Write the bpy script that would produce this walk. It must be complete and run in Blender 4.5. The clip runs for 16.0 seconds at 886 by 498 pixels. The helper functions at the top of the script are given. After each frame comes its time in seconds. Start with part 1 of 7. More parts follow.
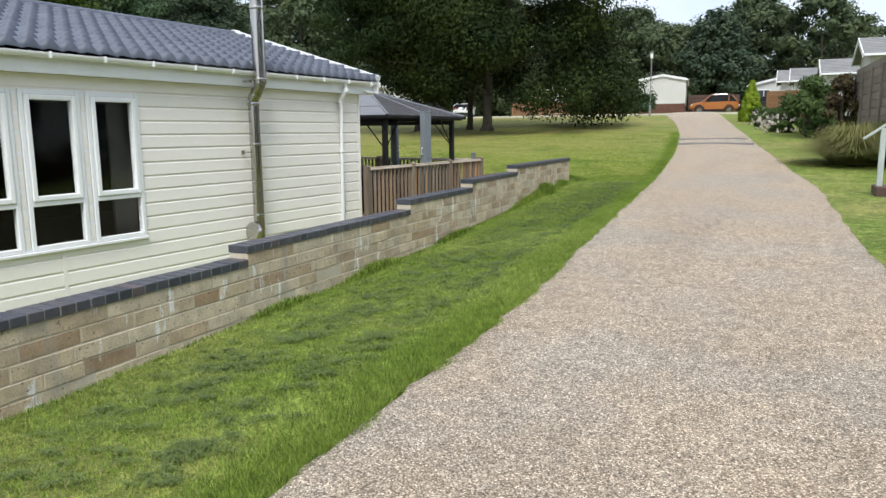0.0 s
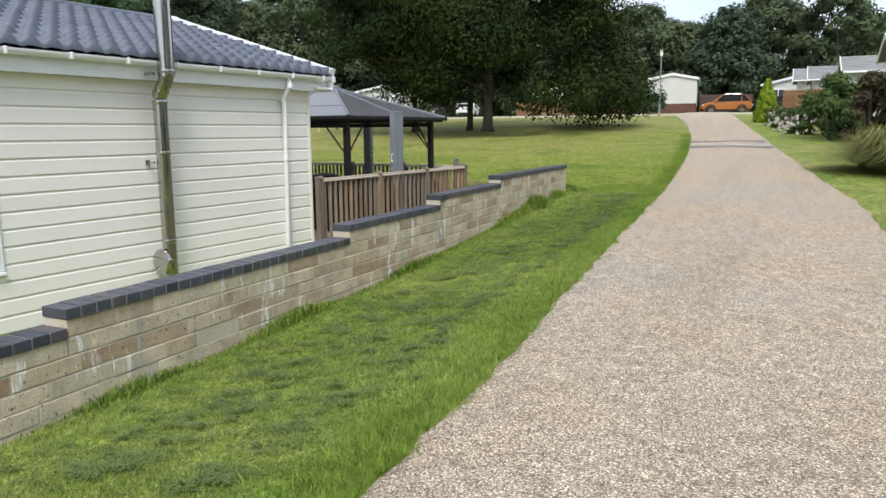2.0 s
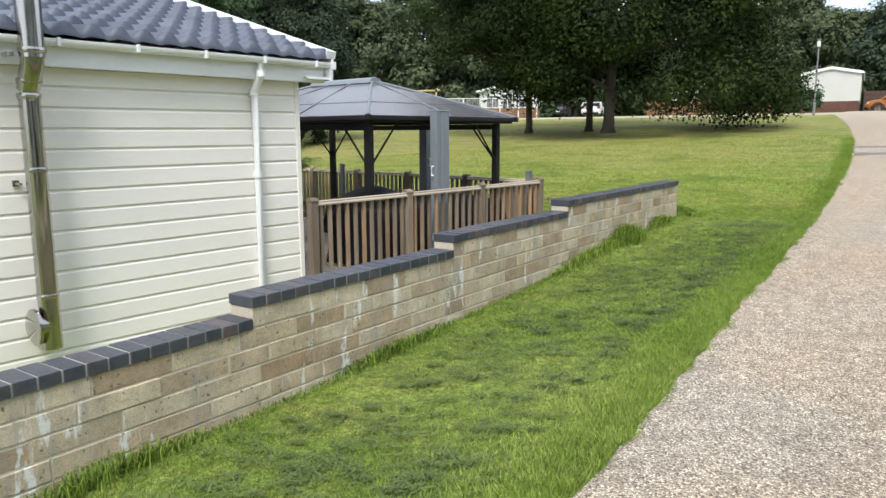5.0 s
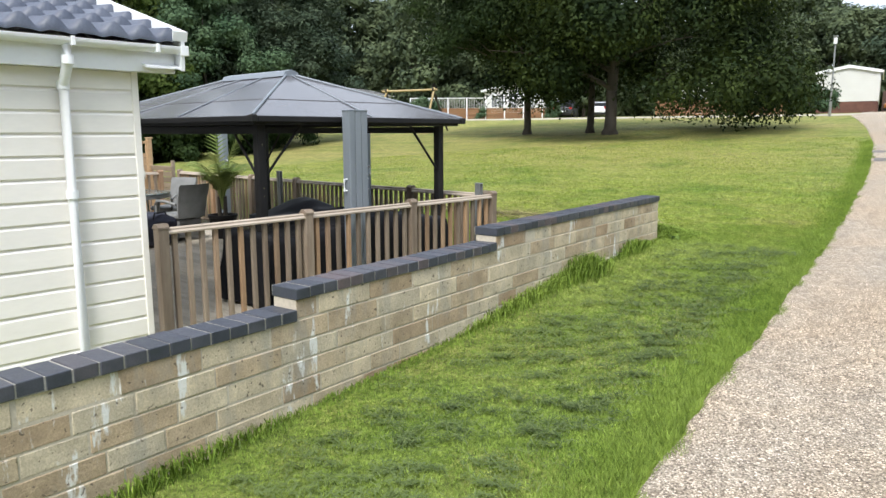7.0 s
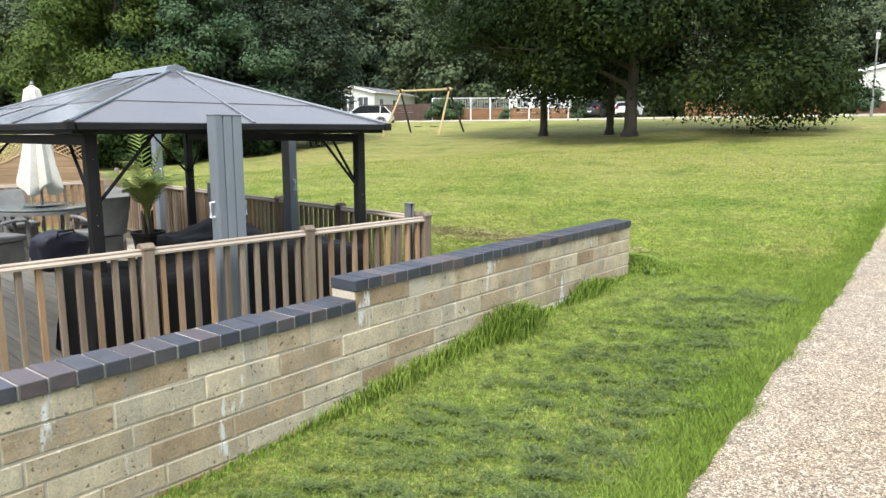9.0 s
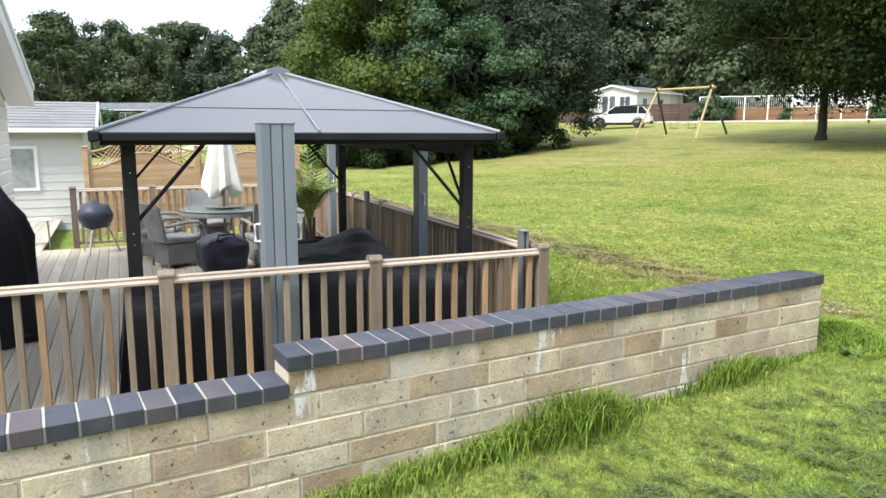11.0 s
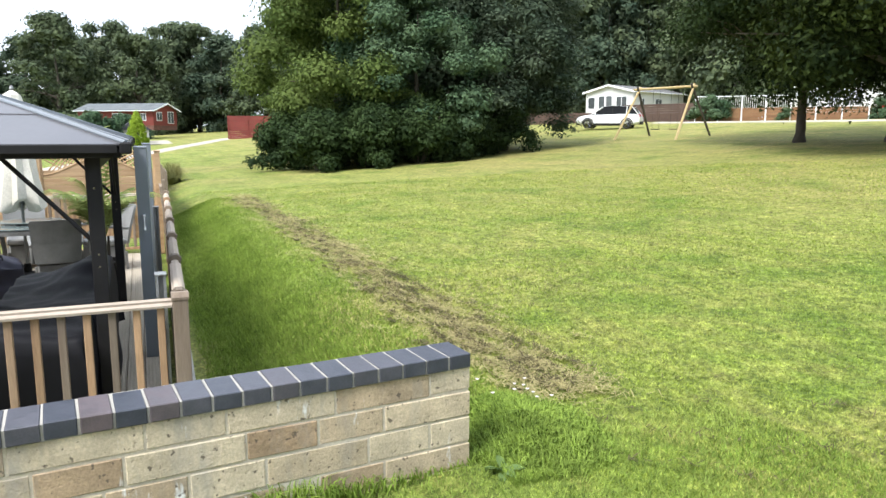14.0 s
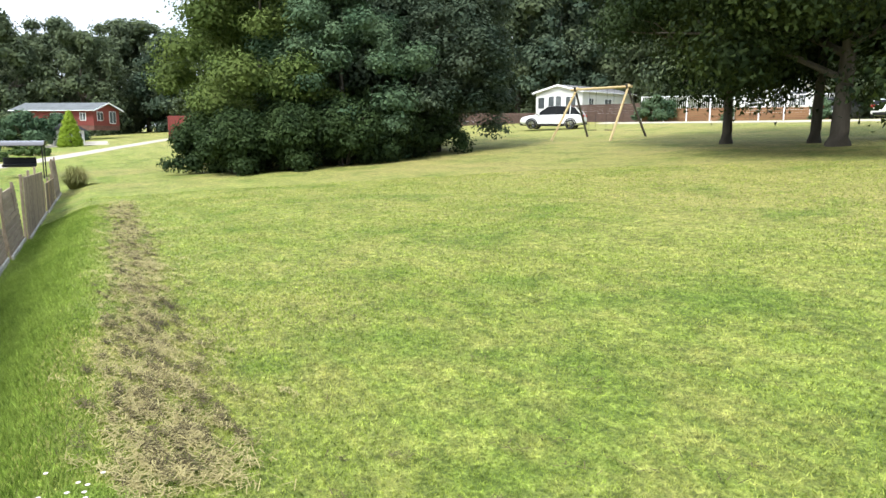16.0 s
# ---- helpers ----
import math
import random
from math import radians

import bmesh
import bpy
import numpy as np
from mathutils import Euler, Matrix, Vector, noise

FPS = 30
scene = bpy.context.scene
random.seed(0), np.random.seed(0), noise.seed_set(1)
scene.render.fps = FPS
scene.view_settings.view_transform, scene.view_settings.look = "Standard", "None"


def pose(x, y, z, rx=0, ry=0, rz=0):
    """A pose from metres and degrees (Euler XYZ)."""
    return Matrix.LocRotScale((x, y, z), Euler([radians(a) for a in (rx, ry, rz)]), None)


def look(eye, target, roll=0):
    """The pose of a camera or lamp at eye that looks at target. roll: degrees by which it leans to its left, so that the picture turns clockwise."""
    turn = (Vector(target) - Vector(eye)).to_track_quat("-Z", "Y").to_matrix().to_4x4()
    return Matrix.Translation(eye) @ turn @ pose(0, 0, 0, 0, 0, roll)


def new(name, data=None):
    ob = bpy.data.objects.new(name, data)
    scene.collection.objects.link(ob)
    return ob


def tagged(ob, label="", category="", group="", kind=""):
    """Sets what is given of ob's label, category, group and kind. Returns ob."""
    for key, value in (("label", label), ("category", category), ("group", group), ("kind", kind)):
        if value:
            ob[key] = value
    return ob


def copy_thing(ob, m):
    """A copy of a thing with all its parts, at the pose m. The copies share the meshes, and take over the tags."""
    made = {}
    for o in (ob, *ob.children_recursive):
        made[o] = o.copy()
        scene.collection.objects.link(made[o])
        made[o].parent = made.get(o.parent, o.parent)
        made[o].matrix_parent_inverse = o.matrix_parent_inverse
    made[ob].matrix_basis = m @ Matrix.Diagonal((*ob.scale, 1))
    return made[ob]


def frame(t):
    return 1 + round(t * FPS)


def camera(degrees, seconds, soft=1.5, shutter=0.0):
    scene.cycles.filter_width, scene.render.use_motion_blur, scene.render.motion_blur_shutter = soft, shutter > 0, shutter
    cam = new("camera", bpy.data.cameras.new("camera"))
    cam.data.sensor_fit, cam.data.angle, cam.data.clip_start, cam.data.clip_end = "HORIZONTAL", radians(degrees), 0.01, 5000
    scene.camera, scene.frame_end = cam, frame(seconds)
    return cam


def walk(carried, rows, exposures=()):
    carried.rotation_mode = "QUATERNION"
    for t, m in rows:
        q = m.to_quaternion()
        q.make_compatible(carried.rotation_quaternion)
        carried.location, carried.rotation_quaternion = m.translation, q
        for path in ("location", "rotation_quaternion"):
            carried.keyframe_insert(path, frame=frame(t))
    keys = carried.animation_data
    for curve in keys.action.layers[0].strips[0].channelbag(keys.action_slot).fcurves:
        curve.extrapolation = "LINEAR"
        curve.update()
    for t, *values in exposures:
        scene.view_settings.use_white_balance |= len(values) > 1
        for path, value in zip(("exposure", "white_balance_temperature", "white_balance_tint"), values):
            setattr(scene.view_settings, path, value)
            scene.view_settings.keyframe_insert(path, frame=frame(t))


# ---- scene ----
cam = camera(63.3, 16.0)
METRES, EYE, TILT, LEAN, TURN = 16.6, 1.576, 0.0, 0.0, 25.0
ROWS = [
    (0.0, 0.0, 0.0, 0.0, -0.08, -9.28, 0.48),
    (0.5, 0.0089, 0.0321, 0.0018, 0.02, -9.26, 0.46),
    (1.0, 0.0184, 0.0631, 0.0033, 0.2, -9.26, 0.45),
    (1.5, 0.0292, 0.093, 0.0037, 0.35, -9.26, 0.44),
    (2.0, 0.0362, 0.1244, 0.0035, 0.62, -9.29, 0.4),
    (2.5, 0.0444, 0.1559, 0.0034, 3.23, -9.27, 0.35),
    (3.0, 0.0545, 0.1882, 0.0048, 7.23, -9.25, 0.3),
    (5.5, 0.0987, 0.3486, 0.0073, 11.28, -9.25, 0.22),
    (6.0, 0.1075, 0.3807, 0.0077, 11.66, -9.26, 0.16),
    (6.5, 0.1204, 0.4101, 0.0071, 11.89, -9.24, 0.16),
    (7.0, 0.1291, 0.4377, 0.0098, 12.09, -9.24, 0.14),
    (7.5, 0.1393, 0.4679, 0.0134, 12.99, -9.3, 0.1),
    (8.0, 0.1536, 0.4957, 0.0134, 13.59, -9.28, 0.13),
    (10.5, 0.2035, 0.6378, 0.0185, 28.37, -9.22, -0.12),
    (11.0, 0.2164, 0.6644, 0.0197, 35.95, -9.25, -0.15),
    (11.5, 0.226, 0.6938, 0.0211, 36.73, -9.23, -0.12),
    (12.0, 0.2377, 0.7191, 0.0206, 36.81, -9.23, -0.15),
    (12.5, 0.2501, 0.7452, 0.0213, 36.91, -9.18, -0.13),
    (13.0, 0.2606, 0.7726, 0.0238, 37.07, -9.21, -0.12),
    (13.5, 0.2736, 0.7996, 0.025, 37.16, -9.19, -0.1),
    (14.0, 0.2842, 0.8279, 0.0238, 37.31, -9.23, -0.13),
    (14.5, 0.2952, 0.8536, 0.0249, 37.36, -9.23, -0.12),
    (15.0, 0.3092, 0.882, 0.0277, 37.3, -9.22, -0.11),
    (15.5, 0.3204, 0.9113, 0.0281, 37.09, -9.26, -0.14),
    (16.0, 0.335, 0.9375, 0.0282, 34.7, -9.26, -0.11),
]
walk(cam, [(t, pose(0, 0, EYE, TILT, LEAN, TURN) @ pose(METRES * x, METRES * y, METRES * z, 90 + pitch, roll, yaw)) for t, x, y, z, yaw, pitch, roll in ROWS],
     exposures=[(0.0, 0.06), (3.0, 0.12), (5.5, 0.32), (8.0, 0.54), (10.5, 0.78), (16.0, 0.82)])

# ---- sky and sun: a bright overcast day ----
world = bpy.data.worlds.new("world")
scene.world = world
world.use_nodes = True
wn = world.node_tree
sky = wn.nodes.new("ShaderNodeTexSky")
sky.sky_type, sky.sun_disc = "NISHITA", False
sky.sun_elevation, sky.sun_rotation = radians(52), radians(200)
sky.dust_density, sky.air_density = 2.0, 1.0
haze = wn.nodes.new("ShaderNodeMix")
haze.data_type = "RGBA"
haze.inputs[0].default_value = 0.72
cloud_at = wn.nodes.new("ShaderNodeTexCoord")
cloud = wn.nodes.new("ShaderNodeTexNoise")
cloud.inputs["Scale"].default_value, cloud.inputs["Detail"].default_value = 3.2, 5.0
cloud_tone = wn.nodes.new("ShaderNodeValToRGB")
for stop, place_, tone in zip(cloud_tone.color_ramp.elements, (0.36, 0.64), ((0.60, 0.70, 0.86, 1), (0.93, 0.98, 1.06, 1))):
    stop.position, stop.color = place_, tone
cloud_gain = wn.nodes.new("ShaderNodeVectorMath")
cloud_gain.operation = "SCALE"
cloud_gain.inputs["Scale"].default_value = 10.0
wn.links.new(cloud_at.outputs["Generated"], cloud.inputs["Vector"])
wn.links.new(cloud.outputs["Fac"], cloud_tone.inputs[0])
wn.links.new(cloud_tone.outputs[0], cloud_gain.inputs[0])
wn.links.new(cloud_gain.outputs[0], haze.inputs[7])
wn.links.new(sky.outputs[0], haze.inputs[6])
wn.links.new(haze.outputs[2], wn.nodes["Background"].inputs[0])
wn.nodes["Background"].inputs[1].default_value = 0.14
sun_data = bpy.data.lights.new("sun", "SUN")
sun_data.energy, sun_data.angle, sun_data.color = 3.0, radians(20), (1.0, 0.98, 0.955)
sun = new("sun", sun_data)
sun.matrix_world = look((18, -40, 60), (0, 0, 0))

# ---- materials ----


def tree_of(name):
    m = bpy.data.materials.new(name)
    m.use_nodes = True
    return m, m.node_tree, m.node_tree.nodes["Principled BSDF"]


def add(nt, kind, **values):
    n = nt.nodes.new(kind)
    for k, v in values.items():
        n.inputs[k].default_value = v
    return n


def ramp(nt, source, stops):
    r = nt.nodes.new("ShaderNodeValToRGB")
    e = r.color_ramp.elements
    while len(e) < len(stops):
        e.new(0.5)
    for k, (p, c) in zip(e, stops):
        k.position, k.color = p, (*c, 1) if len(c) == 3 else c
    nt.links.new(source, r.inputs[0])
    return r.outputs[0]


def mixc(nt, fac, a, b, blend="MIX"):
    m = nt.nodes.new("ShaderNodeMix")
    m.data_type, m.blend_type = "RGBA", blend
    for i, v in ((0, fac), (6, a), (7, b)):
        if isinstance(v, bpy.types.NodeSocket):
            nt.links.new(v, m.inputs[i])
        else:
            m.inputs[i].default_value = v if i == 0 else (*v, 1)
    return m.outputs[2]


def mathn(nt, op, a, b=0.0, clamp=False):
    m = nt.nodes.new("ShaderNodeMath")
    m.operation, m.use_clamp = op, clamp
    for i, v in ((0, a), (1, b)):
        if isinstance(v, bpy.types.NodeSocket):
            nt.links.new(v, m.inputs[i])
        else:
            m.inputs[i].default_value = v
    return m.outputs[0]


def coords(nt, stretch=(1, 1, 1), own=True):
    """Object coordinates in metres, shifted by each object's random number."""
    tc = nt.nodes.new("ShaderNodeTexCoord")
    mp = nt.nodes.new("ShaderNodeMapping")
    mp.inputs["Scale"].default_value = stretch
    nt.links.new(tc.outputs["Object"], mp.inputs[0])
    if own:
        oi = nt.nodes.new("ShaderNodeObjectInfo")
        sh = nt.nodes.new("ShaderNodeVectorMath")
        sh.operation = "SCALE"
        sh.inputs[0].default_value = (37, 53, 71)
        nt.links.new(oi.outputs["Random"], sh.inputs["Scale"])
        nt.links.new(sh.outputs[0], mp.inputs["Location"])
    return mp.outputs[0]


def noise_of(nt, vec, scale, detail=4.0, rough=0.55):
    n = add(nt, "ShaderNodeTexNoise", Scale=scale, Detail=detail, Roughness=rough)
    nt.links.new(vec, n.inputs["Vector"])
    return n.outputs["Fac"]


def bump(nt, bsdf, height, strength=0.3, dist=0.01):
    b = add(nt, "ShaderNodeBump", Strength=strength, Distance=dist)
    nt.links.new(height, b.inputs["Height"])
    nt.links.new(b.outputs[0], bsdf.inputs["Normal"])


def surface(name, ca, cb, rough=0.7, metal=0.0, big=1.5, fine=40.0, stretch=(1, 1, 1), relief=0.2, vary=0.1, stain=None, island=False, coat=0.0, spec=0.5, grain=0.2):
    """A worn surface: two colours in patches, a fine grain, a shift of tone from piece to piece."""
    m, nt, b = tree_of(name)
    v = coords(nt, stretch)
    n1, n2 = noise_of(nt, v, big), noise_of(nt, v, fine, 6.0, 0.65)
    c = mixc(nt, ramp(nt, n1, [(0.3, (0, 0, 0)), (0.7, (1, 1, 1))]), ca, cb)
    if stain:
        c = mixc(nt, ramp(nt, noise_of(nt, v, big * 2.7), [(0.56, (0, 0, 0)), (0.74, (0.8, 0.8, 0.8))]), c, stain)
    tone = ramp(nt, n2, [(0.25, (1 - grain,) * 3), (0.75, (1 + 0.8 * grain,) * 3)])
    c = mixc(nt, 1.0, c, tone, "MULTIPLY")
    if vary:
        if island:
            g = nt.nodes.new("ShaderNodeNewGeometry")
            r = g.outputs["Random Per Island"]
        else:
            r = nt.nodes.new("ShaderNodeObjectInfo").outputs["Random"]
        c = mixc(nt, 1.0, c, ramp(nt, r, [(0, (1 - vary,) * 3), (1, (1 + vary,) * 3)]), "MULTIPLY")
    nt.links.new(c, b.inputs["Base Color"])
    nt.links.new(ramp(nt, n2, [(0.2, (max(rough - 0.1, 0.04),) * 3), (0.8, (min(rough + 0.1, 1),) * 3)]), b.inputs["Roughness"])
    b.inputs["Metallic"].default_value = metal
    b.inputs["Coat Weight"].default_value = coat
    b.inputs["Specular IOR Level"].default_value = spec
    if relief:
        bump(nt, b, n2, relief, 0.006)
    return m


def tufted(nt, c, v, amount):
    """Tone that changes from tuft to tuft, at a hand's breadth and at a finger's."""
    for scale, k in ((9.0, 0.8), (28.0, 1.0)):
        q = amount * k
        c = mixc(nt, 1.0, c, ramp(nt, noise_of(nt, v, scale, 4, 0.7), [(0.36, (1 - q, 1 - 0.92 * q, 1 - q)), (0.64, (1 + 0.75 * q, 1 + 0.7 * q, 1 + 0.6 * q))]), "MULTIPLY")
    return c


def leaf_material(name, dark, light, tip=None, clump=0.0):
    """Leaves whose tone shifts from leaf to leaf and in patches through the crown; grass also from tuft to tuft."""
    m, nt, b = tree_of(name)
    g = nt.nodes.new("ShaderNodeNewGeometry")
    v = coords(nt)
    c = mixc(nt, g.outputs["Random Per Island"], dark, light)
    c = mixc(nt, ramp(nt, noise_of(nt, v, 0.45, 3), [(0.42, (0, 0, 0)), (0.68, (1, 1, 1))]), c, tip or light)
    if clump:
        c = tufted(nt, c, v, clump)
    nt.links.new(c, b.inputs["Base Color"])
    b.inputs["Roughness"].default_value = 0.7
    b.inputs["Specular IOR Level"].default_value = 0.12
    tr = nt.nodes.new("ShaderNodeBsdfTranslucent")
    nt.links.new(c, tr.inputs[0])
    mx = add(nt, "ShaderNodeMixShader", Fac=0.22)
    nt.links.new(b.outputs[0], mx.inputs[1])
    nt.links.new(tr.outputs[0], mx.inputs[2])
    nt.links.new(mx.outputs[0], nt.nodes["Material Output"].inputs[0])
    return m


def rail_wood():
    """Weathered softwood, brown to grey, with some fresher tan slats among them."""
    m = surface("weathered_rail_wood", (0.165, 0.12, 0.085), (0.27, 0.215, 0.16), 0.8, big=2.5, fine=26, stretch=(6, 6, 0.6), relief=0.35, vary=0.3)
    nt = m.node_tree
    b = nt.nodes["Principled BSDF"]
    old = b.inputs["Base Color"].links[0].from_socket
    r = nt.nodes.new("ShaderNodeObjectInfo").outputs["Random"]
    warm = ramp(nt, mathn(nt, "FRACT", mathn(nt, "MULTIPLY", r, 7.3)), [(0.55, (0, 0, 0)), (0.95, (0.75, 0.75, 0.75))])
    nt.links.new(mixc(nt, warm, old, mixc(nt, 1.0, old, (1.75, 1.35, 0.95), "MULTIPLY")), b.inputs["Base Color"])
    return m


def lawn_blades():
    """Mown blades: fresh green to straw in broad patches, mower streaks, and tone from blade to blade."""
    m, nt, b = tree_of("grass_blade")
    g = nt.nodes.new("ShaderNodeNewGeometry")
    v = coords(nt, own=False)
    c = mixc(nt, g.outputs["Random Per Island"], (0.185, 0.25, 0.042), (0.42, 0.495, 0.11))
    streak = noise_of(nt, coords(nt, (0.55, 1.3, 1), False), 2.1, 6, 0.72)
    c = mixc(nt, ramp(nt, streak, [(0.44, (0, 0, 0)), (0.62, (0.5, 0.5, 0.5))]), c, (0.50, 0.46, 0.18))
    c = mixc(nt, ramp(nt, noise_of(nt, v, 0.6, 5, 0.65), [(0.50, (0, 0, 0)), (0.66, (0.6, 0.6, 0.6))]), c, (0.155, 0.27, 0.045))
    c = tufted(nt, c, v, 0.42)
    nt.links.new(c, b.inputs["Base Color"])
    b.inputs["Roughness"].default_value = 0.7
    b.inputs["Specular IOR Level"].default_value = 0.12
    tr = nt.nodes.new("ShaderNodeBsdfTranslucent")
    nt.links.new(c, tr.inputs[0])
    mx = add(nt, "ShaderNodeMixShader", Fac=0.3)
    nt.links.new(b.outputs[0], mx.inputs[1])
    nt.links.new(tr.outputs[0], mx.inputs[2])
    nt.links.new(mx.outputs[0], nt.nodes["Material Output"].inputs[0])
    return m


def turf():
    """Mown lawn: greens in patches, straw-coloured dry areas, faint mower stripes."""
    m, nt, b = tree_of("turf")
    v = coords(nt, own=False)
    fine = noise_of(nt, coords(nt, (1, 1, 1), False), 70, 6, 0.7)
    big = noise_of(nt, v, 0.22, 4, 0.6)
    mid = noise_of(nt, v, 1.7, 5, 0.65)
    c = mixc(nt, ramp(nt, mid, [(0.3, (0, 0, 0)), (0.7, (1, 1, 1))]), (0.14, 0.205, 0.038), (0.26, 0.325, 0.075))
    c = mixc(nt, ramp(nt, big, [(0.47, (0, 0, 0)), (0.66, (0.75, 0.75, 0.75))]), c, (0.33, 0.285, 0.125))
    sx = nt.nodes.new("ShaderNodeSeparateXYZ")
    nt.links.new(v, sx.inputs[0])
    far = mathn(nt, "MULTIPLY", mathn(nt, "SUBTRACT", sx.outputs["Y"], 16.0), 0.09, True)
    left = mathn(nt, "MULTIPLY", mathn(nt, "SUBTRACT", -3.0, sx.outputs["X"]), 0.2, True)
    dry = mathn(nt, "MULTIPLY", far, left)
    c = mixc(nt, mathn(nt, "MULTIPLY", dry, 0.55), c, (0.34, 0.285, 0.12))
    w = add(nt, "ShaderNodeTexWave", Scale=0.16, Distortion=1.2, Detail=2.0)
    w.bands_direction = "Y"
    nt.links.new(v, w.inputs["Vector"])
    c = mixc(nt, 0.3, c, ramp(nt, w.outputs["Fac"], [(0.3, (0.75, 0.8, 0.7)), (0.7, (1.12, 1.12, 1.1))]), "MULTIPLY")
    streak = noise_of(nt, coords(nt, (0.55, 1.3, 1), False), 2.1, 6, 0.72)
    c = mixc(nt, ramp(nt, streak, [(0.46, (0, 0, 0)), (0.66, (0.55, 0.55, 0.55))]), c, (0.36, 0.335, 0.115))
    c = mixc(nt, ramp(nt, noise_of(nt, v, 0.6, 5, 0.65), [(0.50, (0, 0, 0)), (0.66, (0.6, 0.6, 0.6))]), c, (0.10, 0.175, 0.025))
    c = mixc(nt, 1.0, c, ramp(nt, noise_of(nt, v, 7, 6, 0.75), [(0.34, (0.6, 0.63, 0.58)), (0.66, (1.35, 1.32, 1.28))]), "MULTIPLY")
    c = tufted(nt, c, v, 0.35)
    c = mixc(nt, 1.0, c, ramp(nt, fine, [(0.28, (0.5, 0.5, 0.5)), (0.72, (1.4, 1.4, 1.35))]), "MULTIPLY")
    nt.links.new(c, b.inputs["Base Color"])
    b.inputs["Roughness"].default_value = 0.85
    b.inputs["Specular IOR Level"].default_value = 0.2
    bump(nt, b, mathn(nt, "ADD", fine, mid), 0.8, 0.03)
    return m


def chippings():
    """Rolled stone chippings: single stones in buff, grey and white, worn wheel tracks, dusty edges."""
    m, nt, b = tree_of("chippings")
    v = coords(nt, own=False)
    wob = nt.nodes.new("ShaderNodeTexVoronoi")
    wob.inputs["Scale"].default_value = 122
    nt.links.new(v, wob.inputs["Vector"])
    sep = nt.nodes.new("ShaderNodeSeparateColor")
    nt.links.new(wob.outputs["Color"], sep.inputs[0])
    stone = ramp(nt, sep.outputs[0], [(0.0, (0.13, 0.115, 0.10)), (0.22, (0.29, 0.26, 0.22)), (0.55, (0.42, 0.385, 0.335)), (0.84, (0.57, 0.535, 0.475)), (1.0, (0.90, 0.87, 0.82))])
    big = noise_of(nt, v, 0.5, 5, 0.6)
    stone = mixc(nt, ramp(nt, big, [(0.38, (0, 0, 0)), (0.64, (0.7, 0.7, 0.7))]), stone, mixc(nt, 1.0, stone, (1.14, 1.0, 0.84), "MULTIPLY"))
    grey = noise_of(nt, coords(nt, (1, 0.25, 1), False), 1.1, 4, 0.6)
    stone = mixc(nt, ramp(nt, grey, [(0.48, (0, 0, 0)), (0.7, (0.5, 0.5, 0.5))]), stone, mixc(nt, 1.0, stone, (0.78, 0.79, 0.80), "MULTIPLY"))
    stone = mixc(nt, 1.0, stone, (1.30, 1.22, 1.12), "MULTIPLY")
    gap = ramp(nt, wob.outputs["Distance"], [(0.34, (1, 1, 1)), (0.74, (0.46, 0.44, 0.41))])
    c = mixc(nt, 1.0, stone, gap, "MULTIPLY")
    worn = noise_of(nt, v, 9.0, 6, 0.75)
    c = mixc(nt, 1.0, c, ramp(nt, worn, [(0.34, (0.76, 0.755, 0.75)), (0.66, (1.22, 1.22, 1.22))]), "MULTIPLY")
    crack = noise_of(nt, coords(nt, (0.35, 2.0, 1), False), 1.3, 6, 0.7)
    c = mixc(nt, ramp(nt, crack, [(0.665, (0, 0, 0)), (0.70, (0.45, 0.45, 0.45))]), c, (0.16, 0.14, 0.11))
    nt.links.new(c, b.inputs["Base Color"])
    b.inputs["Roughness"].default_value = 0.85
    inv = mathn(nt, "SUBTRACT", 1.0, wob.outputs["Distance"])
    bump(nt, b, inv, 0.9, 0.012)
    return m


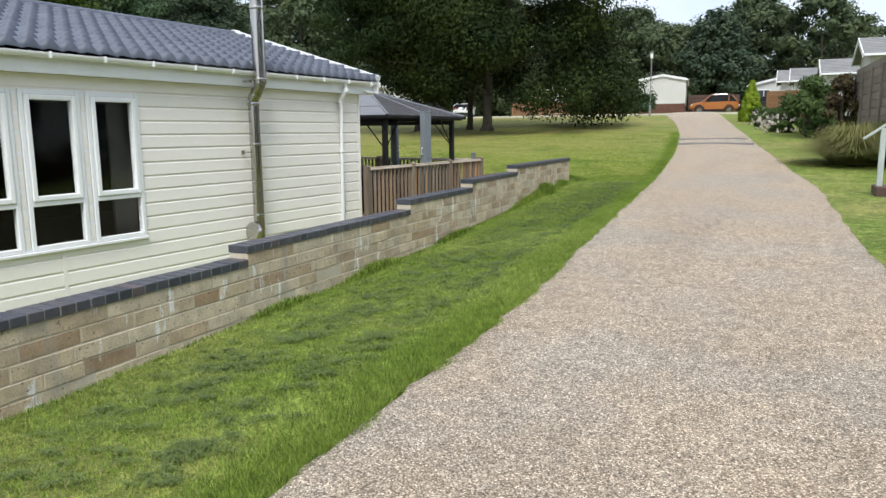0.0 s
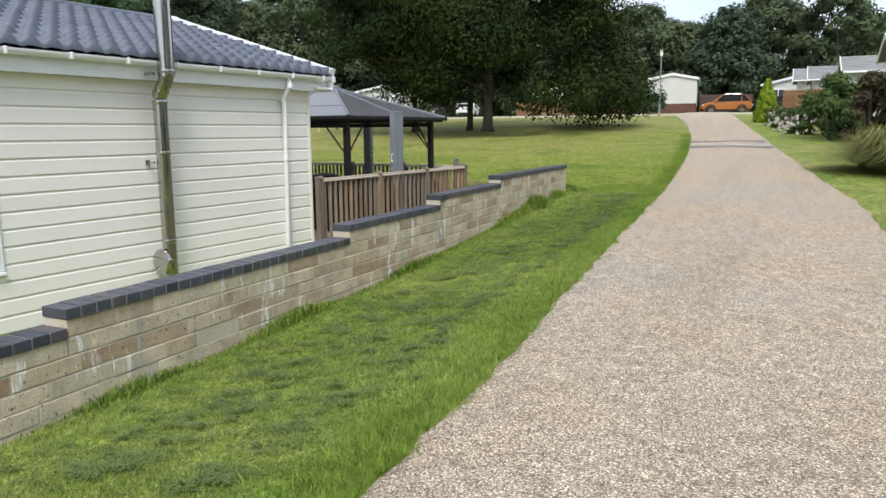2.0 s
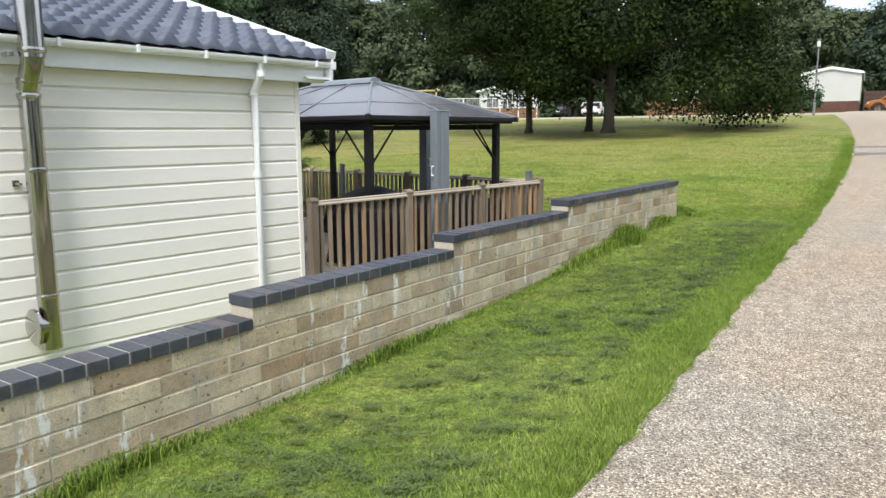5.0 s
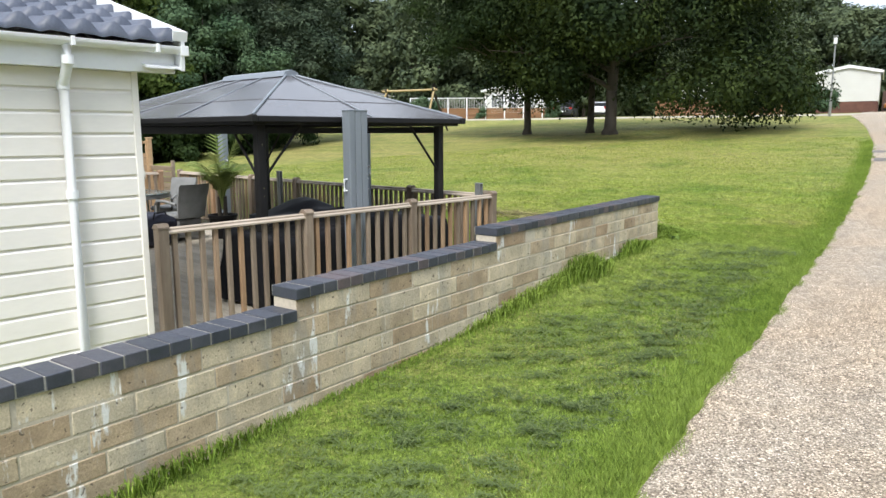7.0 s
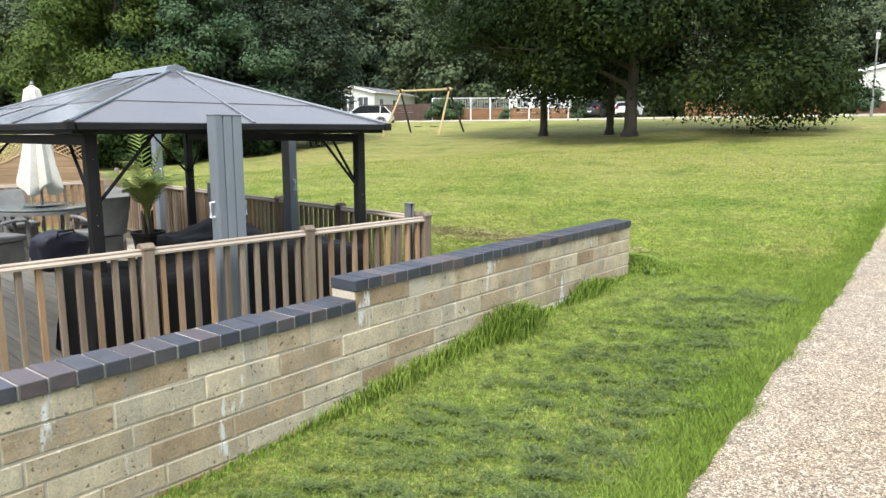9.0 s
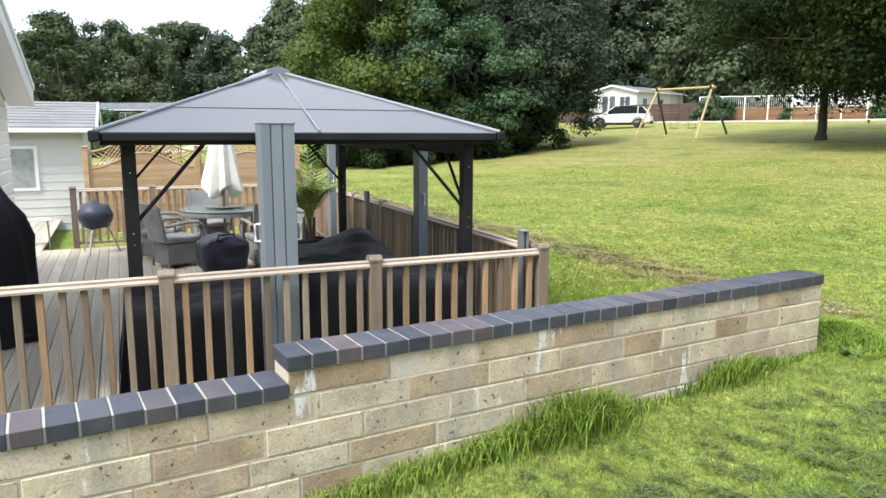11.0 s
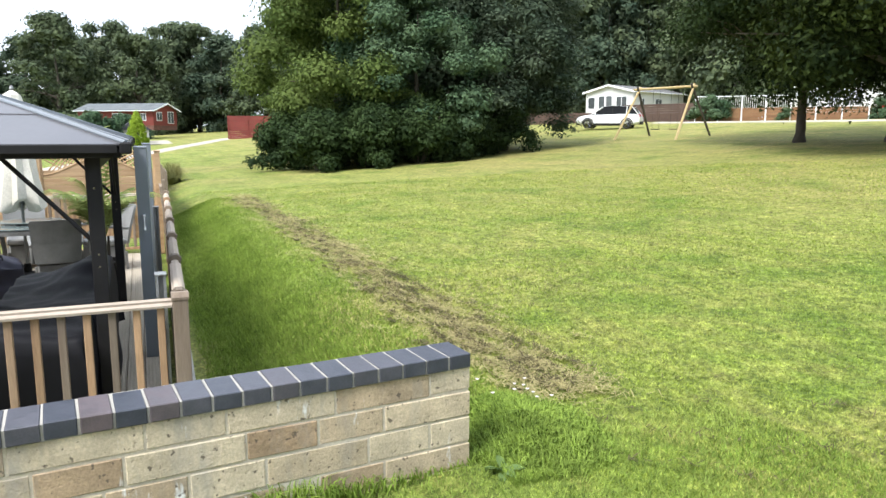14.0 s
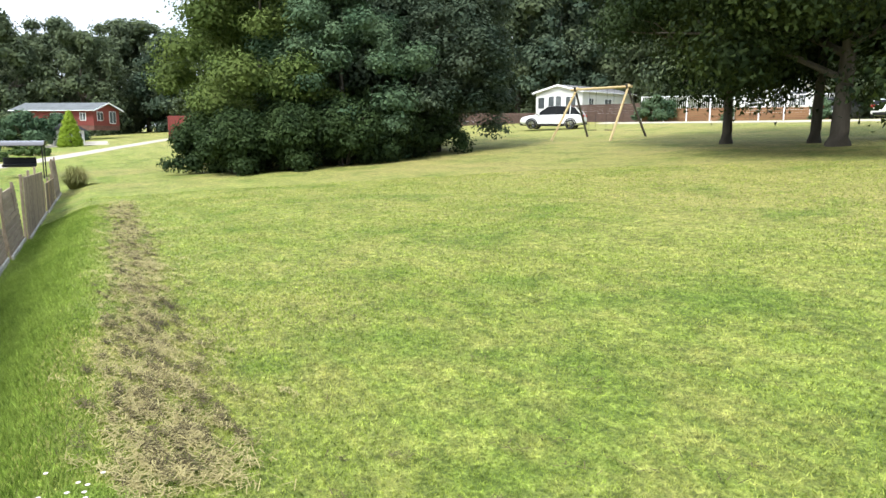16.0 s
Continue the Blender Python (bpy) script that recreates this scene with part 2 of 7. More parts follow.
def block_stone():
    """Weathered reconstituted stone: buff to brown from block to block, pitted, with grey and white salt streaks."""
    m, nt, b = tree_of("block_stone")
    v = coords(nt)
    r = nt.nodes.new("ShaderNodeObjectInfo").outputs["Random"]
    base = ramp(nt, r, [(0.0, (0.37, 0.26, 0.16)), (0.12, (0.47, 0.365, 0.245)), (0.45, (0.57, 0.475, 0.335)), (0.75, (0.64, 0.555, 0.405)), (1.0, (0.58, 0.51, 0.385))])
    n1, n2 = noise_of(nt, v, 5, 5, 0.6), noise_of(nt, v, 90, 5, 0.7)
    c = mixc(nt, 1.0, base, ramp(nt, n1, [(0.3, (0.70, 0.69, 0.67)), (0.7, (1.2, 1.18, 1.15))]), "MULTIPLY")
    c = mixc(nt, 1.0, c, ramp(nt, n2, [(0.3, (0.72,) * 3), (0.7, (1.15,) * 3)]), "MULTIPLY")
    pos = nt.nodes.new("ShaderNodeNewGeometry")
    run = nt.nodes.new("ShaderNodeMapping")
    run.inputs["Scale"].default_value = (1, 3.2, 0.9)
    nt.links.new(pos.outputs["Position"], run.inputs[0])
    streak = noise_of(nt, run.outputs[0], 1.5, 5, 0.65)
    c = mixc(nt, ramp(nt, streak, [(0.52, (0, 0, 0)), (0.68, (0.65, 0.65, 0.65))]), c, (0.33, 0.31, 0.265))
    white = nt.nodes.new("ShaderNodeMapping")
    white.inputs["Scale"].default_value = (1, 7.0, 1.8)
    white.inputs["Location"].default_value = (3, 11, 5)
    nt.links.new(pos.outputs["Position"], white.inputs[0])
    salt = noise_of(nt, white.outputs[0], 0.8, 6, 0.65)
    c = mixc(nt, ramp(nt, salt, [(0.60, (0, 0, 0)), (0.64, (0.85, 0.85, 0.85))]), c, (0.78, 0.79, 0.77))
    pits = noise_of(nt, v, 38, 2, 0.5)
    c = mixc(nt, ramp(nt, pits, [(0.29, (0.85, 0.85, 0.85)), (0.35, (0, 0, 0))]), c, (0.10, 0.08, 0.06))
    nt.links.new(c, b.inputs["Base Color"])
    b.inputs["Roughness"].default_value = 0.92
    bump(nt, b, mathn(nt, "ADD", n2, pits), 0.6, 0.006)
    return m


def coping_brick():
    """Dense blue engineering brick: slate blue to plum from brick to brick, a little shiny."""
    m, nt, b = tree_of("blue_brick")
    v = coords(nt)
    r = nt.nodes.new("ShaderNodeObjectInfo").outputs["Random"]
    c = ramp(nt, r, [(0.0, (0.040, 0.046, 0.060)), (0.4, (0.060, 0.066, 0.082)), (0.7, (0.072, 0.074, 0.088)), (0.88, (0.085, 0.078, 0.086)), (1.0, (0.105, 0.084, 0.088))])
    n1, n2 = noise_of(nt, v, 14, 4, 0.6), noise_of(nt, v, 140, 5, 0.7)
    c = mixc(nt, 1.0, c, ramp(nt, n1, [(0.3, (0.75, 0.77, 0.8)), (0.7, (1.25, 1.2, 1.2))]), "MULTIPLY")
    c = mixc(nt, 1.0, c, ramp(nt, n2, [(0.3, (0.8,) * 3), (0.7, (1.15,) * 3)]), "MULTIPLY")
    nt.links.new(c, b.inputs["Base Color"])
    nt.links.new(ramp(nt, n1, [(0.3, (0.34,) * 3), (0.7, (0.55,) * 3)]), b.inputs["Roughness"])
    bump(nt, b, n2, 0.2, 0.003)
    return m


def glass_material(name, tint, rough=0.03):
    m, nt, b = tree_of(name)
    b.inputs["Base Color"].default_value = (*tint, 1)
    b.inputs["Roughness"].default_value = rough
    b.inputs["Transmission Weight"].default_value = 1.0
    b.inputs["IOR"].default_value = 1.35
    return m


TURF, CHIPS, BLOCK = turf(), chippings(), block_stone()
MORTAR = surface("mortar", (0.47, 0.41, 0.31), (0.60, 0.54, 0.44), 0.95, fine=60, relief=0.4, vary=0)
COPING = coping_brick()
COPINGJOINT = surface("coping_mortar", (0.30, 0.285, 0.25), (0.40, 0.38, 0.34), 0.95, fine=60, relief=0.3, vary=0)
CLADDING = surface("cream_cladding", (0.83, 0.795, 0.735), (0.86, 0.825, 0.765), 0.5, big=0.7, fine=30, stretch=(1, 0.3, 1), relief=0.06, vary=0.02, grain=0.035)
UPVC = surface("white_plastic", (0.82, 0.83, 0.84), (0.86, 0.87, 0.88), 0.42, big=1, fine=20, relief=0.0, vary=0.02, grain=0.03)
ROOFTILE = surface("slate_blue_roof_tile", (0.075, 0.088, 0.122), (0.115, 0.130, 0.168), 0.5, big=3, fine=60, relief=0.12, vary=0.1)
STEEL = surface("brushed_steel", (0.40, 0.385, 0.36), (0.52, 0.50, 0.47), 0.16, 1.0, big=2, fine=60, stretch=(1, 1, 0.1), relief=0.03, vary=0, grain=0.1)
GLASS = glass_material("window_glass", (0.75, 0.8, 0.8))
# near-black: the unlit room's shade is put into its wall colour
ROOM_SHADE = surface("painted_room_shade", (0.02, 0.019, 0.017), (0.035, 0.032, 0.03), 0.9, relief=0, vary=0)
CURTAIN = surface("grey_curtain", (0.10, 0.095, 0.085), (0.15, 0.14, 0.125), 0.9, big=8, fine=40, stretch=(4, 4, 0.2), relief=0.2, vary=0.1)
RAILWOOD = rail_wood()
RAILTOP = surface("pale_handrail_wood", (0.38, 0.31, 0.24), (0.50, 0.42, 0.34), 0.75, big=2.5, fine=26, stretch=(6, 0.6, 6), relief=0.3, vary=0.1)
DECKWOOD = surface("pale_deck_board", (0.40, 0.35, 0.27), (0.52, 0.46, 0.37), 0.8, big=1.6, fine=24, stretch=(0.5, 8, 8), relief=0.3, vary=0.14)
FENCEWOOD = surface("larch_fence_wood", (0.38, 0.235, 0.125), (0.54, 0.375, 0.215), 0.8, big=2, fine=24, stretch=(6, 0.5, 6), relief=0.3, vary=0.14)
GREYFENCE = surface("greyed_fence_wood", (0.22, 0.165, 0.115), (0.31, 0.25, 0.185), 0.85, big=2, fine=24, stretch=(1, 6, 6), relief=0.3, vary=0.2)
CONCRETE = surface("concrete_gravel_board", (0.36, 0.35, 0.32), (0.48, 0.46, 0.42), 0.9, big=2, fine=50, relief=0.4, vary=0.08, stain=(0.24, 0.23, 0.19))
BLACKMETAL = surface("black_powder_coat", (0.012, 0.0115, 0.012), (0.02, 0.019, 0.019), 0.6, big=3, fine=60, relief=0.05, vary=0.1, spec=0.25)
GREYMETAL = surface("blue_grey_powder_coat", (0.185, 0.21, 0.235), (0.215, 0.24, 0.265), 0.45, big=2, fine=50, relief=0.03, vary=0.04, grain=0.04)
POLYCARB = surface("smoked_roof_panel", (0.10, 0.098, 0.105), (0.12, 0.117, 0.125), 0.18, big=1.2, fine=30, relief=0.02, vary=0.04, spec=0.4, grain=0.03)
GREYPOST = surface("galvanised_post", (0.23, 0.24, 0.24), (0.31, 0.32, 0.31), 0.5, 0.4, big=3, fine=40, relief=0.1, vary=0.1)
BARK = surface("grey_brown_bark", (0.05, 0.042, 0.032), (0.10, 0.085, 0.065), 0.95, big=2, fine=16, stretch=(1, 1, 0.25), relief=0.8, vary=0.15)
LEAF_BEECH = leaf_material("dark_beech_leaf", (0.008, 0.017, 0.006), (0.024, 0.041, 0.012), (0.058, 0.080, 0.018))
LEAF_MAPLE = leaf_material("maple_leaf", (0.012, 0.025, 0.011), (0.036, 0.060, 0.021), (0.048, 0.074, 0.024))
LEAF_WOOD = leaf_material("woodland_leaf", (0.043, 0.062, 0.038), (0.095, 0.125, 0.064), (0.12, 0.15, 0.072))
LEAF_LIME = leaf_material("yellow_green_leaf", (0.05, 0.085, 0.02), (0.115, 0.16, 0.04), (0.125, 0.165, 0.042))
LEAF_BLUE = leaf_material("blue_green_leaf", (0.030, 0.066, 0.034), (0.090, 0.150, 0.078), (0.120, 0.180, 0.092))
LEAF_LAUREL = leaf_material("dark_laurel_leaf", (0.012, 0.026, 0.010), (0.038, 0.066, 0.022), (0.048, 0.078, 0.024))
LEAF_PINE = leaf_material("pine_needle", (0.024, 0.044, 0.028), (0.066, 0.098, 0.060), (0.094, 0.124, 0.074))
LEAF_CONE = leaf_material("bright_conifer_leaf", (0.16, 0.25, 0.02), (0.30, 0.42, 0.04), (0.33, 0.44, 0.05))
GRASSBLADE = lawn_blades()
LUSH = leaf_material("lush_grass_blade", (0.125, 0.20, 0.032), (0.30, 0.41, 0.08), (0.31, 0.41, 0.09), clump=0.4)
CLIPPING = leaf_material("drying_grass_clipping", (0.05, 0.082, 0.028), (0.19, 0.24, 0.09), (0.15, 0.20, 0.07))
EDGE = leaf_material("deep_green_edge_blade", (0.105, 0.18, 0.028), (0.26, 0.36, 0.062), (0.27, 0.36, 0.075), clump=0.35)
HAY = leaf_material("dry_brown_clipping", (0.23, 0.195, 0.085), (0.50, 0.445, 0.21), (0.42, 0.375, 0.17))
DARKHAY = leaf_material("dark_rotting_clipping", (0.05, 0.045, 0.022), (0.16, 0.135, 0.07), (0.12, 0.10, 0.05))
VERGE = leaf_material("verge_grass_blade", (0.13, 0.215, 0.038), (0.31, 0.42, 0.085), (0.38, 0.45, 0.13), clump=0.42)

# ---- building helpers ----


def mesh_from(name, bm, material=None, smooth=False):
    me = bpy.data.meshes.new(name)
    bmesh.ops.recalc_face_normals(bm, faces=bm.faces)
    if smooth:
        for e in bm.edges:
            e.smooth = e.calc_face_angle(0) < 0.7
    bm.to_mesh(me)
    bm.free()
    if material:
        me.materials.append(material)
    if smooth:
        for p in me.polygons:
            p.use_smooth = True
    return me


def quick_mesh(name, verts, faces, material, smooth=False):
    """A mesh of triangles or quads from numpy arrays made in code."""
    me = bpy.data.meshes.new(name)
    verts, faces = np.asarray(verts, np.float32), np.asarray(faces, np.int32)
    n = faces.shape[1]
    me.vertices.add(len(verts))
    me.vertices.foreach_set("co", verts.ravel())
    me.loops.add(faces.size)
    me.loops.foreach_set("vertex_index", faces.ravel())
    me.polygons.add(len(faces))
    me.polygons.foreach_set("loop_start", np.arange(0, faces.size, n, dtype=np.int32))
    if smooth:
        me.polygons.foreach_set("use_smooth", np.ones(len(faces), bool))
    me.update(calc_edges=True)
    me.materials.append(material)
    return me


def part(name, bm, material, parent, label="", smooth=False):
    ob = new(name, mesh_from(name, bm, material, smooth) if isinstance(bm, bmesh.types.BMesh) else bm)
    ob.parent = parent
    if label:
        ob["label"] = label
    return ob


def thing(name, label, category, m=None, group="", kind=""):
    ob = tagged(new(name), label, category, group, kind)
    if m is not None:
        ob.matrix_world = m
    return ob


def box(bm, x0, x1, y0, y1, z0, z1, bevel=0.0, m=None):
    vs = [bm.verts.new((x, y, z)) for z in (z0, z1) for x, y in ((x0, y0), (x1, y0), (x1, y1), (x0, y1))]
    fs = [bm.faces.new([vs[i] for i in f]) for f in ((3, 2, 1, 0), (4, 5, 6, 7), (0, 1, 5, 4), (1, 2, 6, 5), (2, 3, 7, 6), (3, 0, 4, 7))]
    if bevel:
        es = list({e for f in fs for e in f.edges})
        r = bmesh.ops.bevel(bm, geom=es, offset=bevel, segments=1, affect="EDGES", profile=0.5)
        vs = list({v for f in r["faces"] for v in f.verts} | {v for v in vs if v.is_valid})
    if m is not None:
        bmesh.ops.transform(bm, matrix=m, verts=vs)
    return bm


def boxed(x0, x1, y0, y1, z0, z1, bevel=0.0, m=None):
    return box(bmesh.new(), x0, x1, y0, y1, z0, z1, bevel, m)


def prism(bm, outline, depth, axis="y", at=0.0):
    """Extrude a closed outline of 2D points along an axis."""
    def place(a, b, d):
        return {"x": (d, a, b), "y": (a, d, b), "z": (a, b, d)}[axis]
    lo = [bm.verts.new(place(a, b, at)) for a, b in outline]
    hi = [bm.verts.new(place(a, b, at + depth)) for a, b in outline]
    n = len(lo)
    bm.faces.new(lo)
    bm.faces.new(hi[::-1])
    for i in range(n):
        bm.faces.new((lo[i], lo[(i + 1) % n], hi[(i + 1) % n], hi[i]))
    return bm


def tube(bm, path, radii, sides=10, cap=True):
    """A round tube along a list of points with a radius at each."""
    rings = []
    path = [Vector(p) for p in path]
    for i, p in enumerate(path):
        d = (path[min(i + 1, len(path) - 1)] - path[max(i - 1, 0)]).normalized()
        q = d.to_track_quat("Z", "Y")
        r = radii[i] if hasattr(radii, "__len__") else radii
        rings.append([bm.verts.new(p + q @ Vector((r * math.cos(2 * math.pi * k / sides), r * math.sin(2 * math.pi * k / sides), 0))) for k in range(sides)])
    for a, b in zip(rings, rings[1:]):
        for k in range(sides):
            bm.faces.new((a[k], a[(k + 1) % sides], b[(k + 1) % sides], b[k]))
    if cap:
        bm.faces.new(rings[0][::-1])
        bm.faces.new(rings[-1])
    return bm


def lathe(bm, profile, sides=20, cap=True):
    """Turn a profile of (radius, height) about the z axis."""
    rings = [[bm.verts.new((r * math.cos(2 * math.pi * k / sides), r * math.sin(2 * math.pi * k / sides), z)) for k in range(sides)] for r, z in profile]
    for a, b in zip(rings, rings[1:]):
        for k in range(sides):
            bm.faces.new((a[k], a[(k + 1) % sides], b[(k + 1) % sides], b[k]))
    if cap:
        bm.faces.new(rings[0][::-1])
        bm.faces.new(rings[-1])
    return bm


# ---- the lie of the land ----
SITE = pose(-6.09, 14.95, 0, 0, 0, -5)      # the home and its deck stand a little askew to the garden wall
SITE_INV = SITE.inverted()
WALL_END, WALL_START = 16.05, -3.0


def ease(a, b, v):
    t = np.clip((v - a) / (b - a), 0, 1)
    return t * t * (3 - 2 * t)


def wall_face(y):
    """x of the garden wall's front face."""
    return -4.205 - 0.0095 * (y - 5.5)


def wander(y, seed, amount):
    """An uneven edge: many small waves of unrelated lengths."""
    r = np.random.default_rng(seed)
    t = 0 * y
    for k in (0.7, 1.9, 3.1, 4.9, 7.3, 11.9, 17.1, 24.7, 33.3, 47.9, 61.3):
        t = t + np.sin(k * y + 6.3 * r.random()) * (0.4 + r.random()) / (1 + 0.09 * k)
    return amount * t / 3


def drive_left(y):
    y = np.asarray(y, float)
    return -1.88 - 0.06 * np.clip(y - 5.5, 0, 50) - 0.002 * np.clip(y - 17, 0, 38) ** 2 + wander(y, 6, 0.030)


def drive_right(y):
    y = np.asarray(y, float)
    return 1.05 - 0.035 * np.clip(y - 6, 0, 10) - 0.12 * np.clip(y - 16, 0, 45) + wander(y, 7, 0.035)


def land(x, y):
    """Height of the open ground."""
    x, y = np.asarray(x, float), np.asarray(y, float)
    up = np.clip(y - 17, 0, None)
    z = 0.0285 * np.clip(y, -60, 60) + 0.029 * np.clip(up, 0, 43) ** 2 / (np.clip(up, 0, 43) + 3)
    z = z - 0.5 * np.exp(-((x + 34) / 18) ** 2 - ((y - 24) / 20) ** 2) + 0.008 * np.clip(-x - 45, 0, 60)
    verge = ease(-2.0, -4.1, x) * ease(16.5, 8.0, y)
    return z - 0.19 * verge * ease(-6, 0, y)


def ground(x, y):
    """Height of the ground: open land, falling in a bank to the sunken plot of the home."""
    x, y = np.asarray(x, float), np.asarray(y, float)
    z = land(x, y)
    c, s = math.cos(radians(5)), math.sin(radians(5))
    lx = c * (x + 6.09) - s * (y - 14.95)
    ly = s * (x + 6.09) + c * (y - 14.95)
    behind = ease(0.03, -0.2, x - wall_face(y))
    inside = behind * ease(1.72, 0.34, ly) * ease(-34, -24, lx)
    low = -0.22 + 0 * x
    return z + (low - z) * inside + 0.012 * np.sin(x * 1.9 + y) * np.sin(y * 1.3) * (1 - inside)


def spaced(lo, hi, fine_lo, fine_hi, step, grow=1.18):
    """Grid lines: even within the fine stretch, wider and wider outside."""
    mid = list(np.arange(fine_lo, fine_hi + 1e-6, step))
    a, d = fine_lo, step
    left = []
    while a > lo:
        d *= grow
        a -= d
        left.append(a)
    b, d = fine_hi, step
    right = []
    while b < hi:
        d *= grow
        b += d
        right.append(b)
    return np.array(left[::-1] + mid + right)


def sheet(name, xs, ys, height, material, keep=None):
    gx, gy = np.meshgrid(xs, ys, indexing="ij")
    v = np.stack([gx, gy, height(gx, gy)], -1).reshape(-1, 3)
    i = np.arange(len(xs) * len(ys)).reshape(len(xs), len(ys))
    f = np.stack([i[:-1, :-1], i[1:, :-1], i[1:, 1:], i[:-1, 1:]], -1).reshape(-1, 4)
    return quick_mesh(name, v, f, material, True)


lawn = new("ground", sheet("ground", spaced(-900, 900, -10, 4, 0.14, 1.09), spaced(-900, 1500, -3, 24, 0.14, 1.09), ground, TURF))
tagged(lawn, "mown green lawn with dry straw-coloured patches", "lawn", kind="structure")


def drive_mesh():
    ys = np.concatenate([np.arange(-25, -1, 0.2), np.arange(-1, 22, 0.05), np.arange(22, 30, 0.12), np.arange(30, 73, 0.6)])
    cols = [0.0, 0.008, 0.025, 0.08, 0.18, 0.3, 0.42, 0.5, 0.58, 0.7, 0.82, 0.92, 0.975, 0.992, 1.0]
    rows = len(cols)
    verts, faces = [], []
    for y in ys:
        a, b = float(drive_left(y)), float(drive_right(y))
        for k in range(rows):
            f = cols[k]
            x = a + (b - a) * f
            crown = 0.03 * (1 - (2 * f - 1) ** 2) - (0.05 if k in (0, rows - 1) else 0)
            verts.append((x, y, float(ground(x, y)) + 0.022 + crown))
    for j in range(len(ys) - 1):
        for k in range(rows - 1):
            p = j * rows + k
            faces.append((p, p + 1, p + 1 + rows, p + rows))
    return quick_mesh("road", verts, faces, CHIPS, True)


drive = tagged(new("road", drive_mesh()), "buff rolled stone chippings drive with ragged grassy edges", "drive", kind="structure")

# ---- trees and shrubs ----


def leaf_cloud(rng, centres, radii, count, size, flat=0.6, droop=0.0, tri=False):
    """Folded leaf sprays scattered through ellipsoidal clumps, denser towards their shells."""
    centres, radii = np.asarray(centres, float), np.asarray(radii, float)
    w = (radii ** 2).sum(1)
    pick = rng.choice(len(centres), count, p=w / w.sum())
    d = rng.normal(size=(count, 3))
    d /= np.linalg.norm(d, axis=1)[:, None]
    inner = rng.random(count) < 0.22
    r = np.where(inner, 0.6 * rng.random(count) ** 0.5, rng.random(count) ** 0.3)
    p = centres[pick] + d * radii[pick] * r[:, None] * (1 + 0.13 * rng.normal(size=(count, 1)))
    p[:, 2] -= droop * rng.random(count) * np.linalg.norm(p[:, :2], axis=1)
    n = d * 1.15 + rng.normal(size=(count, 3)) * 0.42 + np.array((0, 0, flat))
    n /= np.linalg.norm(n, axis=1)[:, None]
    a = np.cross(n, rng.normal(size=(count, 3)))
    a /= np.linalg.norm(a, axis=1)[:, None]
    b = np.cross(n, a)
    s = size * (0.55 + 0.9 * rng.random((count, 1))) * np.where(inner, 1.4, 1.0)[:, None]
    v = np.stack([p - a * s, p - b * s * 0.45 + n * s * 0.12, p + a * s * 1.05 - n * s * 0.2, p + b * s * 0.45 + n * s * 0.12], 1).reshape(-1, 3)
    if tri:
        v = np.stack([p - a * s, p + a * s * 0.7 + b * s * 0.6 - n * s * 0.15, p + a * s * 0.7 - b * s * 0.6 - n * s * 0.15], 1).reshape(-1, 3)
        return v, np.arange(count)[:, None] * 3 + np.array([[0, 1, 2]])
    i = np.arange(count)[:, None] * 4
    return v, i + np.array([[0, 1, 2, 3]])


def crown_clumps(rng, height, base, radius, clumps, lean=0.0, shape="round"):
    """Clump centres and sizes for a crown with an uneven outline."""
    cs, rs = [], []
    for _ in range(clumps):
        f = rng.random()
        z = base + (height - base) * f
        if shape == "cone":
            edge = radius * (1 - f) ** 0.8 + 0.12 * radius
        elif shape == "dome":
            edge = radius * math.sqrt(max(0.04, 1 - f ** 2.2))
        else:
            edge = radius * math.sqrt(max(0.06, 1 - (1.75 * f - 0.75) ** 2 * 0.98))
        edge *= 0.72 + 0.4 * rng.random()
        a = rng.random() * 2 * math.pi
        k = edge * math.sqrt(0.25 + 0.75 * rng.random())
        cs.append((k * math.cos(a) + lean * f, k * math.sin(a), z))
        q = radius * (0.16 + 0.16 * rng.random())
        rs.append((q * 1.15, q * 1.15, q * 0.75))
    return cs, rs


def trunk_mesh(rng, height, girth, fork, limbs, reach, name="trunk"):
    bm = bmesh.new()
    top = height * 0.8
    pts = [(0, 0, -0.4), (0.0, 0, 0.08), (0.02, 0.01, 0.5)] + [(0.15 * math.sin(k), 0.12 * math.cos(1.3 * k), fork + (top - fork) * k / 5) for k in range(6)]
    rad = [girth * 1.7, girth * 1.45, girth * 1.05] + [girth * (0.95 - 0.16 * k) for k in range(6)]
    tube(bm, pts, rad, 10)
    for k in range(limbs):
        a = 2 * math.pi * k / limbs + rng.random()
        z = fork * (0.8 + 0.5 * rng.random()) + 0.3 * (top - fork) * rng.random()
        r = reach * (0.6 + 0.4 * rng.random())
        g = girth * (0.35 + 0.2 * rng.random())
        rise = 0.35 + 0.6 * rng.random()
        p = [(0, 0, z), (0.3 * r * math.cos(a), 0.3 * r * math.sin(a), z + 0.35 * rise * r), (0.7 * r * math.cos(a + 0.15), 0.7 * r * math.sin(a + 0.15), z + 0.6 * rise * r), (r * math.cos(a + 0.1), r * math.sin(a + 0.1), z + 0.65 * rise * r)]
        tube(bm, p, [g, g * 0.75, g * 0.45, g * 0.15], 7)
        for q in (0, 1):
            b = a + 0.7 * (1 - 2 * q)
            s = Vector(p[1 + q])
            tube(bm, [s, s + Vector((0.3 * r * math.cos(b), 0.3 * r * math.sin(b), 0.25 * r)), s + Vector((0.55 * r * math.cos(b), 0.55 * r * math.sin(b), 0.32 * r))], [g * 0.4, g * 0.25, g * 0.08], 5)
    return mesh_from(name, bm, BARK, True)


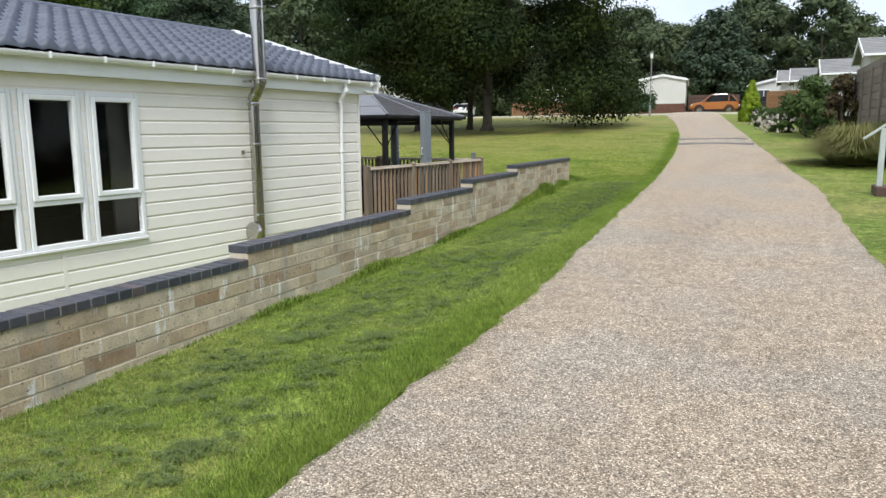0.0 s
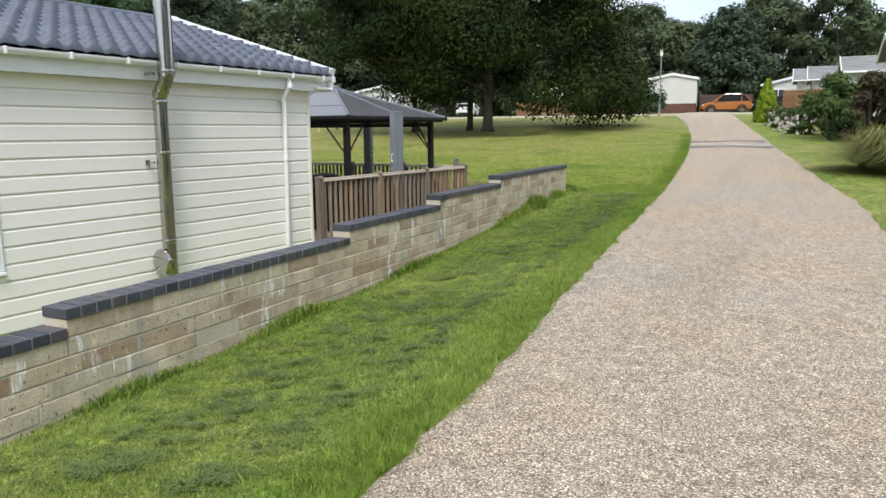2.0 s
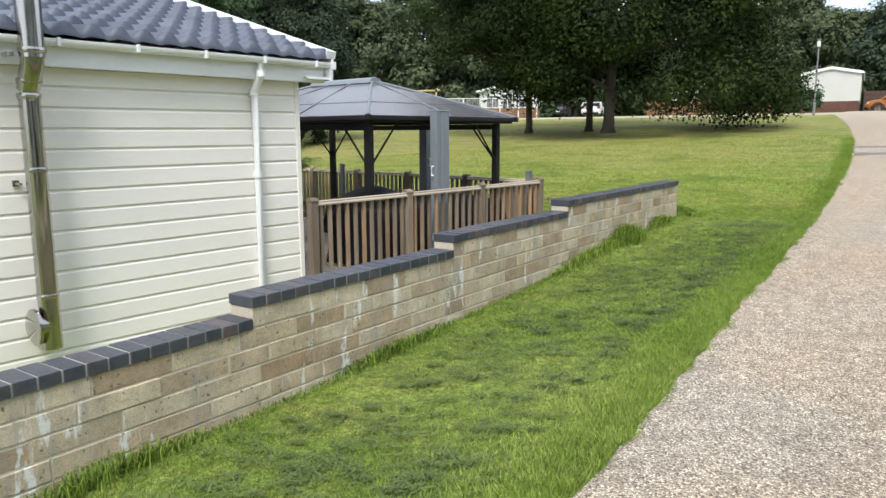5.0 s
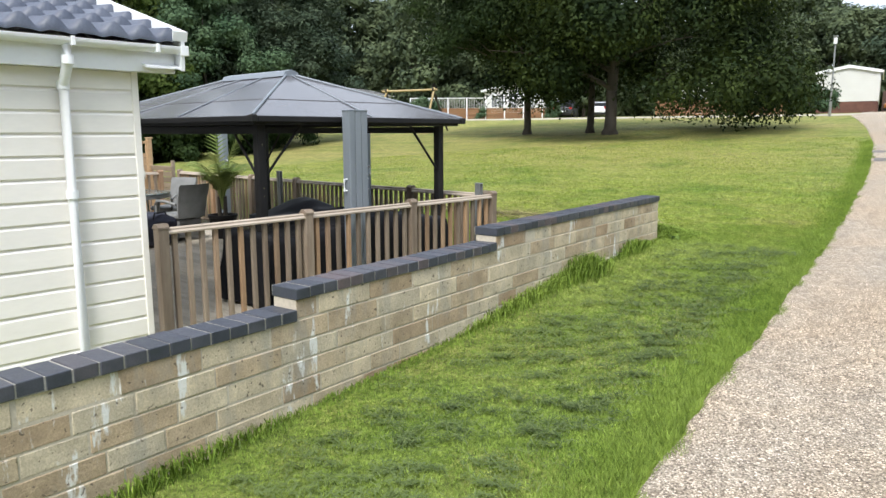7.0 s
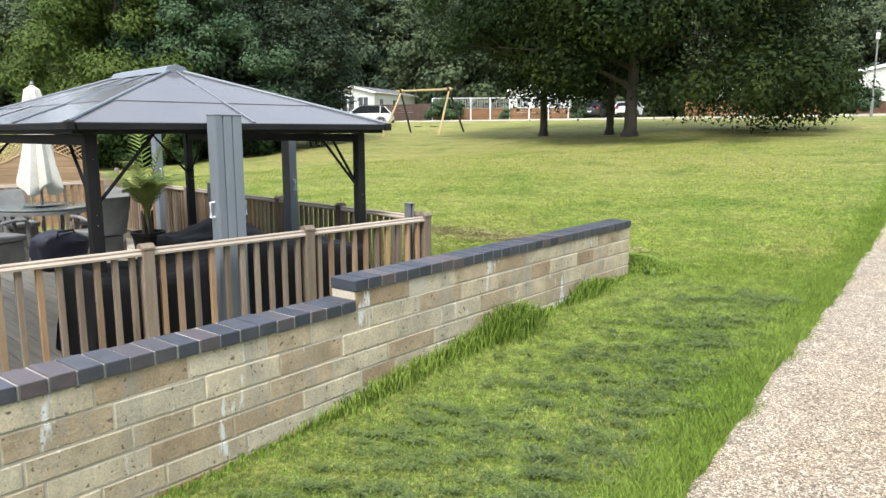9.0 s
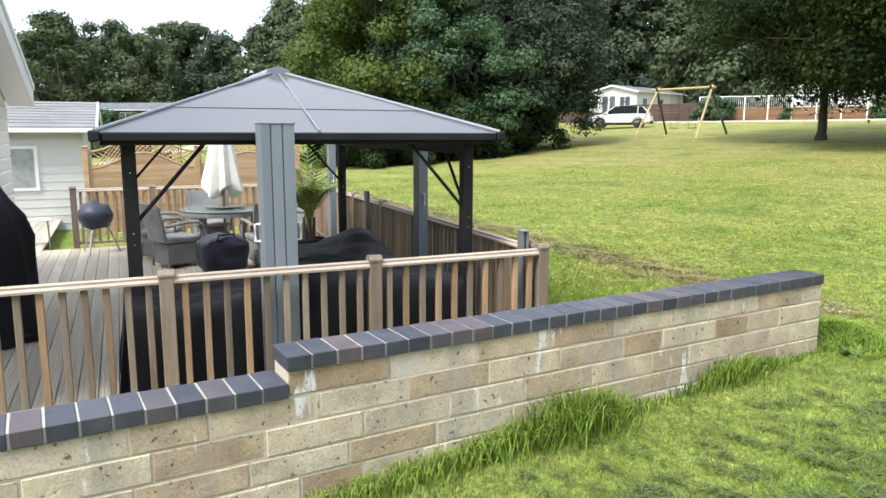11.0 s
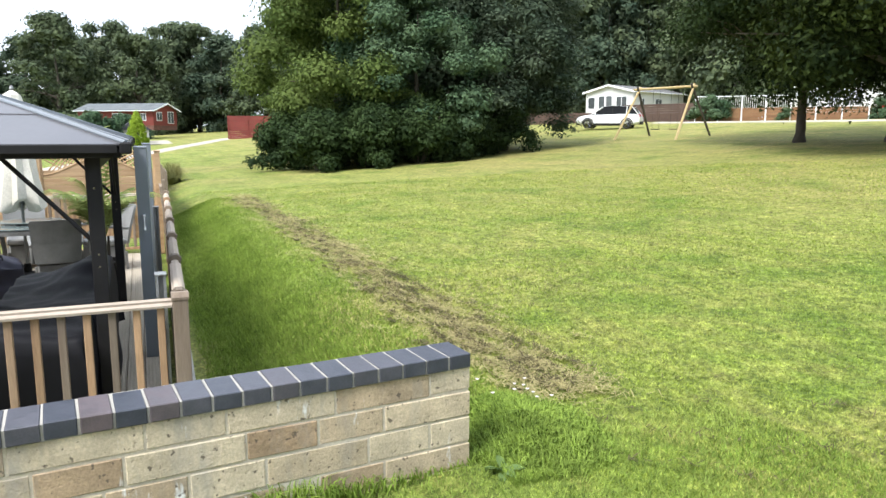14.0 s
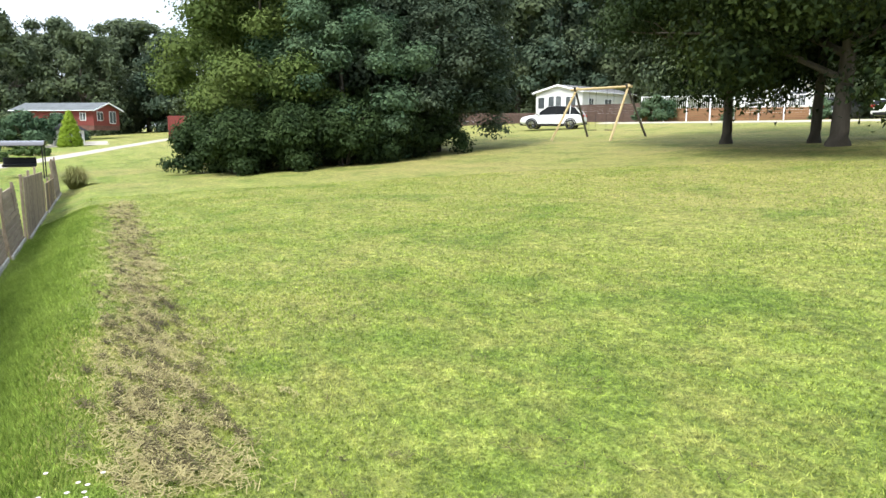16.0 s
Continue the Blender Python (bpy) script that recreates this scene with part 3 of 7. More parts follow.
def tree(seed, label, height, base, radius, girth, leaves, size, material, clumps=60, fork=2.2, limbs=7, shape="round", droop=0.0, flat=0.6, name="tree", category="tree", extra=(), shift=(0, 0)):
    rng = np.random.default_rng(seed)
    t = thing(name, label, category)
    part("trunk", trunk_mesh(rng, height, girth, fork, limbs, radius * 0.75), None, t)
    cs, rs = crown_clumps(rng, height, base, radius, clumps, shape=shape)
    for c, r in extra:
        cs.append(c)
        rs.append(r)
    cs = [(c[0] + shift[0], c[1] + shift[1], c[2]) for c in cs]
    v, f = leaf_cloud(rng, cs, rs, leaves, size, flat, droop, True)
    part("crown", quick_mesh("crown", v, f, material), None, t)
    return t


def stand(x, y, turn=0.0, scale=1.0, sink=0.0):
    return pose(x, y, float(ground(x, y)) - sink, 0, 0, turn)


def place(t, x, y, turn=0.0, scale=1.0, tall=1.0):
    t.scale = (scale, scale, scale * tall)
    m = stand(x, y, turn)
    t.matrix_basis = m @ Matrix.Diagonal((scale, scale, scale * tall, 1))
    return t


# the great beech, low and spreading, and the slimmer trunk before it
skirt = [((r_ * math.cos(a), r_ * math.sin(a), z_), (1.5, 1.5, 1.3)) for a, r_, z_ in ((-0.2, 5.6, 1.6), (0.2, 7.0, 1.7), (0.5, 6.3, 1.5), (0.0, 7.6, 2.1), (0.75, 7.2, 2.0), (0.35, 7.9, 2.6), (-0.4, 7.3, 2.4))] + [((5.6 * math.cos(a), 5.6 * math.sin(a), 2.0), (1.9, 1.9, 1.35)) for a in (-0.5, 0.1, 0.6, 1.1, -1.0)] + [((7.6 * math.cos(a), 7.6 * math.sin(a), 2.3), (1.7, 1.7, 1.5)) for a in (-0.35, 0.15, 0.5, -0.8)]
beech = place(tree(11, "great dark green beech with a low drooping crown", 15.5, 2.6, 8.2, 0.28, 190000, 0.085, LEAF_BEECH, 130, 2.0, 10, droop=0.05, extra=skirt, shift=(0.2, 0.0)), -15.6, 39.7, 10)
second = place(tree(12, "slim-trunked tree growing beside the great beech", 12, 3.2, 4.6, 0.17, 34000, 0.11, LEAF_BEECH, 50, 3.4, 6), -17.2, 40.9)
maple = place(tree(13, "dark green field maple standing alone on the lawn", 12.5, 4.3, 5.8, 0.18, 130000, 0.078, LEAF_MAPLE, 90, 1.9, 8), -20.45, 40.3, 40)

# the thicket on the lawn
lime_tree = place(tree(21, "yellow-green leafy tree at the edge of the thicket", 10.5, 1.2, 4.3, 0.22, 85000, 0.085, LEAF_LIME, 80, 1.5, 7), -34.8, 26.3)
whitebeam = place(tree(22, "blue-green whitebeam at the front of the thicket", 8.3, 0.7, 3.3, 0.16, 60000, 0.085, LEAF_BLUE, 70, 1.2, 7), -31.8, 29.0)
pine_a = place(tree(23, "grey-green pine behind the thicket", 13, 1.6, 4.8, 0.28, 62000, 0.105, LEAF_PINE, 90, 3.0, 8, flat=1.2), -36.5, 32.8)
pine_b = copy_thing(pine_a, pose(-33.2, 34.6, float(ground(-33.2, 34.6)) - 0.3, 0, 0, 130))
pine_b.scale = (0.8, 0.8, 0.78)
pine_c = copy_thing(pine_a, pose(-41, 30, float(ground(-41, 30)) - 0.2, 0, 0, 250))
lime_b = copy_thing(lime_tree, pose(-39.5, 28.0, float(ground(-39.5, 28.0)), 0, 0, 200))


def shrub(seed, label, rx, ry, h, leaves, size, material, name="shrub", clumps=26):
    rng = np.random.default_rng(seed)
    t = thing(name, label, "shrub")
    bm = bmesh.new()
    for k in range(7):
        a = k * 0.9
        tube(bm, [(0.1 * math.cos(a), 0.1 * math.sin(a), -0.2), (0.25 * rx * math.cos(a), 0.25 * ry * math.sin(a), 0.4 * h), (0.6 * rx * math.cos(a), 0.6 * ry * math.sin(a), 0.75 * h)], [0.04, 0.03, 0.01], 5)
    part("branchwork", bm, BARK, t)
    cs, rs = [], []
    for _ in range(clumps):
        f, a, k = rng.random(), rng.random() * 6.3, math.sqrt(rng.random())
        e = math.sqrt(max(0.1, 1 - f ** 2.4)) * (0.75 + 0.3 * rng.random())
        cs.append((rx * k * e * math.cos(a), ry * k * e * math.sin(a), h * (0.1 + 0.82 * f)))
        q = min(rx, ry, h) * (0.2 + 0.16 * rng.random())
        rs.append((q, q, q * 0.8))
    v, f = leaf_cloud(rng, cs, rs, leaves, size, 0.5)
    v[:, 2] = np.maximum(v[:, 2], 0.0)
    part("foliage", quick_mesh("foliage", v, f, material), None, t)
    return t


laurel = place(shrub(31, "dark glossy laurel at the foot of the thicket", 2.1, 1.9, 2.5, 15000, 0.085, LEAF_LAUREL, clumps=60), -31.2, 24.1)
for k, (x, y, s) in enumerate(((-30.6, 26.2, 1.0), (-30.4, 28.4, 1.05), (-30.8, 30.8, 0.95), (-31.8, 33.2, 1.0), (-33.2, 23.6, 0.95), (-32.5, 26.5, 1.15), (-32.4, 30.5, 1.2))):
    o = copy_thing(laurel, stand(x, y, 70 * k))
    o.scale = (s, s, s * 1.05)

# woods beyond the park
wood_a = place(tree(41, "tall dark woodland tree beyond the park", 18, 0.8, 6.0, 0.35, 13500, 0.30, LEAF_WOOD, 95, 4.5, 6, name="woodland_tree"), -62, 88)
wood_b = place(tree(42, "broad dark woodland tree beyond the park", 16, 0.8, 7.0, 0.4, 13500, 0.30, LEAF_WOOD, 95, 4, 6, name="woodland_tree"), -52, 92)
wood_c = place(tree(43, "dark domed woodland tree beyond the park", 16.5, 0.8, 6.2, 0.3, 13500, 0.29, LEAF_PINE, 80, 4, 6, shape="dome", name="woodland_tree"), -74, 80)
rw = np.random.default_rng(5)
for k in range(104):
    row = k % 2
    a = radians(124 - 140 * (k // 2) / 51 + rw.normal() * 0.7)
    far = (98 + 12 * row + rw.normal() * 3.5) * (1 + 0.28 * max(0, math.sin(a)) ** 4)
    if a < radians(-4):
        far *= 1.15
    x, y = -far * math.sin(a), far * math.cos(a)
    s = (0.82 if a > radians(52) else 0.70) + 0.22 * rw.random()
    if 29 < math.degrees(a) < 35:
        s *= 0.86
    if 35 < math.degrees(a) < 52:
        s *= 1.32
    o = copy_thing((wood_a, wood_b, wood_c)[(0, 1, 0, 2, 1)[k % 5]], pose(x, y, float(ground(x, y)) - 0.4, 0, 0, 360 * rw.random()))
    o.scale = (s, s, s * (0.9 + 0.2 * rw.random()))
    tagged(o, group="woods round the park")
# unseen trees closing the park's near side, added to darken window reflections
for k in range(9):
    x, y = 13 + 2.5 * rw.random(), -22 + 5.0 * k
    o = copy_thing((wood_b, wood_a)[k % 2], pose(x, y, float(ground(x, y)) - 0.3, 0, 0, 360 * rw.random()))
    o.scale = (0.55, 0.55, 0.5)
    tagged(o, group="woods round the park")

# ---- the cream park home ----
FACE, END = -0.05, -4.35          # front wall's face and end, in the site's axes
LENGTH = 13.0
RIDGE_X, RIDGE_Z, EAVE_Z = -3.1, 3.38, 2.42


def park_home():
    h = thing("park_home", "cream-clad park home with slate-blue tiled roof", "mobile home", SITE)
    top, bottom, pitch = 2.24, -0.224, 0.1632
    # window opening
    wy0, wy1, wz0, wz1 = -13.055, -8.69, 0.37, 2.04
    z = bottom
    while z < top - 0.01:
        z1 = min(z + pitch, top)
        spans = [(END - LENGTH, END)] if z1 <= wz0 or z >= wz1 else [(END - LENGTH, wy0), (wy1, END)]
        for a, b in spans:
            bm = bmesh.new()
            prof = [(FACE - 0.03, z), (FACE + 0.004, z), (FACE + 0.012, z + 0.010), (FACE + 0.010, z1 - 0.026), (FACE + 0.003, z1 - 0.017), (FACE - 0.003, z1 - 0.010), (FACE - 0.003, z1), (FACE - 0.03, z1)]
            prism(bm, prof, b - a, "y", a)
            part("cladding_board", bm, CLADDING, h)
        # end wall boards
        bm = bmesh.new()
        prof = [(END - 0.03, z), (END + 0.004, z), (END + 0.012, z + 0.010), (END + 0.010, z1 - 0.026), (END + 0.003, z1 - 0.017), (END - 0.003, z1 - 0.010), (END - 0.003, z1), (END - 0.03, z1)]
        prism(bm, prof, 6.1, "x", FACE - 6.13)
        part("cladding_board", bm, CLADDING, h)
        z = z1
    part("corner_trim", boxed(FACE - 0.03, FACE + 0.022, END - 0.03, END + 0.022, bottom, top, 0.004), CLADDING, h)
    part("joint_cover", boxed(FACE + 0.0125, FACE + 0.017, -9.785, -9.735, bottom + 0.01, wz0 - 0.04, 0.002), CLADDING, h)
    # gable triangle and shell behind the boards
    bm = bmesh.new()
    prism(bm, [(FACE - 0.03, top), (FACE - 0.03, top + 0.05), (RIDGE_X, RIDGE_Z - 0.08), (FACE - 6.13, top + 0.05), (FACE - 6.13, top)], 0.06, "y", END - 0.06)
    part("gable", bm, CLADDING, h)
    # inner shell, coloured near-black in place of the room's own shade
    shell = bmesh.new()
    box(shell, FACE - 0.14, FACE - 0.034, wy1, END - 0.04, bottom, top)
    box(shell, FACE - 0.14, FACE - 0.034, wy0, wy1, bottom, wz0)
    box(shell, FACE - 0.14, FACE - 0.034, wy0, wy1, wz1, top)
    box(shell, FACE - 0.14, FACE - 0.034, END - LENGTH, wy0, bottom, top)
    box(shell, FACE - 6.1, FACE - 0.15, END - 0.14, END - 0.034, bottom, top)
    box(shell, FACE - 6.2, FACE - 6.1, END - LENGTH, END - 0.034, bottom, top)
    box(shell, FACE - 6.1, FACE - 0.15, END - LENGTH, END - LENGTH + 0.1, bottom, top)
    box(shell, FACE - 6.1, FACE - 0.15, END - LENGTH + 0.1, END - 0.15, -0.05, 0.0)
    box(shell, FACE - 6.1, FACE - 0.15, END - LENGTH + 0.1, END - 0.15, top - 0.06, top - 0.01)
    part("inner_wall", shell, ROOM_SHADE, h)
    # windows: a bank of casements over fixed lights
    y = wy1
    while y > wy0 + 0.3:
        y0, y1 = y - 0.665, y
        w = part("window", boxed(FACE - 0.06, FACE - 0.03, y0, y1, wz0, wz0 + 0.03), UPVC, h)
        bm = bmesh.new()
        for a0, a1, c0, c1 in ((y0, y0 + 0.05, wz0, wz1), (y1 - 0.05, y1, wz0, wz1), (y0 + 0.05, y1 - 0.05, wz1 - 0.05, wz1), (y0 + 0.05, y1 - 0.05, wz0, wz0 + 0.05), (y0 + 0.05, y1 - 0.05, 0.835, 0.887)):
            box(bm, FACE - 0.05, FACE + 0.03, a0, a1, c0, c1, 0.006)
        part("window_frame", bm, UPVC, w)
        bm = bmesh.new()
        for a0, a1, c0, c1 in ((y0 + 0.052, y0 + 0.105, 0.889, wz1 - 0.052), (y1 - 0.105, y1 - 0.052, 0.889, wz1 - 0.052), (y0 + 0.105, y1 - 0.105, wz1 - 0.105, wz1 - 0.052), (y0 + 0.105, y1 - 0.105, 0.889, 0.945)):
            box(bm, FACE - 0.04, FACE + 0.048, a0, a1, c0, c1, 0.008)
        part("sash", bm, UPVC, w)
        for c0, c1, inset in ((0.93, wz1 - 0.09, 0.09), (wz0 + 0.04, 0.845, 0.045)):
            pane = part("pane", boxed(FACE - 0.005, FACE + 0.003, y0 + inset, y1 - inset, c0, c1), GLASS, w)
            pane.visible_shadow = False
        y -= 0.74
        if y > wy0 + 0.3:
            m = part("mullion", boxed(FACE - 0.05, FACE + 0.016, y + 0.004, y0 - 0.004, wz0, wz1, 0.004), UPVC, h)
            for k in range(8):
                part("mullion_trim", boxed(FACE + 0.0165, FACE + 0.021, y + 0.014, y0 - 0.014, wz0 + 0.05 + 0.2 * k, wz0 + 0.215 + 0.2 * k, 0.002), CLADDING, m)
    zc = bottom + pitch * math.floor((wz0 - bottom) / pitch)
    part("window_sill", boxed(FACE - 0.03, FACE + 0.05, wy0, wy1 + 0.004, wz0 - 0.035, wz0 - 0.002, 0.006), UPVC, h)
    part("sill_board", boxed(FACE - 0.03, FACE + 0.009, wy0, wy1, zc, wz0 - 0.036), CLADDING, h)
    zt = bottom + pitch * math.ceil((wz1 - bottom) / pitch)
    part("head_board", boxed(FACE - 0.03, FACE + 0.009, wy0, wy1, wz1 + 0.001, min(zt, top)), CLADDING, h)
    for k in range(2):
        part("curtain", boxed(FACE - 0.30, FACE - 0.26, -8.9 - 3.6 * k, -8.6 - 3.6 * k, 0.3, 2.1), CURTAIN, h, "grey curtain drawn aside")
    # fascia, soffit and gutter
    part("fascia", boxed(FACE + 0.10, FACE + 0.125, END - LENGTH, END + 0.28, 2.2, 2.40, 0.004), UPVC, h)
    part("soffit", boxed(FACE + 0.013, FACE + 0.099, END - LENGTH, END + 0.28, 2.205, 2.225), UPVC, h)
    bm = bmesh.new()
    pts = [(FACE + 0.127 + 0.052 * (1 - math.cos(a)), 2.40 - 0.052 * math.sin(a)) for a in np.linspace(0, math.pi, 9)]
    outline = pts + [(a + (0.006 if a < FACE + 0.18 else -0.006), b + 0.003) for a, b in pts[::-1]]
    prism(bm, outline, LENGTH + 0.29, "y", END - LENGTH)
    part("gutter", bm, UPVC, h)
    y = END + 0.1
    while y > END - LENGTH:
        part("gutter_bracket", boxed(FACE + 0.124, FACE + 0.238, y - 0.015, y + 0.015, 2.345, 2.412, 0.004), UPVC, h)
        y -= 0.62
    part("gutter_end_cap", boxed(FACE + 0.122, FACE + 0.236, END + 0.285, END + 0.35, 2.335, 2.412, 0.004), UPVC, h)
    # downpipe with swan neck
    py = -4.90
    bm = bmesh.new()
    tube(bm, [(FACE + 0.18, py, 2.36), (FACE + 0.18, py, 2.24), (FACE + 0.155, py, 2.20), (FACE + 0.085, py, 2.11), (FACE + 0.06, py, 2.06), (FACE + 0.06, py, 0.02)], 0.036, 12)
    part("downpipe", bm, UPVC, h, smooth=True)
    for z in (2.05, 2.22, 1.26):
        bm = bmesh.new()
        tube(bm, [(FACE + (0.06 if z < 2.1 else 0.18), py, z), (FACE + (0.06 if z < 2.1 else 0.18), py, z + 0.06)], 0.043, 12)
        part("pipe_collar", bm, UPVC, h, smooth=True)
    # bargeboards on both slopes of the gable, each a deep white box
    run = FACE + 0.23 - RIDGE_X
    slope = (RIDGE_Z - EAVE_Z) / run
    for sgn in (1, -1):
        bm = bmesh.new()
        tip = run
        prism(bm, [(RIDGE_X + sgn * tip, EAVE_Z + 0.02), (RIDGE_X, RIDGE_Z + 0.05), (RIDGE_X, RIDGE_Z - 0.16), (RIDGE_X + sgn * (tip - 0.02), EAVE_Z - 0.20)], 0.03, "y", END + 0.29)
        part("bargeboard", bm, UPVC, h)
        bm = bmesh.new()
        prism(bm, [(RIDGE_X + sgn * tip, EAVE_Z + 0.022), (RIDGE_X, RIDGE_Z + 0.052), (RIDGE_X, RIDGE_Z + 0.125), (RIDGE_X + sgn * (tip + 0.02), EAVE_Z + 0.095)], 0.12, "y", END + 0.22)
        part("verge_trim", bm, UPVC, h)
        bm = bmesh.new()
        prism(bm, [(RIDGE_X + sgn * (tip - 0.03), EAVE_Z - 0.19), (RIDGE_X, RIDGE_Z - 0.155), (RIDGE_X, RIDGE_Z - 0.14), (RIDGE_X + sgn * (tip - 0.03), EAVE_Z - 0.175)], 0.275, "y", END + 0.013)
        part("gable_soffit", bm, UPVC, h)
    # roof: pantile sheets in courses, each course lapping the one below
    courses = 10
    step = 0.03
    ys = np.arange(END - LENGTH, END + 0.25, step)
    for sgn in (1, -1):
        for c in range(courses):
            f0, f1 = c / courses, (c + 1) / courses + 0.012
            verts, faces = [], []
            m = 5
            for j, yy in enumerate(ys):
                ph = (yy / 0.21 + 0.0) % 1.0
                wave = 0.015 * (math.sin(2 * math.pi * ph) * 0.8 + 0.4 * math.sin(4 * math.pi * ph + 0.6))
                for k in range(m):
                    f = f0 + (f1 - f0) * (k - 1) / (m - 2) if k else f0
                    lift = 0.07 * (1 - (k - 1) / (m - 2)) * (0.5 + 0.5 * math.sin(2 * math.pi * ph)) + 0.012 * (1 - (k - 1) / (m - 2)) if k else -0.02
                    x = RIDGE_X + sgn * run * (1 - f)
                    verts.append((x, yy, EAVE_Z + (RIDGE_Z - EAVE_Z) * f + 0.03 + lift + wave * (1 if k else 0.6)))
            for j in range(len(ys) - 1):
                for k in range(m - 1):
                    p = j * m + k
                    faces.append((p, p + 1, p + 1 + m, p + m))
            part("roof_tile_course", quick_mesh("roof_tile_course", verts, faces, ROOFTILE, True), None, h)
    bm = bmesh.new()
    tube(bm, [(RIDGE_X, END - LENGTH, RIDGE_Z + 0.03), (RIDGE_X, END + 0.24, RIDGE_Z + 0.03)], 0.085, 12)
    part("ridge", bm, ROOFTILE, h, smooth=True)
    bm = bmesh.new()
    tube(bm, [(RIDGE_X, END + 0.22, RIDGE_Z + 0.04), (RIDGE_X, END + 0.35, RIDGE_Z + 0.04)], 0.095, 12)
    part("ridge_end_cap", bm, UPVC, h, smooth=True)
    # the stainless flue
    fy, fx = -6.95, FACE + 0.16
    f = part("flue", None, None, h, "stainless steel flue pipe")
    for name, path, r in (("lower_pipe", [(fx, fy, 0.02), (fx, fy, 1.96)], 0.076), ("elbow", [(fx, fy, 1.94), (fx, fy, 2.02), (fx + 0.045, fy, 2.10), (fx + 0.12, fy, 2.2), (fx + 0.135, fy, 2.26)], 0.079), ("upper_pipe", [(fx + 0.137, fy, 2.24), (fx + 0.137, fy, 4.3)], 0.088)):
        bm = bmesh.new()
        tube(bm, path, r, 20)
        part(name, bm, STEEL, f, smooth=True)
    for dx, z, r in ((0, 0.42, 0.082), (0, 1.40, 0.082), (0, 1.95, 0.085), (0.03, 2.06, 0.09), (0.137, 2.27, 0.097), (0.137, 3.2, 0.094)):
        bm = bmesh.new()
        tube(bm, [(fx + dx, fy, z), (fx + dx, fy, z + 0.012), (fx + dx, fy, z + 0.03), (fx + dx, fy, z + 0.042)], [r - 0.004, r, r, r - 0.004], 20)
        part("locking_band", bm, STEEL, f, smooth=True)
    for z in (2.25, 1.31):
        q = 1.0 if z > 2 else 0.55
        bm = boxed(FACE + 0.012, fx + (0.10 if z > 2 else -0.02), fy - 0.08 - 0.07 * q, fy - 0.08 - 0.03 * q, z, z + 0.03 * q, 0.003)
        box(bm, FACE + 0.012, FACE + 0.03, fy - 0.08 - 0.09 * q, fy - 0.08, z - 0.03 * q, z + 0.06 * q, 0.003)
        part("wall_bracket", bm, STEEL, f)
    bm = bmesh.new()
    tube(bm, [(fx, fy, 0.21), (fx, fy - 0.09, 0.21), (fx, fy - 0.10, 0.21), (fx, fy - 0.125, 0.21), (fx, fy - 0.145, 0.21), (fx, fy - 0.155, 0.21)], [0.075, 0.075, 0.145, 0.145, 0.11, 0.04], 24)
    part("inspection_cap", bm, STEEL, f, smooth=True)
    return h


park_home()

# ---- the garden wall ----
STEPS = [(WALL_START, 1.8, 0.362), (1.8, 4.93, 0.478), (4.93, 8.10, 0.595), (8.10, 10.21, 0.725), (10.21, 12.36, 0.849), (12.36, WALL_END, 0.966)]
WALL_TURN = math.degrees(math.atan(0.0095))
WALL = pose(wall_face(0), 0, 0, 0, 0, WALL_TURN)      # y runs along the wall, x = 0 is its face


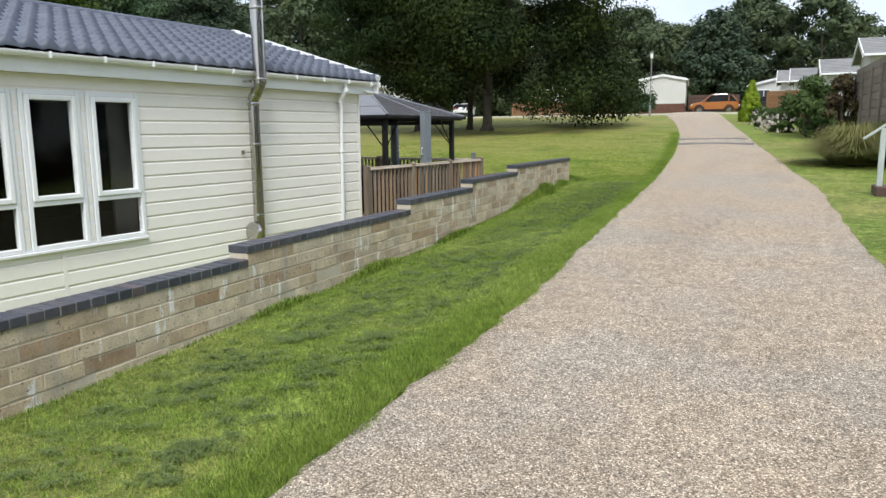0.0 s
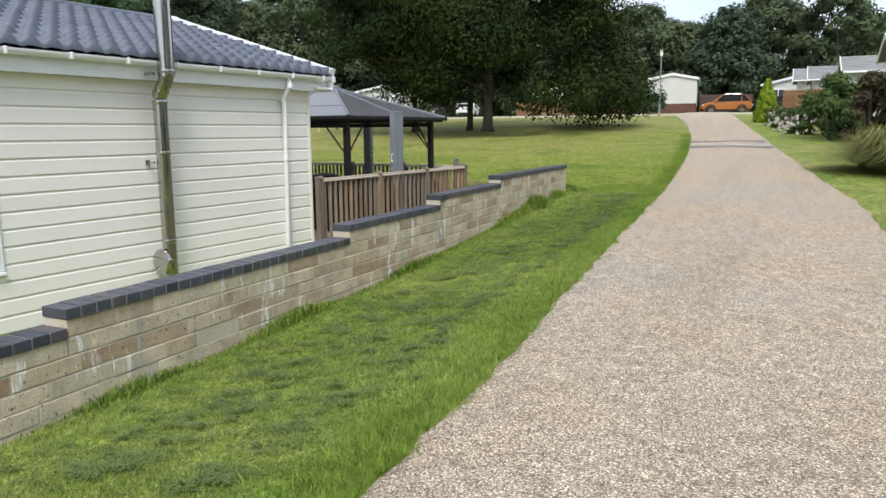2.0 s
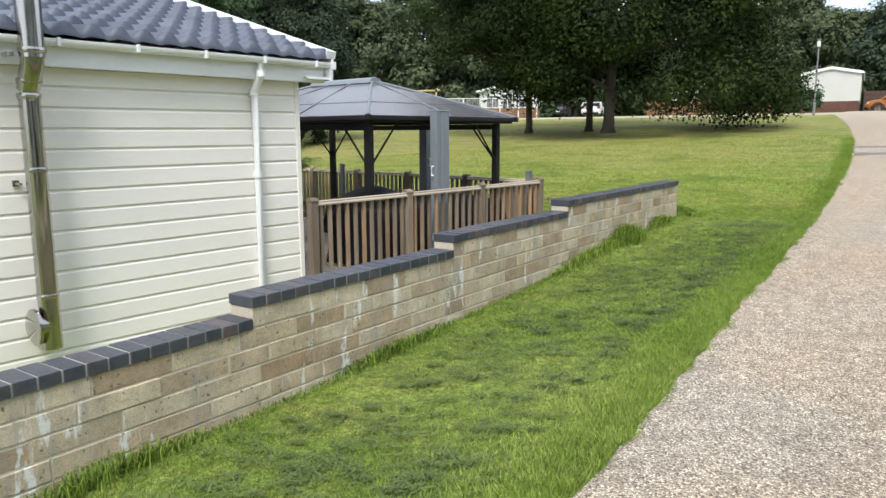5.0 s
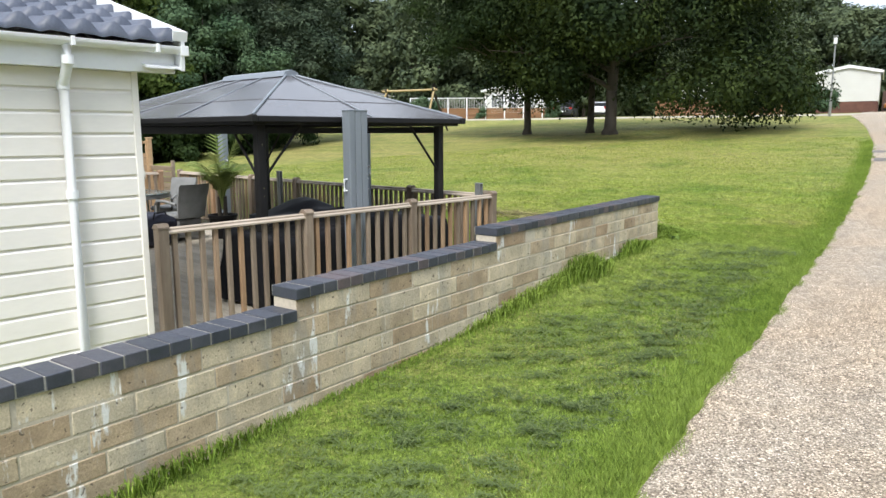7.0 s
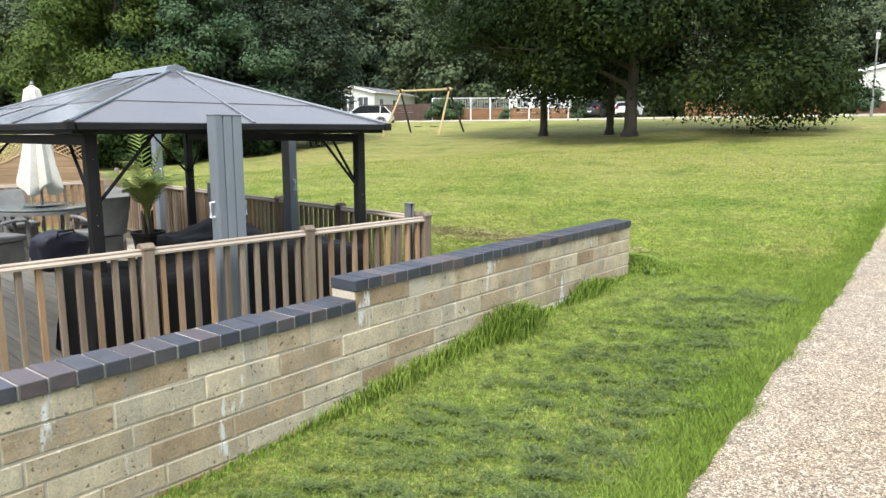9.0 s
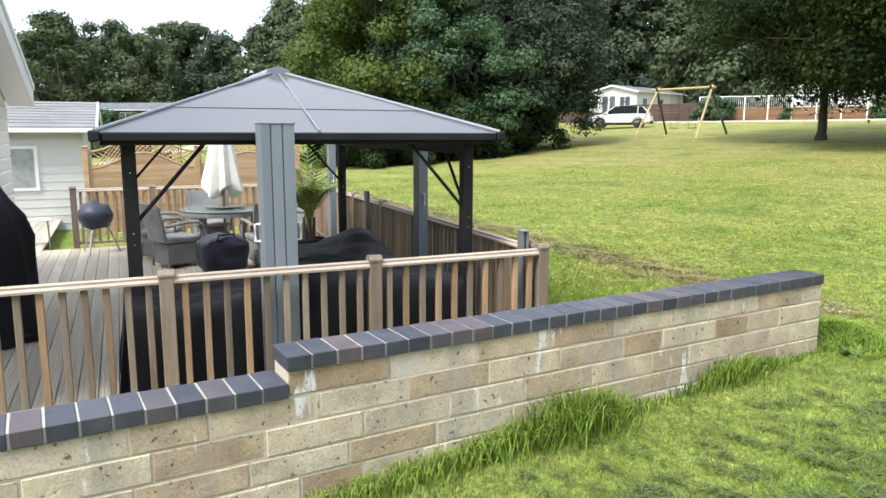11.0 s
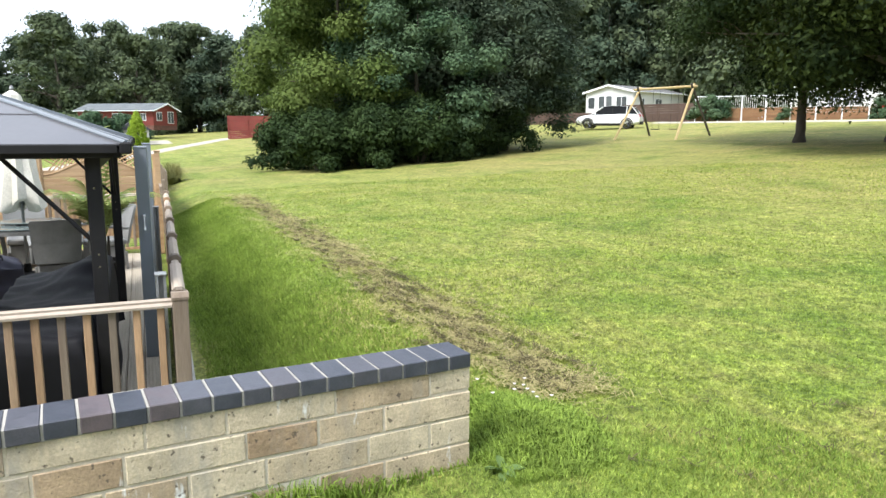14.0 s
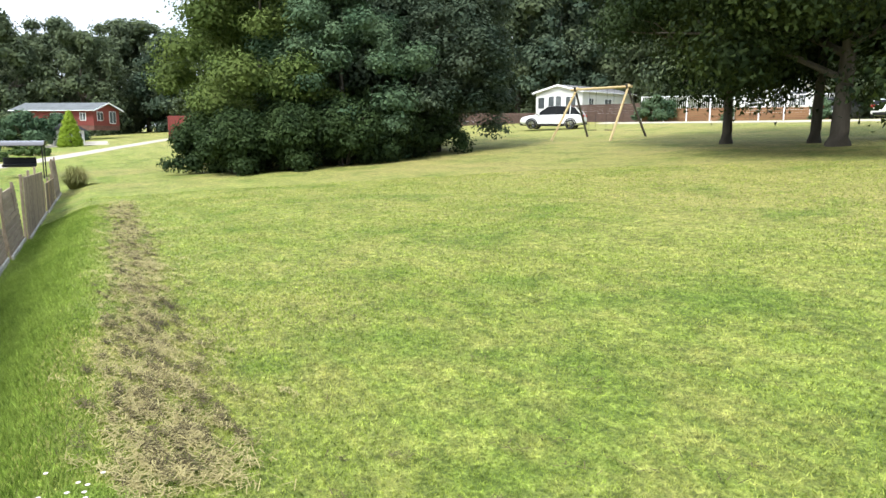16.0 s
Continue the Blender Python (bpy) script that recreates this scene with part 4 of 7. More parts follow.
def garden_wall():
    w = thing("wall_garden", "stepped buff stone-block garden wall with blue brick coping", "wall", WALL, kind="structure")
    rng = np.random.default_rng(3)
    pitch, cap, thick = 0.1155, 0.067, 0.2
    meshes = {}
    core = bmesh.new()
    for a, b, top in STEPS:
        box(core, -thick + 0.004, -0.0035, a, b - 0.006, -0.7, top - cap - 0.002)
    part("mortar", core, MORTAR, w, "pale mortar joints")
    # blocks in courses, every course on one level from end to end
    level0 = STEPS[-1][2] - cap
    levels = [top - cap for a, b, top in STEPS[::-1]]
    levels += [levels[-1] - pitch * (k + 1) for k in range(6)]
    for course in range(11):
        z1 = levels[course]
        z0 = levels[course + 1] + 0.011
        ya = min([a for a, b, top in STEPS if top - cap >= z1 - 0.02] or [WALL_END])
        y = WALL_END - (0.44 if course % 2 else 0.215)
        edges = [WALL_END]
        while y > ya + 0.12:
            edges.append(y)
            y -= (0.448 if rng.random() < 0.75 else 0.30)
        edges.append(ya)
        for hi, lo in zip(edges, edges[1:]):
            if hi < 1.5 or z1 < float(ground(wall_face(hi) + 0.1, hi)) - 0.06:
                continue
            n = round((hi - lo) * 200) / 200
            key = (n, round(z1 - z0, 3))
            if key not in meshes:
                meshes[key] = mesh_from("block", boxed(-0.06, 0, 0, n - 0.011, 0, z1 - z0, 0.004), BLOCK)
            o = part("block", meshes[key], None, w)
            o.location = (0.0015 * rng.normal(), lo + (0.011 if lo > ya else 0), z0 + 0.001 * rng.normal())
            o.rotation_euler = (0.002 * rng.normal(), 0, 0.003 * rng.normal())
    endblock = [mesh_from("end_block", boxed(-thick + 0.002, -0.061, 0, 0.05, 0, pitch - 0.011, 0.004), BLOCK)]
    for course in range(6):
        o = part("end_block", endblock[0], None, w)
        o.location = (0, WALL_END - 0.052, levels[course + 1] + 0.011)
    # coping of dark engineering bricks laid across
    brick = mesh_from("coping_brick", boxed(-0.218, 0.0, 0, 0.1025, 0, 0.065, 0.0035), COPING)
    bed = bmesh.new()
    for a, b, top in STEPS:
        if b < 0:
            continue
        y0 = a - (0.012 if a > 0 else 0)
        n = int((b - y0) / 0.1125)
        p = (b - y0) / n
        box(bed, -0.213, 0.006, y0 + 0.014, b - 0.014, top - cap + 0.0, top - 0.004)
        for k in range(n):
            if y0 + k * p < 1.0:
                continue
            o = part("coping_brick", brick, None, w)
            o.location = (0.012 + 0.0012 * rng.normal(), y0 + k * p + 0.005, top - cap + 0.003 + 0.001 * rng.normal())
            o.rotation_euler = (0.004 * rng.normal(), 0.004 * rng.normal(), 0.006 * rng.normal())
            o.scale = (1, (p - 0.0095) / 0.1025, 1)
    part("coping_bed", bed, COPINGJOINT, w, "pale mortar between the coping bricks")
    return w


garden_wall()

# ---- the deck and its rails ----


def at(x, y, z=0.0, turn=0.0):
    return SITE @ pose(x, y, z, 0, 0, turn)


DECK_BACK = -8.15


def deck():
    d = thing("deck", "pale timber deck of grooved boards", "deck", SITE, kind="structure")
    meshes = {}
    y = -4.25
    # boards run away from the garden wall
    bm0 = bmesh.new()
    prof = [(0, 0), (0.134, 0)] + [(0.134 - 0.0134 * k, 0.026 - (0.0035 if k % 2 else 0)) for k in range(11)]
    prism(bm0, [(a, b) for a, b in prof], DECK_BACK + 0.0 + 0.1 - 0.0, "x", 0)
    board = mesh_from("deck_board", bm0, DECKWOOD)
    while y < -0.1:
        o = part("deck_board", board, None, d)
        o.location = (-0.05, y, -0.026)
        y += 0.141
    for n in range(17):
        o = part("deck_board", board, None, d)
        o.location = (-6.3, -4.25 - 0.141 * (n + 1), -0.026)
    bm = bmesh.new()
    for k in range(12):
        box(bm, -0.2 - 0.7 * k, -0.15 - 0.7 * k, -4.3, -0.02, -0.2, -0.028)
    part("joists", bm, GREYFENCE, d)
    return d


deck()


def rail_fence(name, label, m, length, posts, pick_h=0.86, skirt=None, slat_gap=0.128, group="deck rails", post_top=1.0, wood=None):
    """Posts, a moulded handrail, a bottom rail and upright slats along local y from 0 to -length."""
    f = thing(name, label, "fence", m, group=group)
    wood = wood or RAILWOOD
    pm = bmesh.new()
    box(pm, -0.045, 0.045, -0.045, 0.045, -0.24, post_top - 0.03, 0.004)
    prism(pm, [(-0.05, post_top - 0.03), (0.05, post_top - 0.03), (0.05, post_top - 0.015), (0.02, post_top + 0.012), (-0.02, post_top + 0.012), (-0.05, post_top - 0.015)], 0.1, "y", -0.05)
    post = mesh_from("post", pm, wood)
    for y in posts:
        o = part("post", post, None, f)
        o.location = (0, -y, 0)
    for a, b in zip(posts, posts[1:]):
        y0, y1 = -b + 0.047, -a - 0.047
        bm = bmesh.new()
        prism(bm, [(-0.04, 0.925), (0.04, 0.925), (0.042, 0.94), (0.024, 0.955), (0.026, 0.968), (0.0, 0.978), (-0.026, 0.968), (-0.024, 0.955), (-0.042, 0.94)], y1 - y0, "y", y0)
        part("handrail", bm, RAILTOP, f, "pale grooved handrail")
        part("bottom_rail", boxed(-0.025, 0.025, y0, y1, 0.06, 0.10, 0.004), wood, f)
        n = max(1, round((y1 - y0) / slat_gap))
        slat = mesh_from("slat", boxed(-0.019, 0.019, -0.021, 0.021, 0.102, 0.924, 0.004), wood)
        for k in range(n):
            o = part("slat", slat, None, f)
            o.location = (0, y0 + (k + 0.5) * (y1 - y0) / n, 0)
    if skirt:
        part("gravel_board", boxed(-0.10, -0.055, -length, 0.05, skirt, 0.05, 0.004), CONCRETE, f, "pale concrete gravel board")
    return f


rail_fence("deck_rail", "weathered brown timber balustrade along the deck front", at(0.03, 0.07), 4.32, (0, 1.43, 2.86, 4.32))
side = rail_fence("deck_rail", "weathered timber balustrade above a concrete gravel board", at(0.03, 0.07, 0, -91.3) @ pose(0, -0.1, 0), 8.1, (0.0, 1.35, 2.7, 4.05, 5.4, 6.75, 8.05), skirt=-0.24, slat_gap=0.105)
rail_fence("deck_rail", "weathered timber balustrade at the back of the deck", at(DECK_BACK, -0.1), 3.6, (0.05, 1.25, 2.45, 3.65))

# ---- the gazebo ----


def gazebo():
    g = thing("gazebo", "black metal gazebo with a smoked hipped panel roof", "gazebo", SITE)
    x0, x1, y0, y1 = -4.42, -0.25, -3.16, -0.18
    eave, ridge = 1.885, 2.42
    ra, rb = -1.74, -2.93
    yc = (y0 + y1) / 2
    for px in (-0.46, -4.18):
        for py in (y0 + 0.2, y1 - 0.2):
            p = part("post", boxed(px - 0.045, px + 0.045, py - 0.045, py + 0.045, 0.0, eave - 0.07, 0.006), BLACKMETAL, g)
            part("base_plate", boxed(px - 0.1, px + 0.1, py - 0.1, py + 0.1, 0.001, 0.012, 0.002), BLACKMETAL, p)
            for k, (zz) in enumerate((1.12, 1.2, 1.62)):
                bm = bmesh.new()
                tube(bm, [(px + 0.045, py, zz), (px + 0.05, py, zz)], 0.007, 8)
                part("bolt", bm, STEEL, p)
            sx, sy = (-1 if px > -2 else 1), (1 if py < yc else -1)
            for dx, dy in ((sx, 0), (0, sy)):
                bm = bmesh.new()
                tube(bm, [(px + 0.03 * dx, py + 0.03 * dy, 1.28), (px + 0.5 * dx, py + 0.5 * dy, eave - 0.07)], 0.014, 8)
                part("brace", bm, BLACKMETAL, g)
    for a in ((x0 + 0.03, x1 - 0.03, y0 + 0.03, y0 + 0.07), (x0 + 0.03, x1 - 0.03, y1 - 0.07, y1 - 0.03), (x0 + 0.03, x0 + 0.07, y0 + 0.07, y1 - 0.07), (x1 - 0.07, x1 - 0.03, y0 + 0.07, y1 - 0.07)):
        part("eave_beam", boxed(*a, eave - 0.075, eave - 0.004, 0.006), BLACKMETAL, g)
    for py in (y0 + 0.2, y1 - 0.2):
        part("lintel", boxed(-4.12, -0.52, py - 0.03, py + 0.03, eave - 0.16, eave - 0.08, 0.004), BLACKMETAL, g)

    def quad(bm, pts, thick=0.008):
        lo = [bm.verts.new(p) for p in pts]
        hi = [bm.verts.new((p[0], p[1], p[2] + thick)) for p in pts]
        bm.faces.new(lo[::-1])
        bm.faces.new(hi)
        for i in range(len(pts)):
            j = (i + 1) % len(pts)
            bm.faces.new((lo[i], lo[j], hi[j], hi[i]))

    def lerp(a, b, t):
        return tuple(p + (q - p) * t for p, q in zip(a, b))

    # four slopes, each in panels across and three tiers up, the upper lapping
    corners = [(x1, y0, eave), (x1, y1, eave), (x0, y1, eave), (x0, y0, eave)]
    tops = {0: ((ra, yc, ridge), (ra, yc, ridge)), 1: ((ra, yc, ridge), (rb, yc, ridge)), 2: ((rb, yc, ridge), (rb, yc, ridge)), 3: ((rb, yc, ridge), (ra, yc, ridge))}
    for s in range(4):
        A, B = corners[s], corners[(s + 1) % 4]
        TA, TB = tops[s]
        across = 2 if s in (0, 2) else 3
        for r in range(3):
            v0, v1 = r / 3, (r + 1) / 3 + (0.012 if r < 2 else -0.01)
            L0, R0, L1, R1 = lerp(A, TA, v0), lerp(B, TB, v0), lerp(A, TA, v1), lerp(B, TB, v1)
            for k in range(across):
                u0, u1 = k / across, (k + 1) / across
                bm = bmesh.new()
                lift = 0.006 * (r % 2) + 0.004
                pts = [lerp(L0, R0, u0), lerp(L0, R0, u1), lerp(L1, R1, u1), lerp(L1, R1, u0)]
                if math.dist(pts[2], pts[3]) < 0.03:
                    pts = pts[:3]
                quad(bm, [(p[0], p[1], p[2] + lift) for p in pts])
                part("roof_panel", bm, POLYCARB, g)
        for k in range(1, across):
            u = k / across
            bm = bmesh.new()
            a, b = lerp(A, B, u), lerp(TA, TB, u)
            tube(bm, [(a[0], a[1], a[2] + 0.02), (b[0], b[1], b[2] + 0.02)], 0.008, 6)
            part("glazing_bar", bm, GREYMETAL, g)
        bm = bmesh.new()
        tube(bm, [(A[0], A[1], A[2] + 0.02), (TA[0], TA[1], TA[2] + 0.02)], 0.015, 8)
        part("hip_bar", bm, GREYMETAL, g)
        tip = bmesh.new()
        box(tip, A[0] - 0.035, A[0] + 0.035, A[1] - 0.035, A[1] + 0.035, A[2] - 0.05, A[2] + 0.022, 0.01)
        part("corner_cap", tip, BLACKMETAL, g)
    bm = bmesh.new()
    prism(bm, [(yc - 0.12, ridge - 0.02), (yc - 0.09, ridge + 0.035), (yc, ridge + 0.06), (yc + 0.09, ridge + 0.035), (yc + 0.12, ridge - 0.02)], rb - ra - 0.16, "x", ra + 0.08)
    part("ridge_cap", bm, GREYMETAL, g)
    for s, (a, b) in enumerate((((x1, y0), (x1, y1)), ((x0, y1), (x0, y0)))):
        part("gutter_rail", boxed(min(a[0], b[0]) - 0.02, max(a[0], b[0]) + 0.02, y0 + 0.046, y1 - 0.046, eave - 0.045, eave + 0.008, 0.004), BLACKMETAL, g)
    for yy in (y0, y1):
        part("gutter_rail", boxed(x0 + 0.046, x1 - 0.046, yy - 0.02, yy + 0.02, eave - 0.045, eave + 0.008, 0.004), BLACKMETAL, g)
    return g


gazebo()


def side_panel(label, m, turn=0.0, width=0.27, top=1.95):
    """A folded blue-grey aluminium privacy post, channelled lengthwise, with two pull handles."""
    p = thing("privacy_screen", label, "screen", m, group="folded screens on the deck")
    bm = bmesh.new()
    w = width / 2
    prof = [(-0.05, -w), (0.05, -w), (0.056, -w + 0.02), (0.05, -0.045), (0.036, -0.038), (0.05, -0.03), (0.052, w - 0.09), (0.038, w - 0.082), (0.05, w - 0.075), (0.05, w), (-0.05, w)]
    prism(bm, prof, top, "z", 0.0)
    part("casing", bm, GREYMETAL, p)
    part("cap", boxed(-0.055, 0.055, -w - 0.006, w + 0.006, top, top + 0.018, 0.006), GREYMETAL, p)
    for s in (-1, 1):
        bm = bmesh.new()
        y = s * (w + 0.035)
        tube(bm, [(0, s * w, 1.14), (0, y, 1.14), (0, y, 1.26), (0, s * w, 1.26)], 0.011, 8)
        part("handle", bm, UPVC, p, "white pull handle")
    return p


side_panel("blue-grey folded aluminium screen by the deck rail", at(-0.13, -2.02), width=0.25)
side_panel("dark grey folded aluminium screen by the side rail", at(-2.15, -0.10, 0, 90), width=0.16, top=1.83)
side_panel("blue-grey folded aluminium screen near the back of the side rail", at(-6.0, -0.02, 0, 90), width=0.16, top=1.80)

# ---- furniture and clutter on the deck ----
RATTAN = surface("grey_rattan", (0.19, 0.19, 0.18), (0.26, 0.26, 0.25), 0.7, big=6, fine=120, relief=0.5, vary=0.08)
TABLEGLASS = surface("grey_green_table_glass", (0.13, 0.165, 0.16), (0.16, 0.195, 0.19), 0.12, big=2, fine=20, relief=0.0, vary=0)
COVER = surface("black_cover_fabric", (0.007, 0.007, 0.009), (0.013, 0.013, 0.016), 0.65, big=3, fine=60, relief=0.15, vary=0.1, spec=0.25)
NAVY = surface("navy_cover_fabric", (0.016, 0.017, 0.032), (0.035, 0.036, 0.06), 0.5, big=4, fine=60, relief=0.15, vary=0.1)
CREAMCLOTH = surface("cream_canvas", (0.62, 0.59, 0.50), (0.72, 0.69, 0.60), 0.9, big=3, fine=50, relief=0.15, vary=0)
PALM = leaf_material("palm_leaflet", (0.09, 0.15, 0.035), (0.27, 0.35, 0.10), (0.38, 0.40, 0.15))


def draped(rng, pts, nx, ny, material, name):
    """A cloth draped as a closed bump map: pts gives x, y, z from two parameters; skirt folds ripple outward."""
    verts, faces = [], []
    for i in range(nx):
        for j in range(ny):
            verts.append(pts(i / (nx - 1), j / (ny - 1)))
    for i in range(nx - 1):
        for j in range(ny - 1):
            p = i * ny + j
            faces.append((p, p + ny, p + ny + 1, p + 1))
    return quick_mesh(name, verts, faces, material, True)


def rattan_chair(m, label):
    c = thing("garden_chair", label, "chair", m, group="chairs round the garden table")
    part("seat", boxed(-0.25, 0.25, -0.25, 0.25, 0.36, 0.44, 0.02), RATTAN, c)
    bm = bmesh.new()
    outer = [(-0.27 + 0.54 * k / 8, 0.25 + 0.035 * (1 - ((k - 4) / 4) ** 2)) for k in range(9)]
    lo = []
    for z, lean, wide in ((0.38, 0.0, 0.92), (0.62, 0.04, 1.0), (0.88, 0.11, 1.05), (0.92, 0.125, 1.0)):
        lo.append([bm.verts.new((x * wide, y + lean, z)) for x, y in outer] + [bm.verts.new((x * wide, y + lean + 0.035, z)) for x, y in outer[::-1]])
    for a, b in zip(lo, lo[1:]):
        for k in range(len(a)):
            bm.faces.new((a[k], a[(k + 1) % len(a)], b[(k + 1) % len(a)], b[k]))
    bm.faces.new(lo[0][::-1])
    bm.faces.new(lo[-1])
    part("backrest", bm, RATTAN, c)
    part("apron", boxed(-0.225, 0.225, -0.215, 0.235, 0.05, 0.358, 0.02), RATTAN, c)
    for s in (-1, 1):
        bm = bmesh.new()
        tube(bm, [(s * 0.27, 0.27, 0.60), (s * 0.29, 0.0, 0.645), (s * 0.29, -0.2, 0.64), (s * 0.285, -0.27, 0.58), (s * 0.27, -0.26, 0.3)], 0.024, 8)
        part("armrest", bm, RATTAN, c, smooth=True)
        for y in (-0.22, 0.24):
            bm = bmesh.new()
            tube(bm, [(s * 0.24, y, 0.0), (s * 0.235, y * 0.95, 0.26)], [0.017, 0.024], 8)
            part("leg", bm, RATTAN, c)
    return c


TX, TY = -6.45, -1.58
chair0 = rattan_chair(at(TX + 0.92, TY + 0.44, 0, 277), "grey woven rattan armchair at the garden table")
for a, turn in ((20, 20), (98, 98), (165, 165), (217, 203)):
    r = radians(a)
    copy_thing(chair0, at(TX - 0.97 * math.sin(r), TY + 0.97 * math.cos(r), 0, turn))


def garden_table():
    t = thing("garden_table", "round grey glass-topped rattan garden table", "table", at(TX, TY))
    part("tabletop", lathe(bmesh.new(), [(0.66, 0.725), (0.68, 0.732), (0.68, 0.742), (0.66, 0.746)], 40), TABLEGLASS, t)
    part("rim", lathe(bmesh.new(), [(0.55, 0.66), (0.665, 0.66), (0.67, 0.70), (0.665, 0.7245), (0.55, 0.7245)], 36), RATTAN, t)
    for k in range(4):
        a = radians(45 + 90 * k)
        bm = bmesh.new()
        tube(bm, [(0.42 * math.cos(a), 0.42 * math.sin(a), 0), (0.5 * math.cos(a), 0.5 * math.sin(a), 0.66)], 0.03, 8)
        part("leg", bm, RATTAN, t)
    z = thing("turntable", "low round glass turntable on the garden table", "turntable", at(TX, TY, 0.747))
    part("disc", lathe(bmesh.new(), [(0.3, 0.022), (0.31, 0.026), (0.31, 0.034), (0.3, 0.038)], 32), TABLEGLASS, z)
    part("foot", lathe(bmesh.new(), [(0.12, 0.0), (0.12, 0.0215)], 20), RATTAN, z)


garden_table()


def parasol():
    u = thing("parasol", "folded cream canvas parasol through the table", "parasol", at(TX, TY - 0.02))
    bm = bmesh.new()
    tube(bm, [(0, 0, 0.05), (0, 0, 2.5)], 0.019, 10)
    part("pole", bm, GREYPOST, u)
    part("base", lathe(bmesh.new(), [(0.24, 0), (0.24, 0.05), (0.05, 0.09), (0.04, 0.2), (0.03, 0.2)], 24), BLACKMETAL, u)
    bm = bmesh.new()
    rings = []
    for z, r, fold in ((2.50, 0.02, 0), (2.44, 0.10, 0.1), (2.25, 0.14, 0.15), (2.2, 0.10, 0.15), (2.1, 0.11, 0.2), (1.7, 0.165, 0.25), (1.35, 0.22, 0.2), (1.10, 0.27, 0.22), (1.02, 0.27, 0.25), (0.98, 0.2, 0.3), (1.0, 0.08, 0.2)):
        ring = []
        for k in range(32):
            a = 2 * math.pi * k / 32
            q = r * (1 + fold * 0.6 * math.cos(8 * a) + 0.08 * math.sin(3 * a + z * 5))
            ring.append(bm.verts.new((q * math.cos(a), q * math.sin(a), z + 0.085 * math.sin(3 * a + 1) * (z < 1.2))))
        rings.append(ring)
    for a, b in zip(rings, rings[1:]):
        for k in range(32):
            bm.faces.new((a[k], b[k], b[(k + 1) % 32], a[(k + 1) % 32]))
    part("canopy", bm, CREAMCLOTH, u, smooth=True)
    part("finial", lathe(bmesh.new(), [(0.02, 2.495), (0.03, 2.52), (0.015, 2.56)], 10), GREYPOST, u)


parasol()


def potted_palm():
    p = thing("potted_palm", "yellow-green potted palm in a black pot", "plant", at(-5.15, -0.60) @ Matrix.Scale(1.12, 4))
    part("pot", lathe(bmesh.new(), [(0.15, 0), (0.2, 0.3), (0.215, 0.31), (0.215, 0.35), (0.19, 0.35), (0.18, 0.31)], 24), BLACKMETAL, p)
    bm = bmesh.new()
    rng = np.random.default_rng(8)
    for k in range(4):
        a = k * 1.6
        tube(bm, [(0.05 * math.cos(a), 0.05 * math.sin(a), 0.25), (0.06 * math.cos(a), 0.06 * math.sin(a), 0.45), (0.07 * math.cos(a), 0.07 * math.sin(a), 0.62)], [0.028, 0.022, 0.012], 6)
    part("stem", bm, BARK, p)
    # three old arching fronds, two tall yellowing ones, and a spiky tuft of young leaves
    kinds = [(1.2, 0.34, 0.6)] * 3 + [(0.85, 0.52, 0.72)] * 9 + [(0.75, 0.26, 0.6)] * 9
    for k, (tall, reach, ln0) in enumerate(kinds):
        a = k * 2.4 + 0.5
        tall, reach = tall * (0.85 + 0.3 * rng.random()), reach * (0.8 + 0.4 * rng.random())
        bend = 0.45 if k < 2 else 0.75
        spine = [Vector((reach * f ** 1.5 * math.cos(a), reach * f ** 1.5 * math.sin(a), 0.42 + tall * (f * 1.5 - f * f * bend))) for f in np.linspace(0, 1, 9)]
        bm = bmesh.new()
        tube(bm, spine, [0.010 - 0.0009 * i for i in range(9)], 4)
        for i in range(3 if k < 12 else 4, 9):
            d = (spine[i] - spine[i - 1]).normalized()
            sd = d.cross(Vector((0, 0, 1))).normalized()
            for sgn in (-1, 1):
                for q in (0.0, 0.33, 0.66):
                    b0 = spine[i - 1].lerp(spine[i], q)
                    ln = 0.5 * ln0 * (1 - abs(i - 5) / 7) * (0.85 + 0.3 * rng.random())
                    tipv = b0 + (sd * sgn * 0.6 + d * 0.7 + Vector((0, 0, -0.35))) * ln
                    w = d * 0.014
                    v = [bm.verts.new(b0 - w), bm.verts.new(b0.lerp(tipv, 0.5) - w + Vector((0, 0, 0.012))), bm.verts.new(tipv), bm.verts.new(b0.lerp(tipv, 0.5) + w), bm.verts.new(b0 + w)]
                    bm.faces.new(v)
        part("frond", bm, PALM, p)


potted_palm()


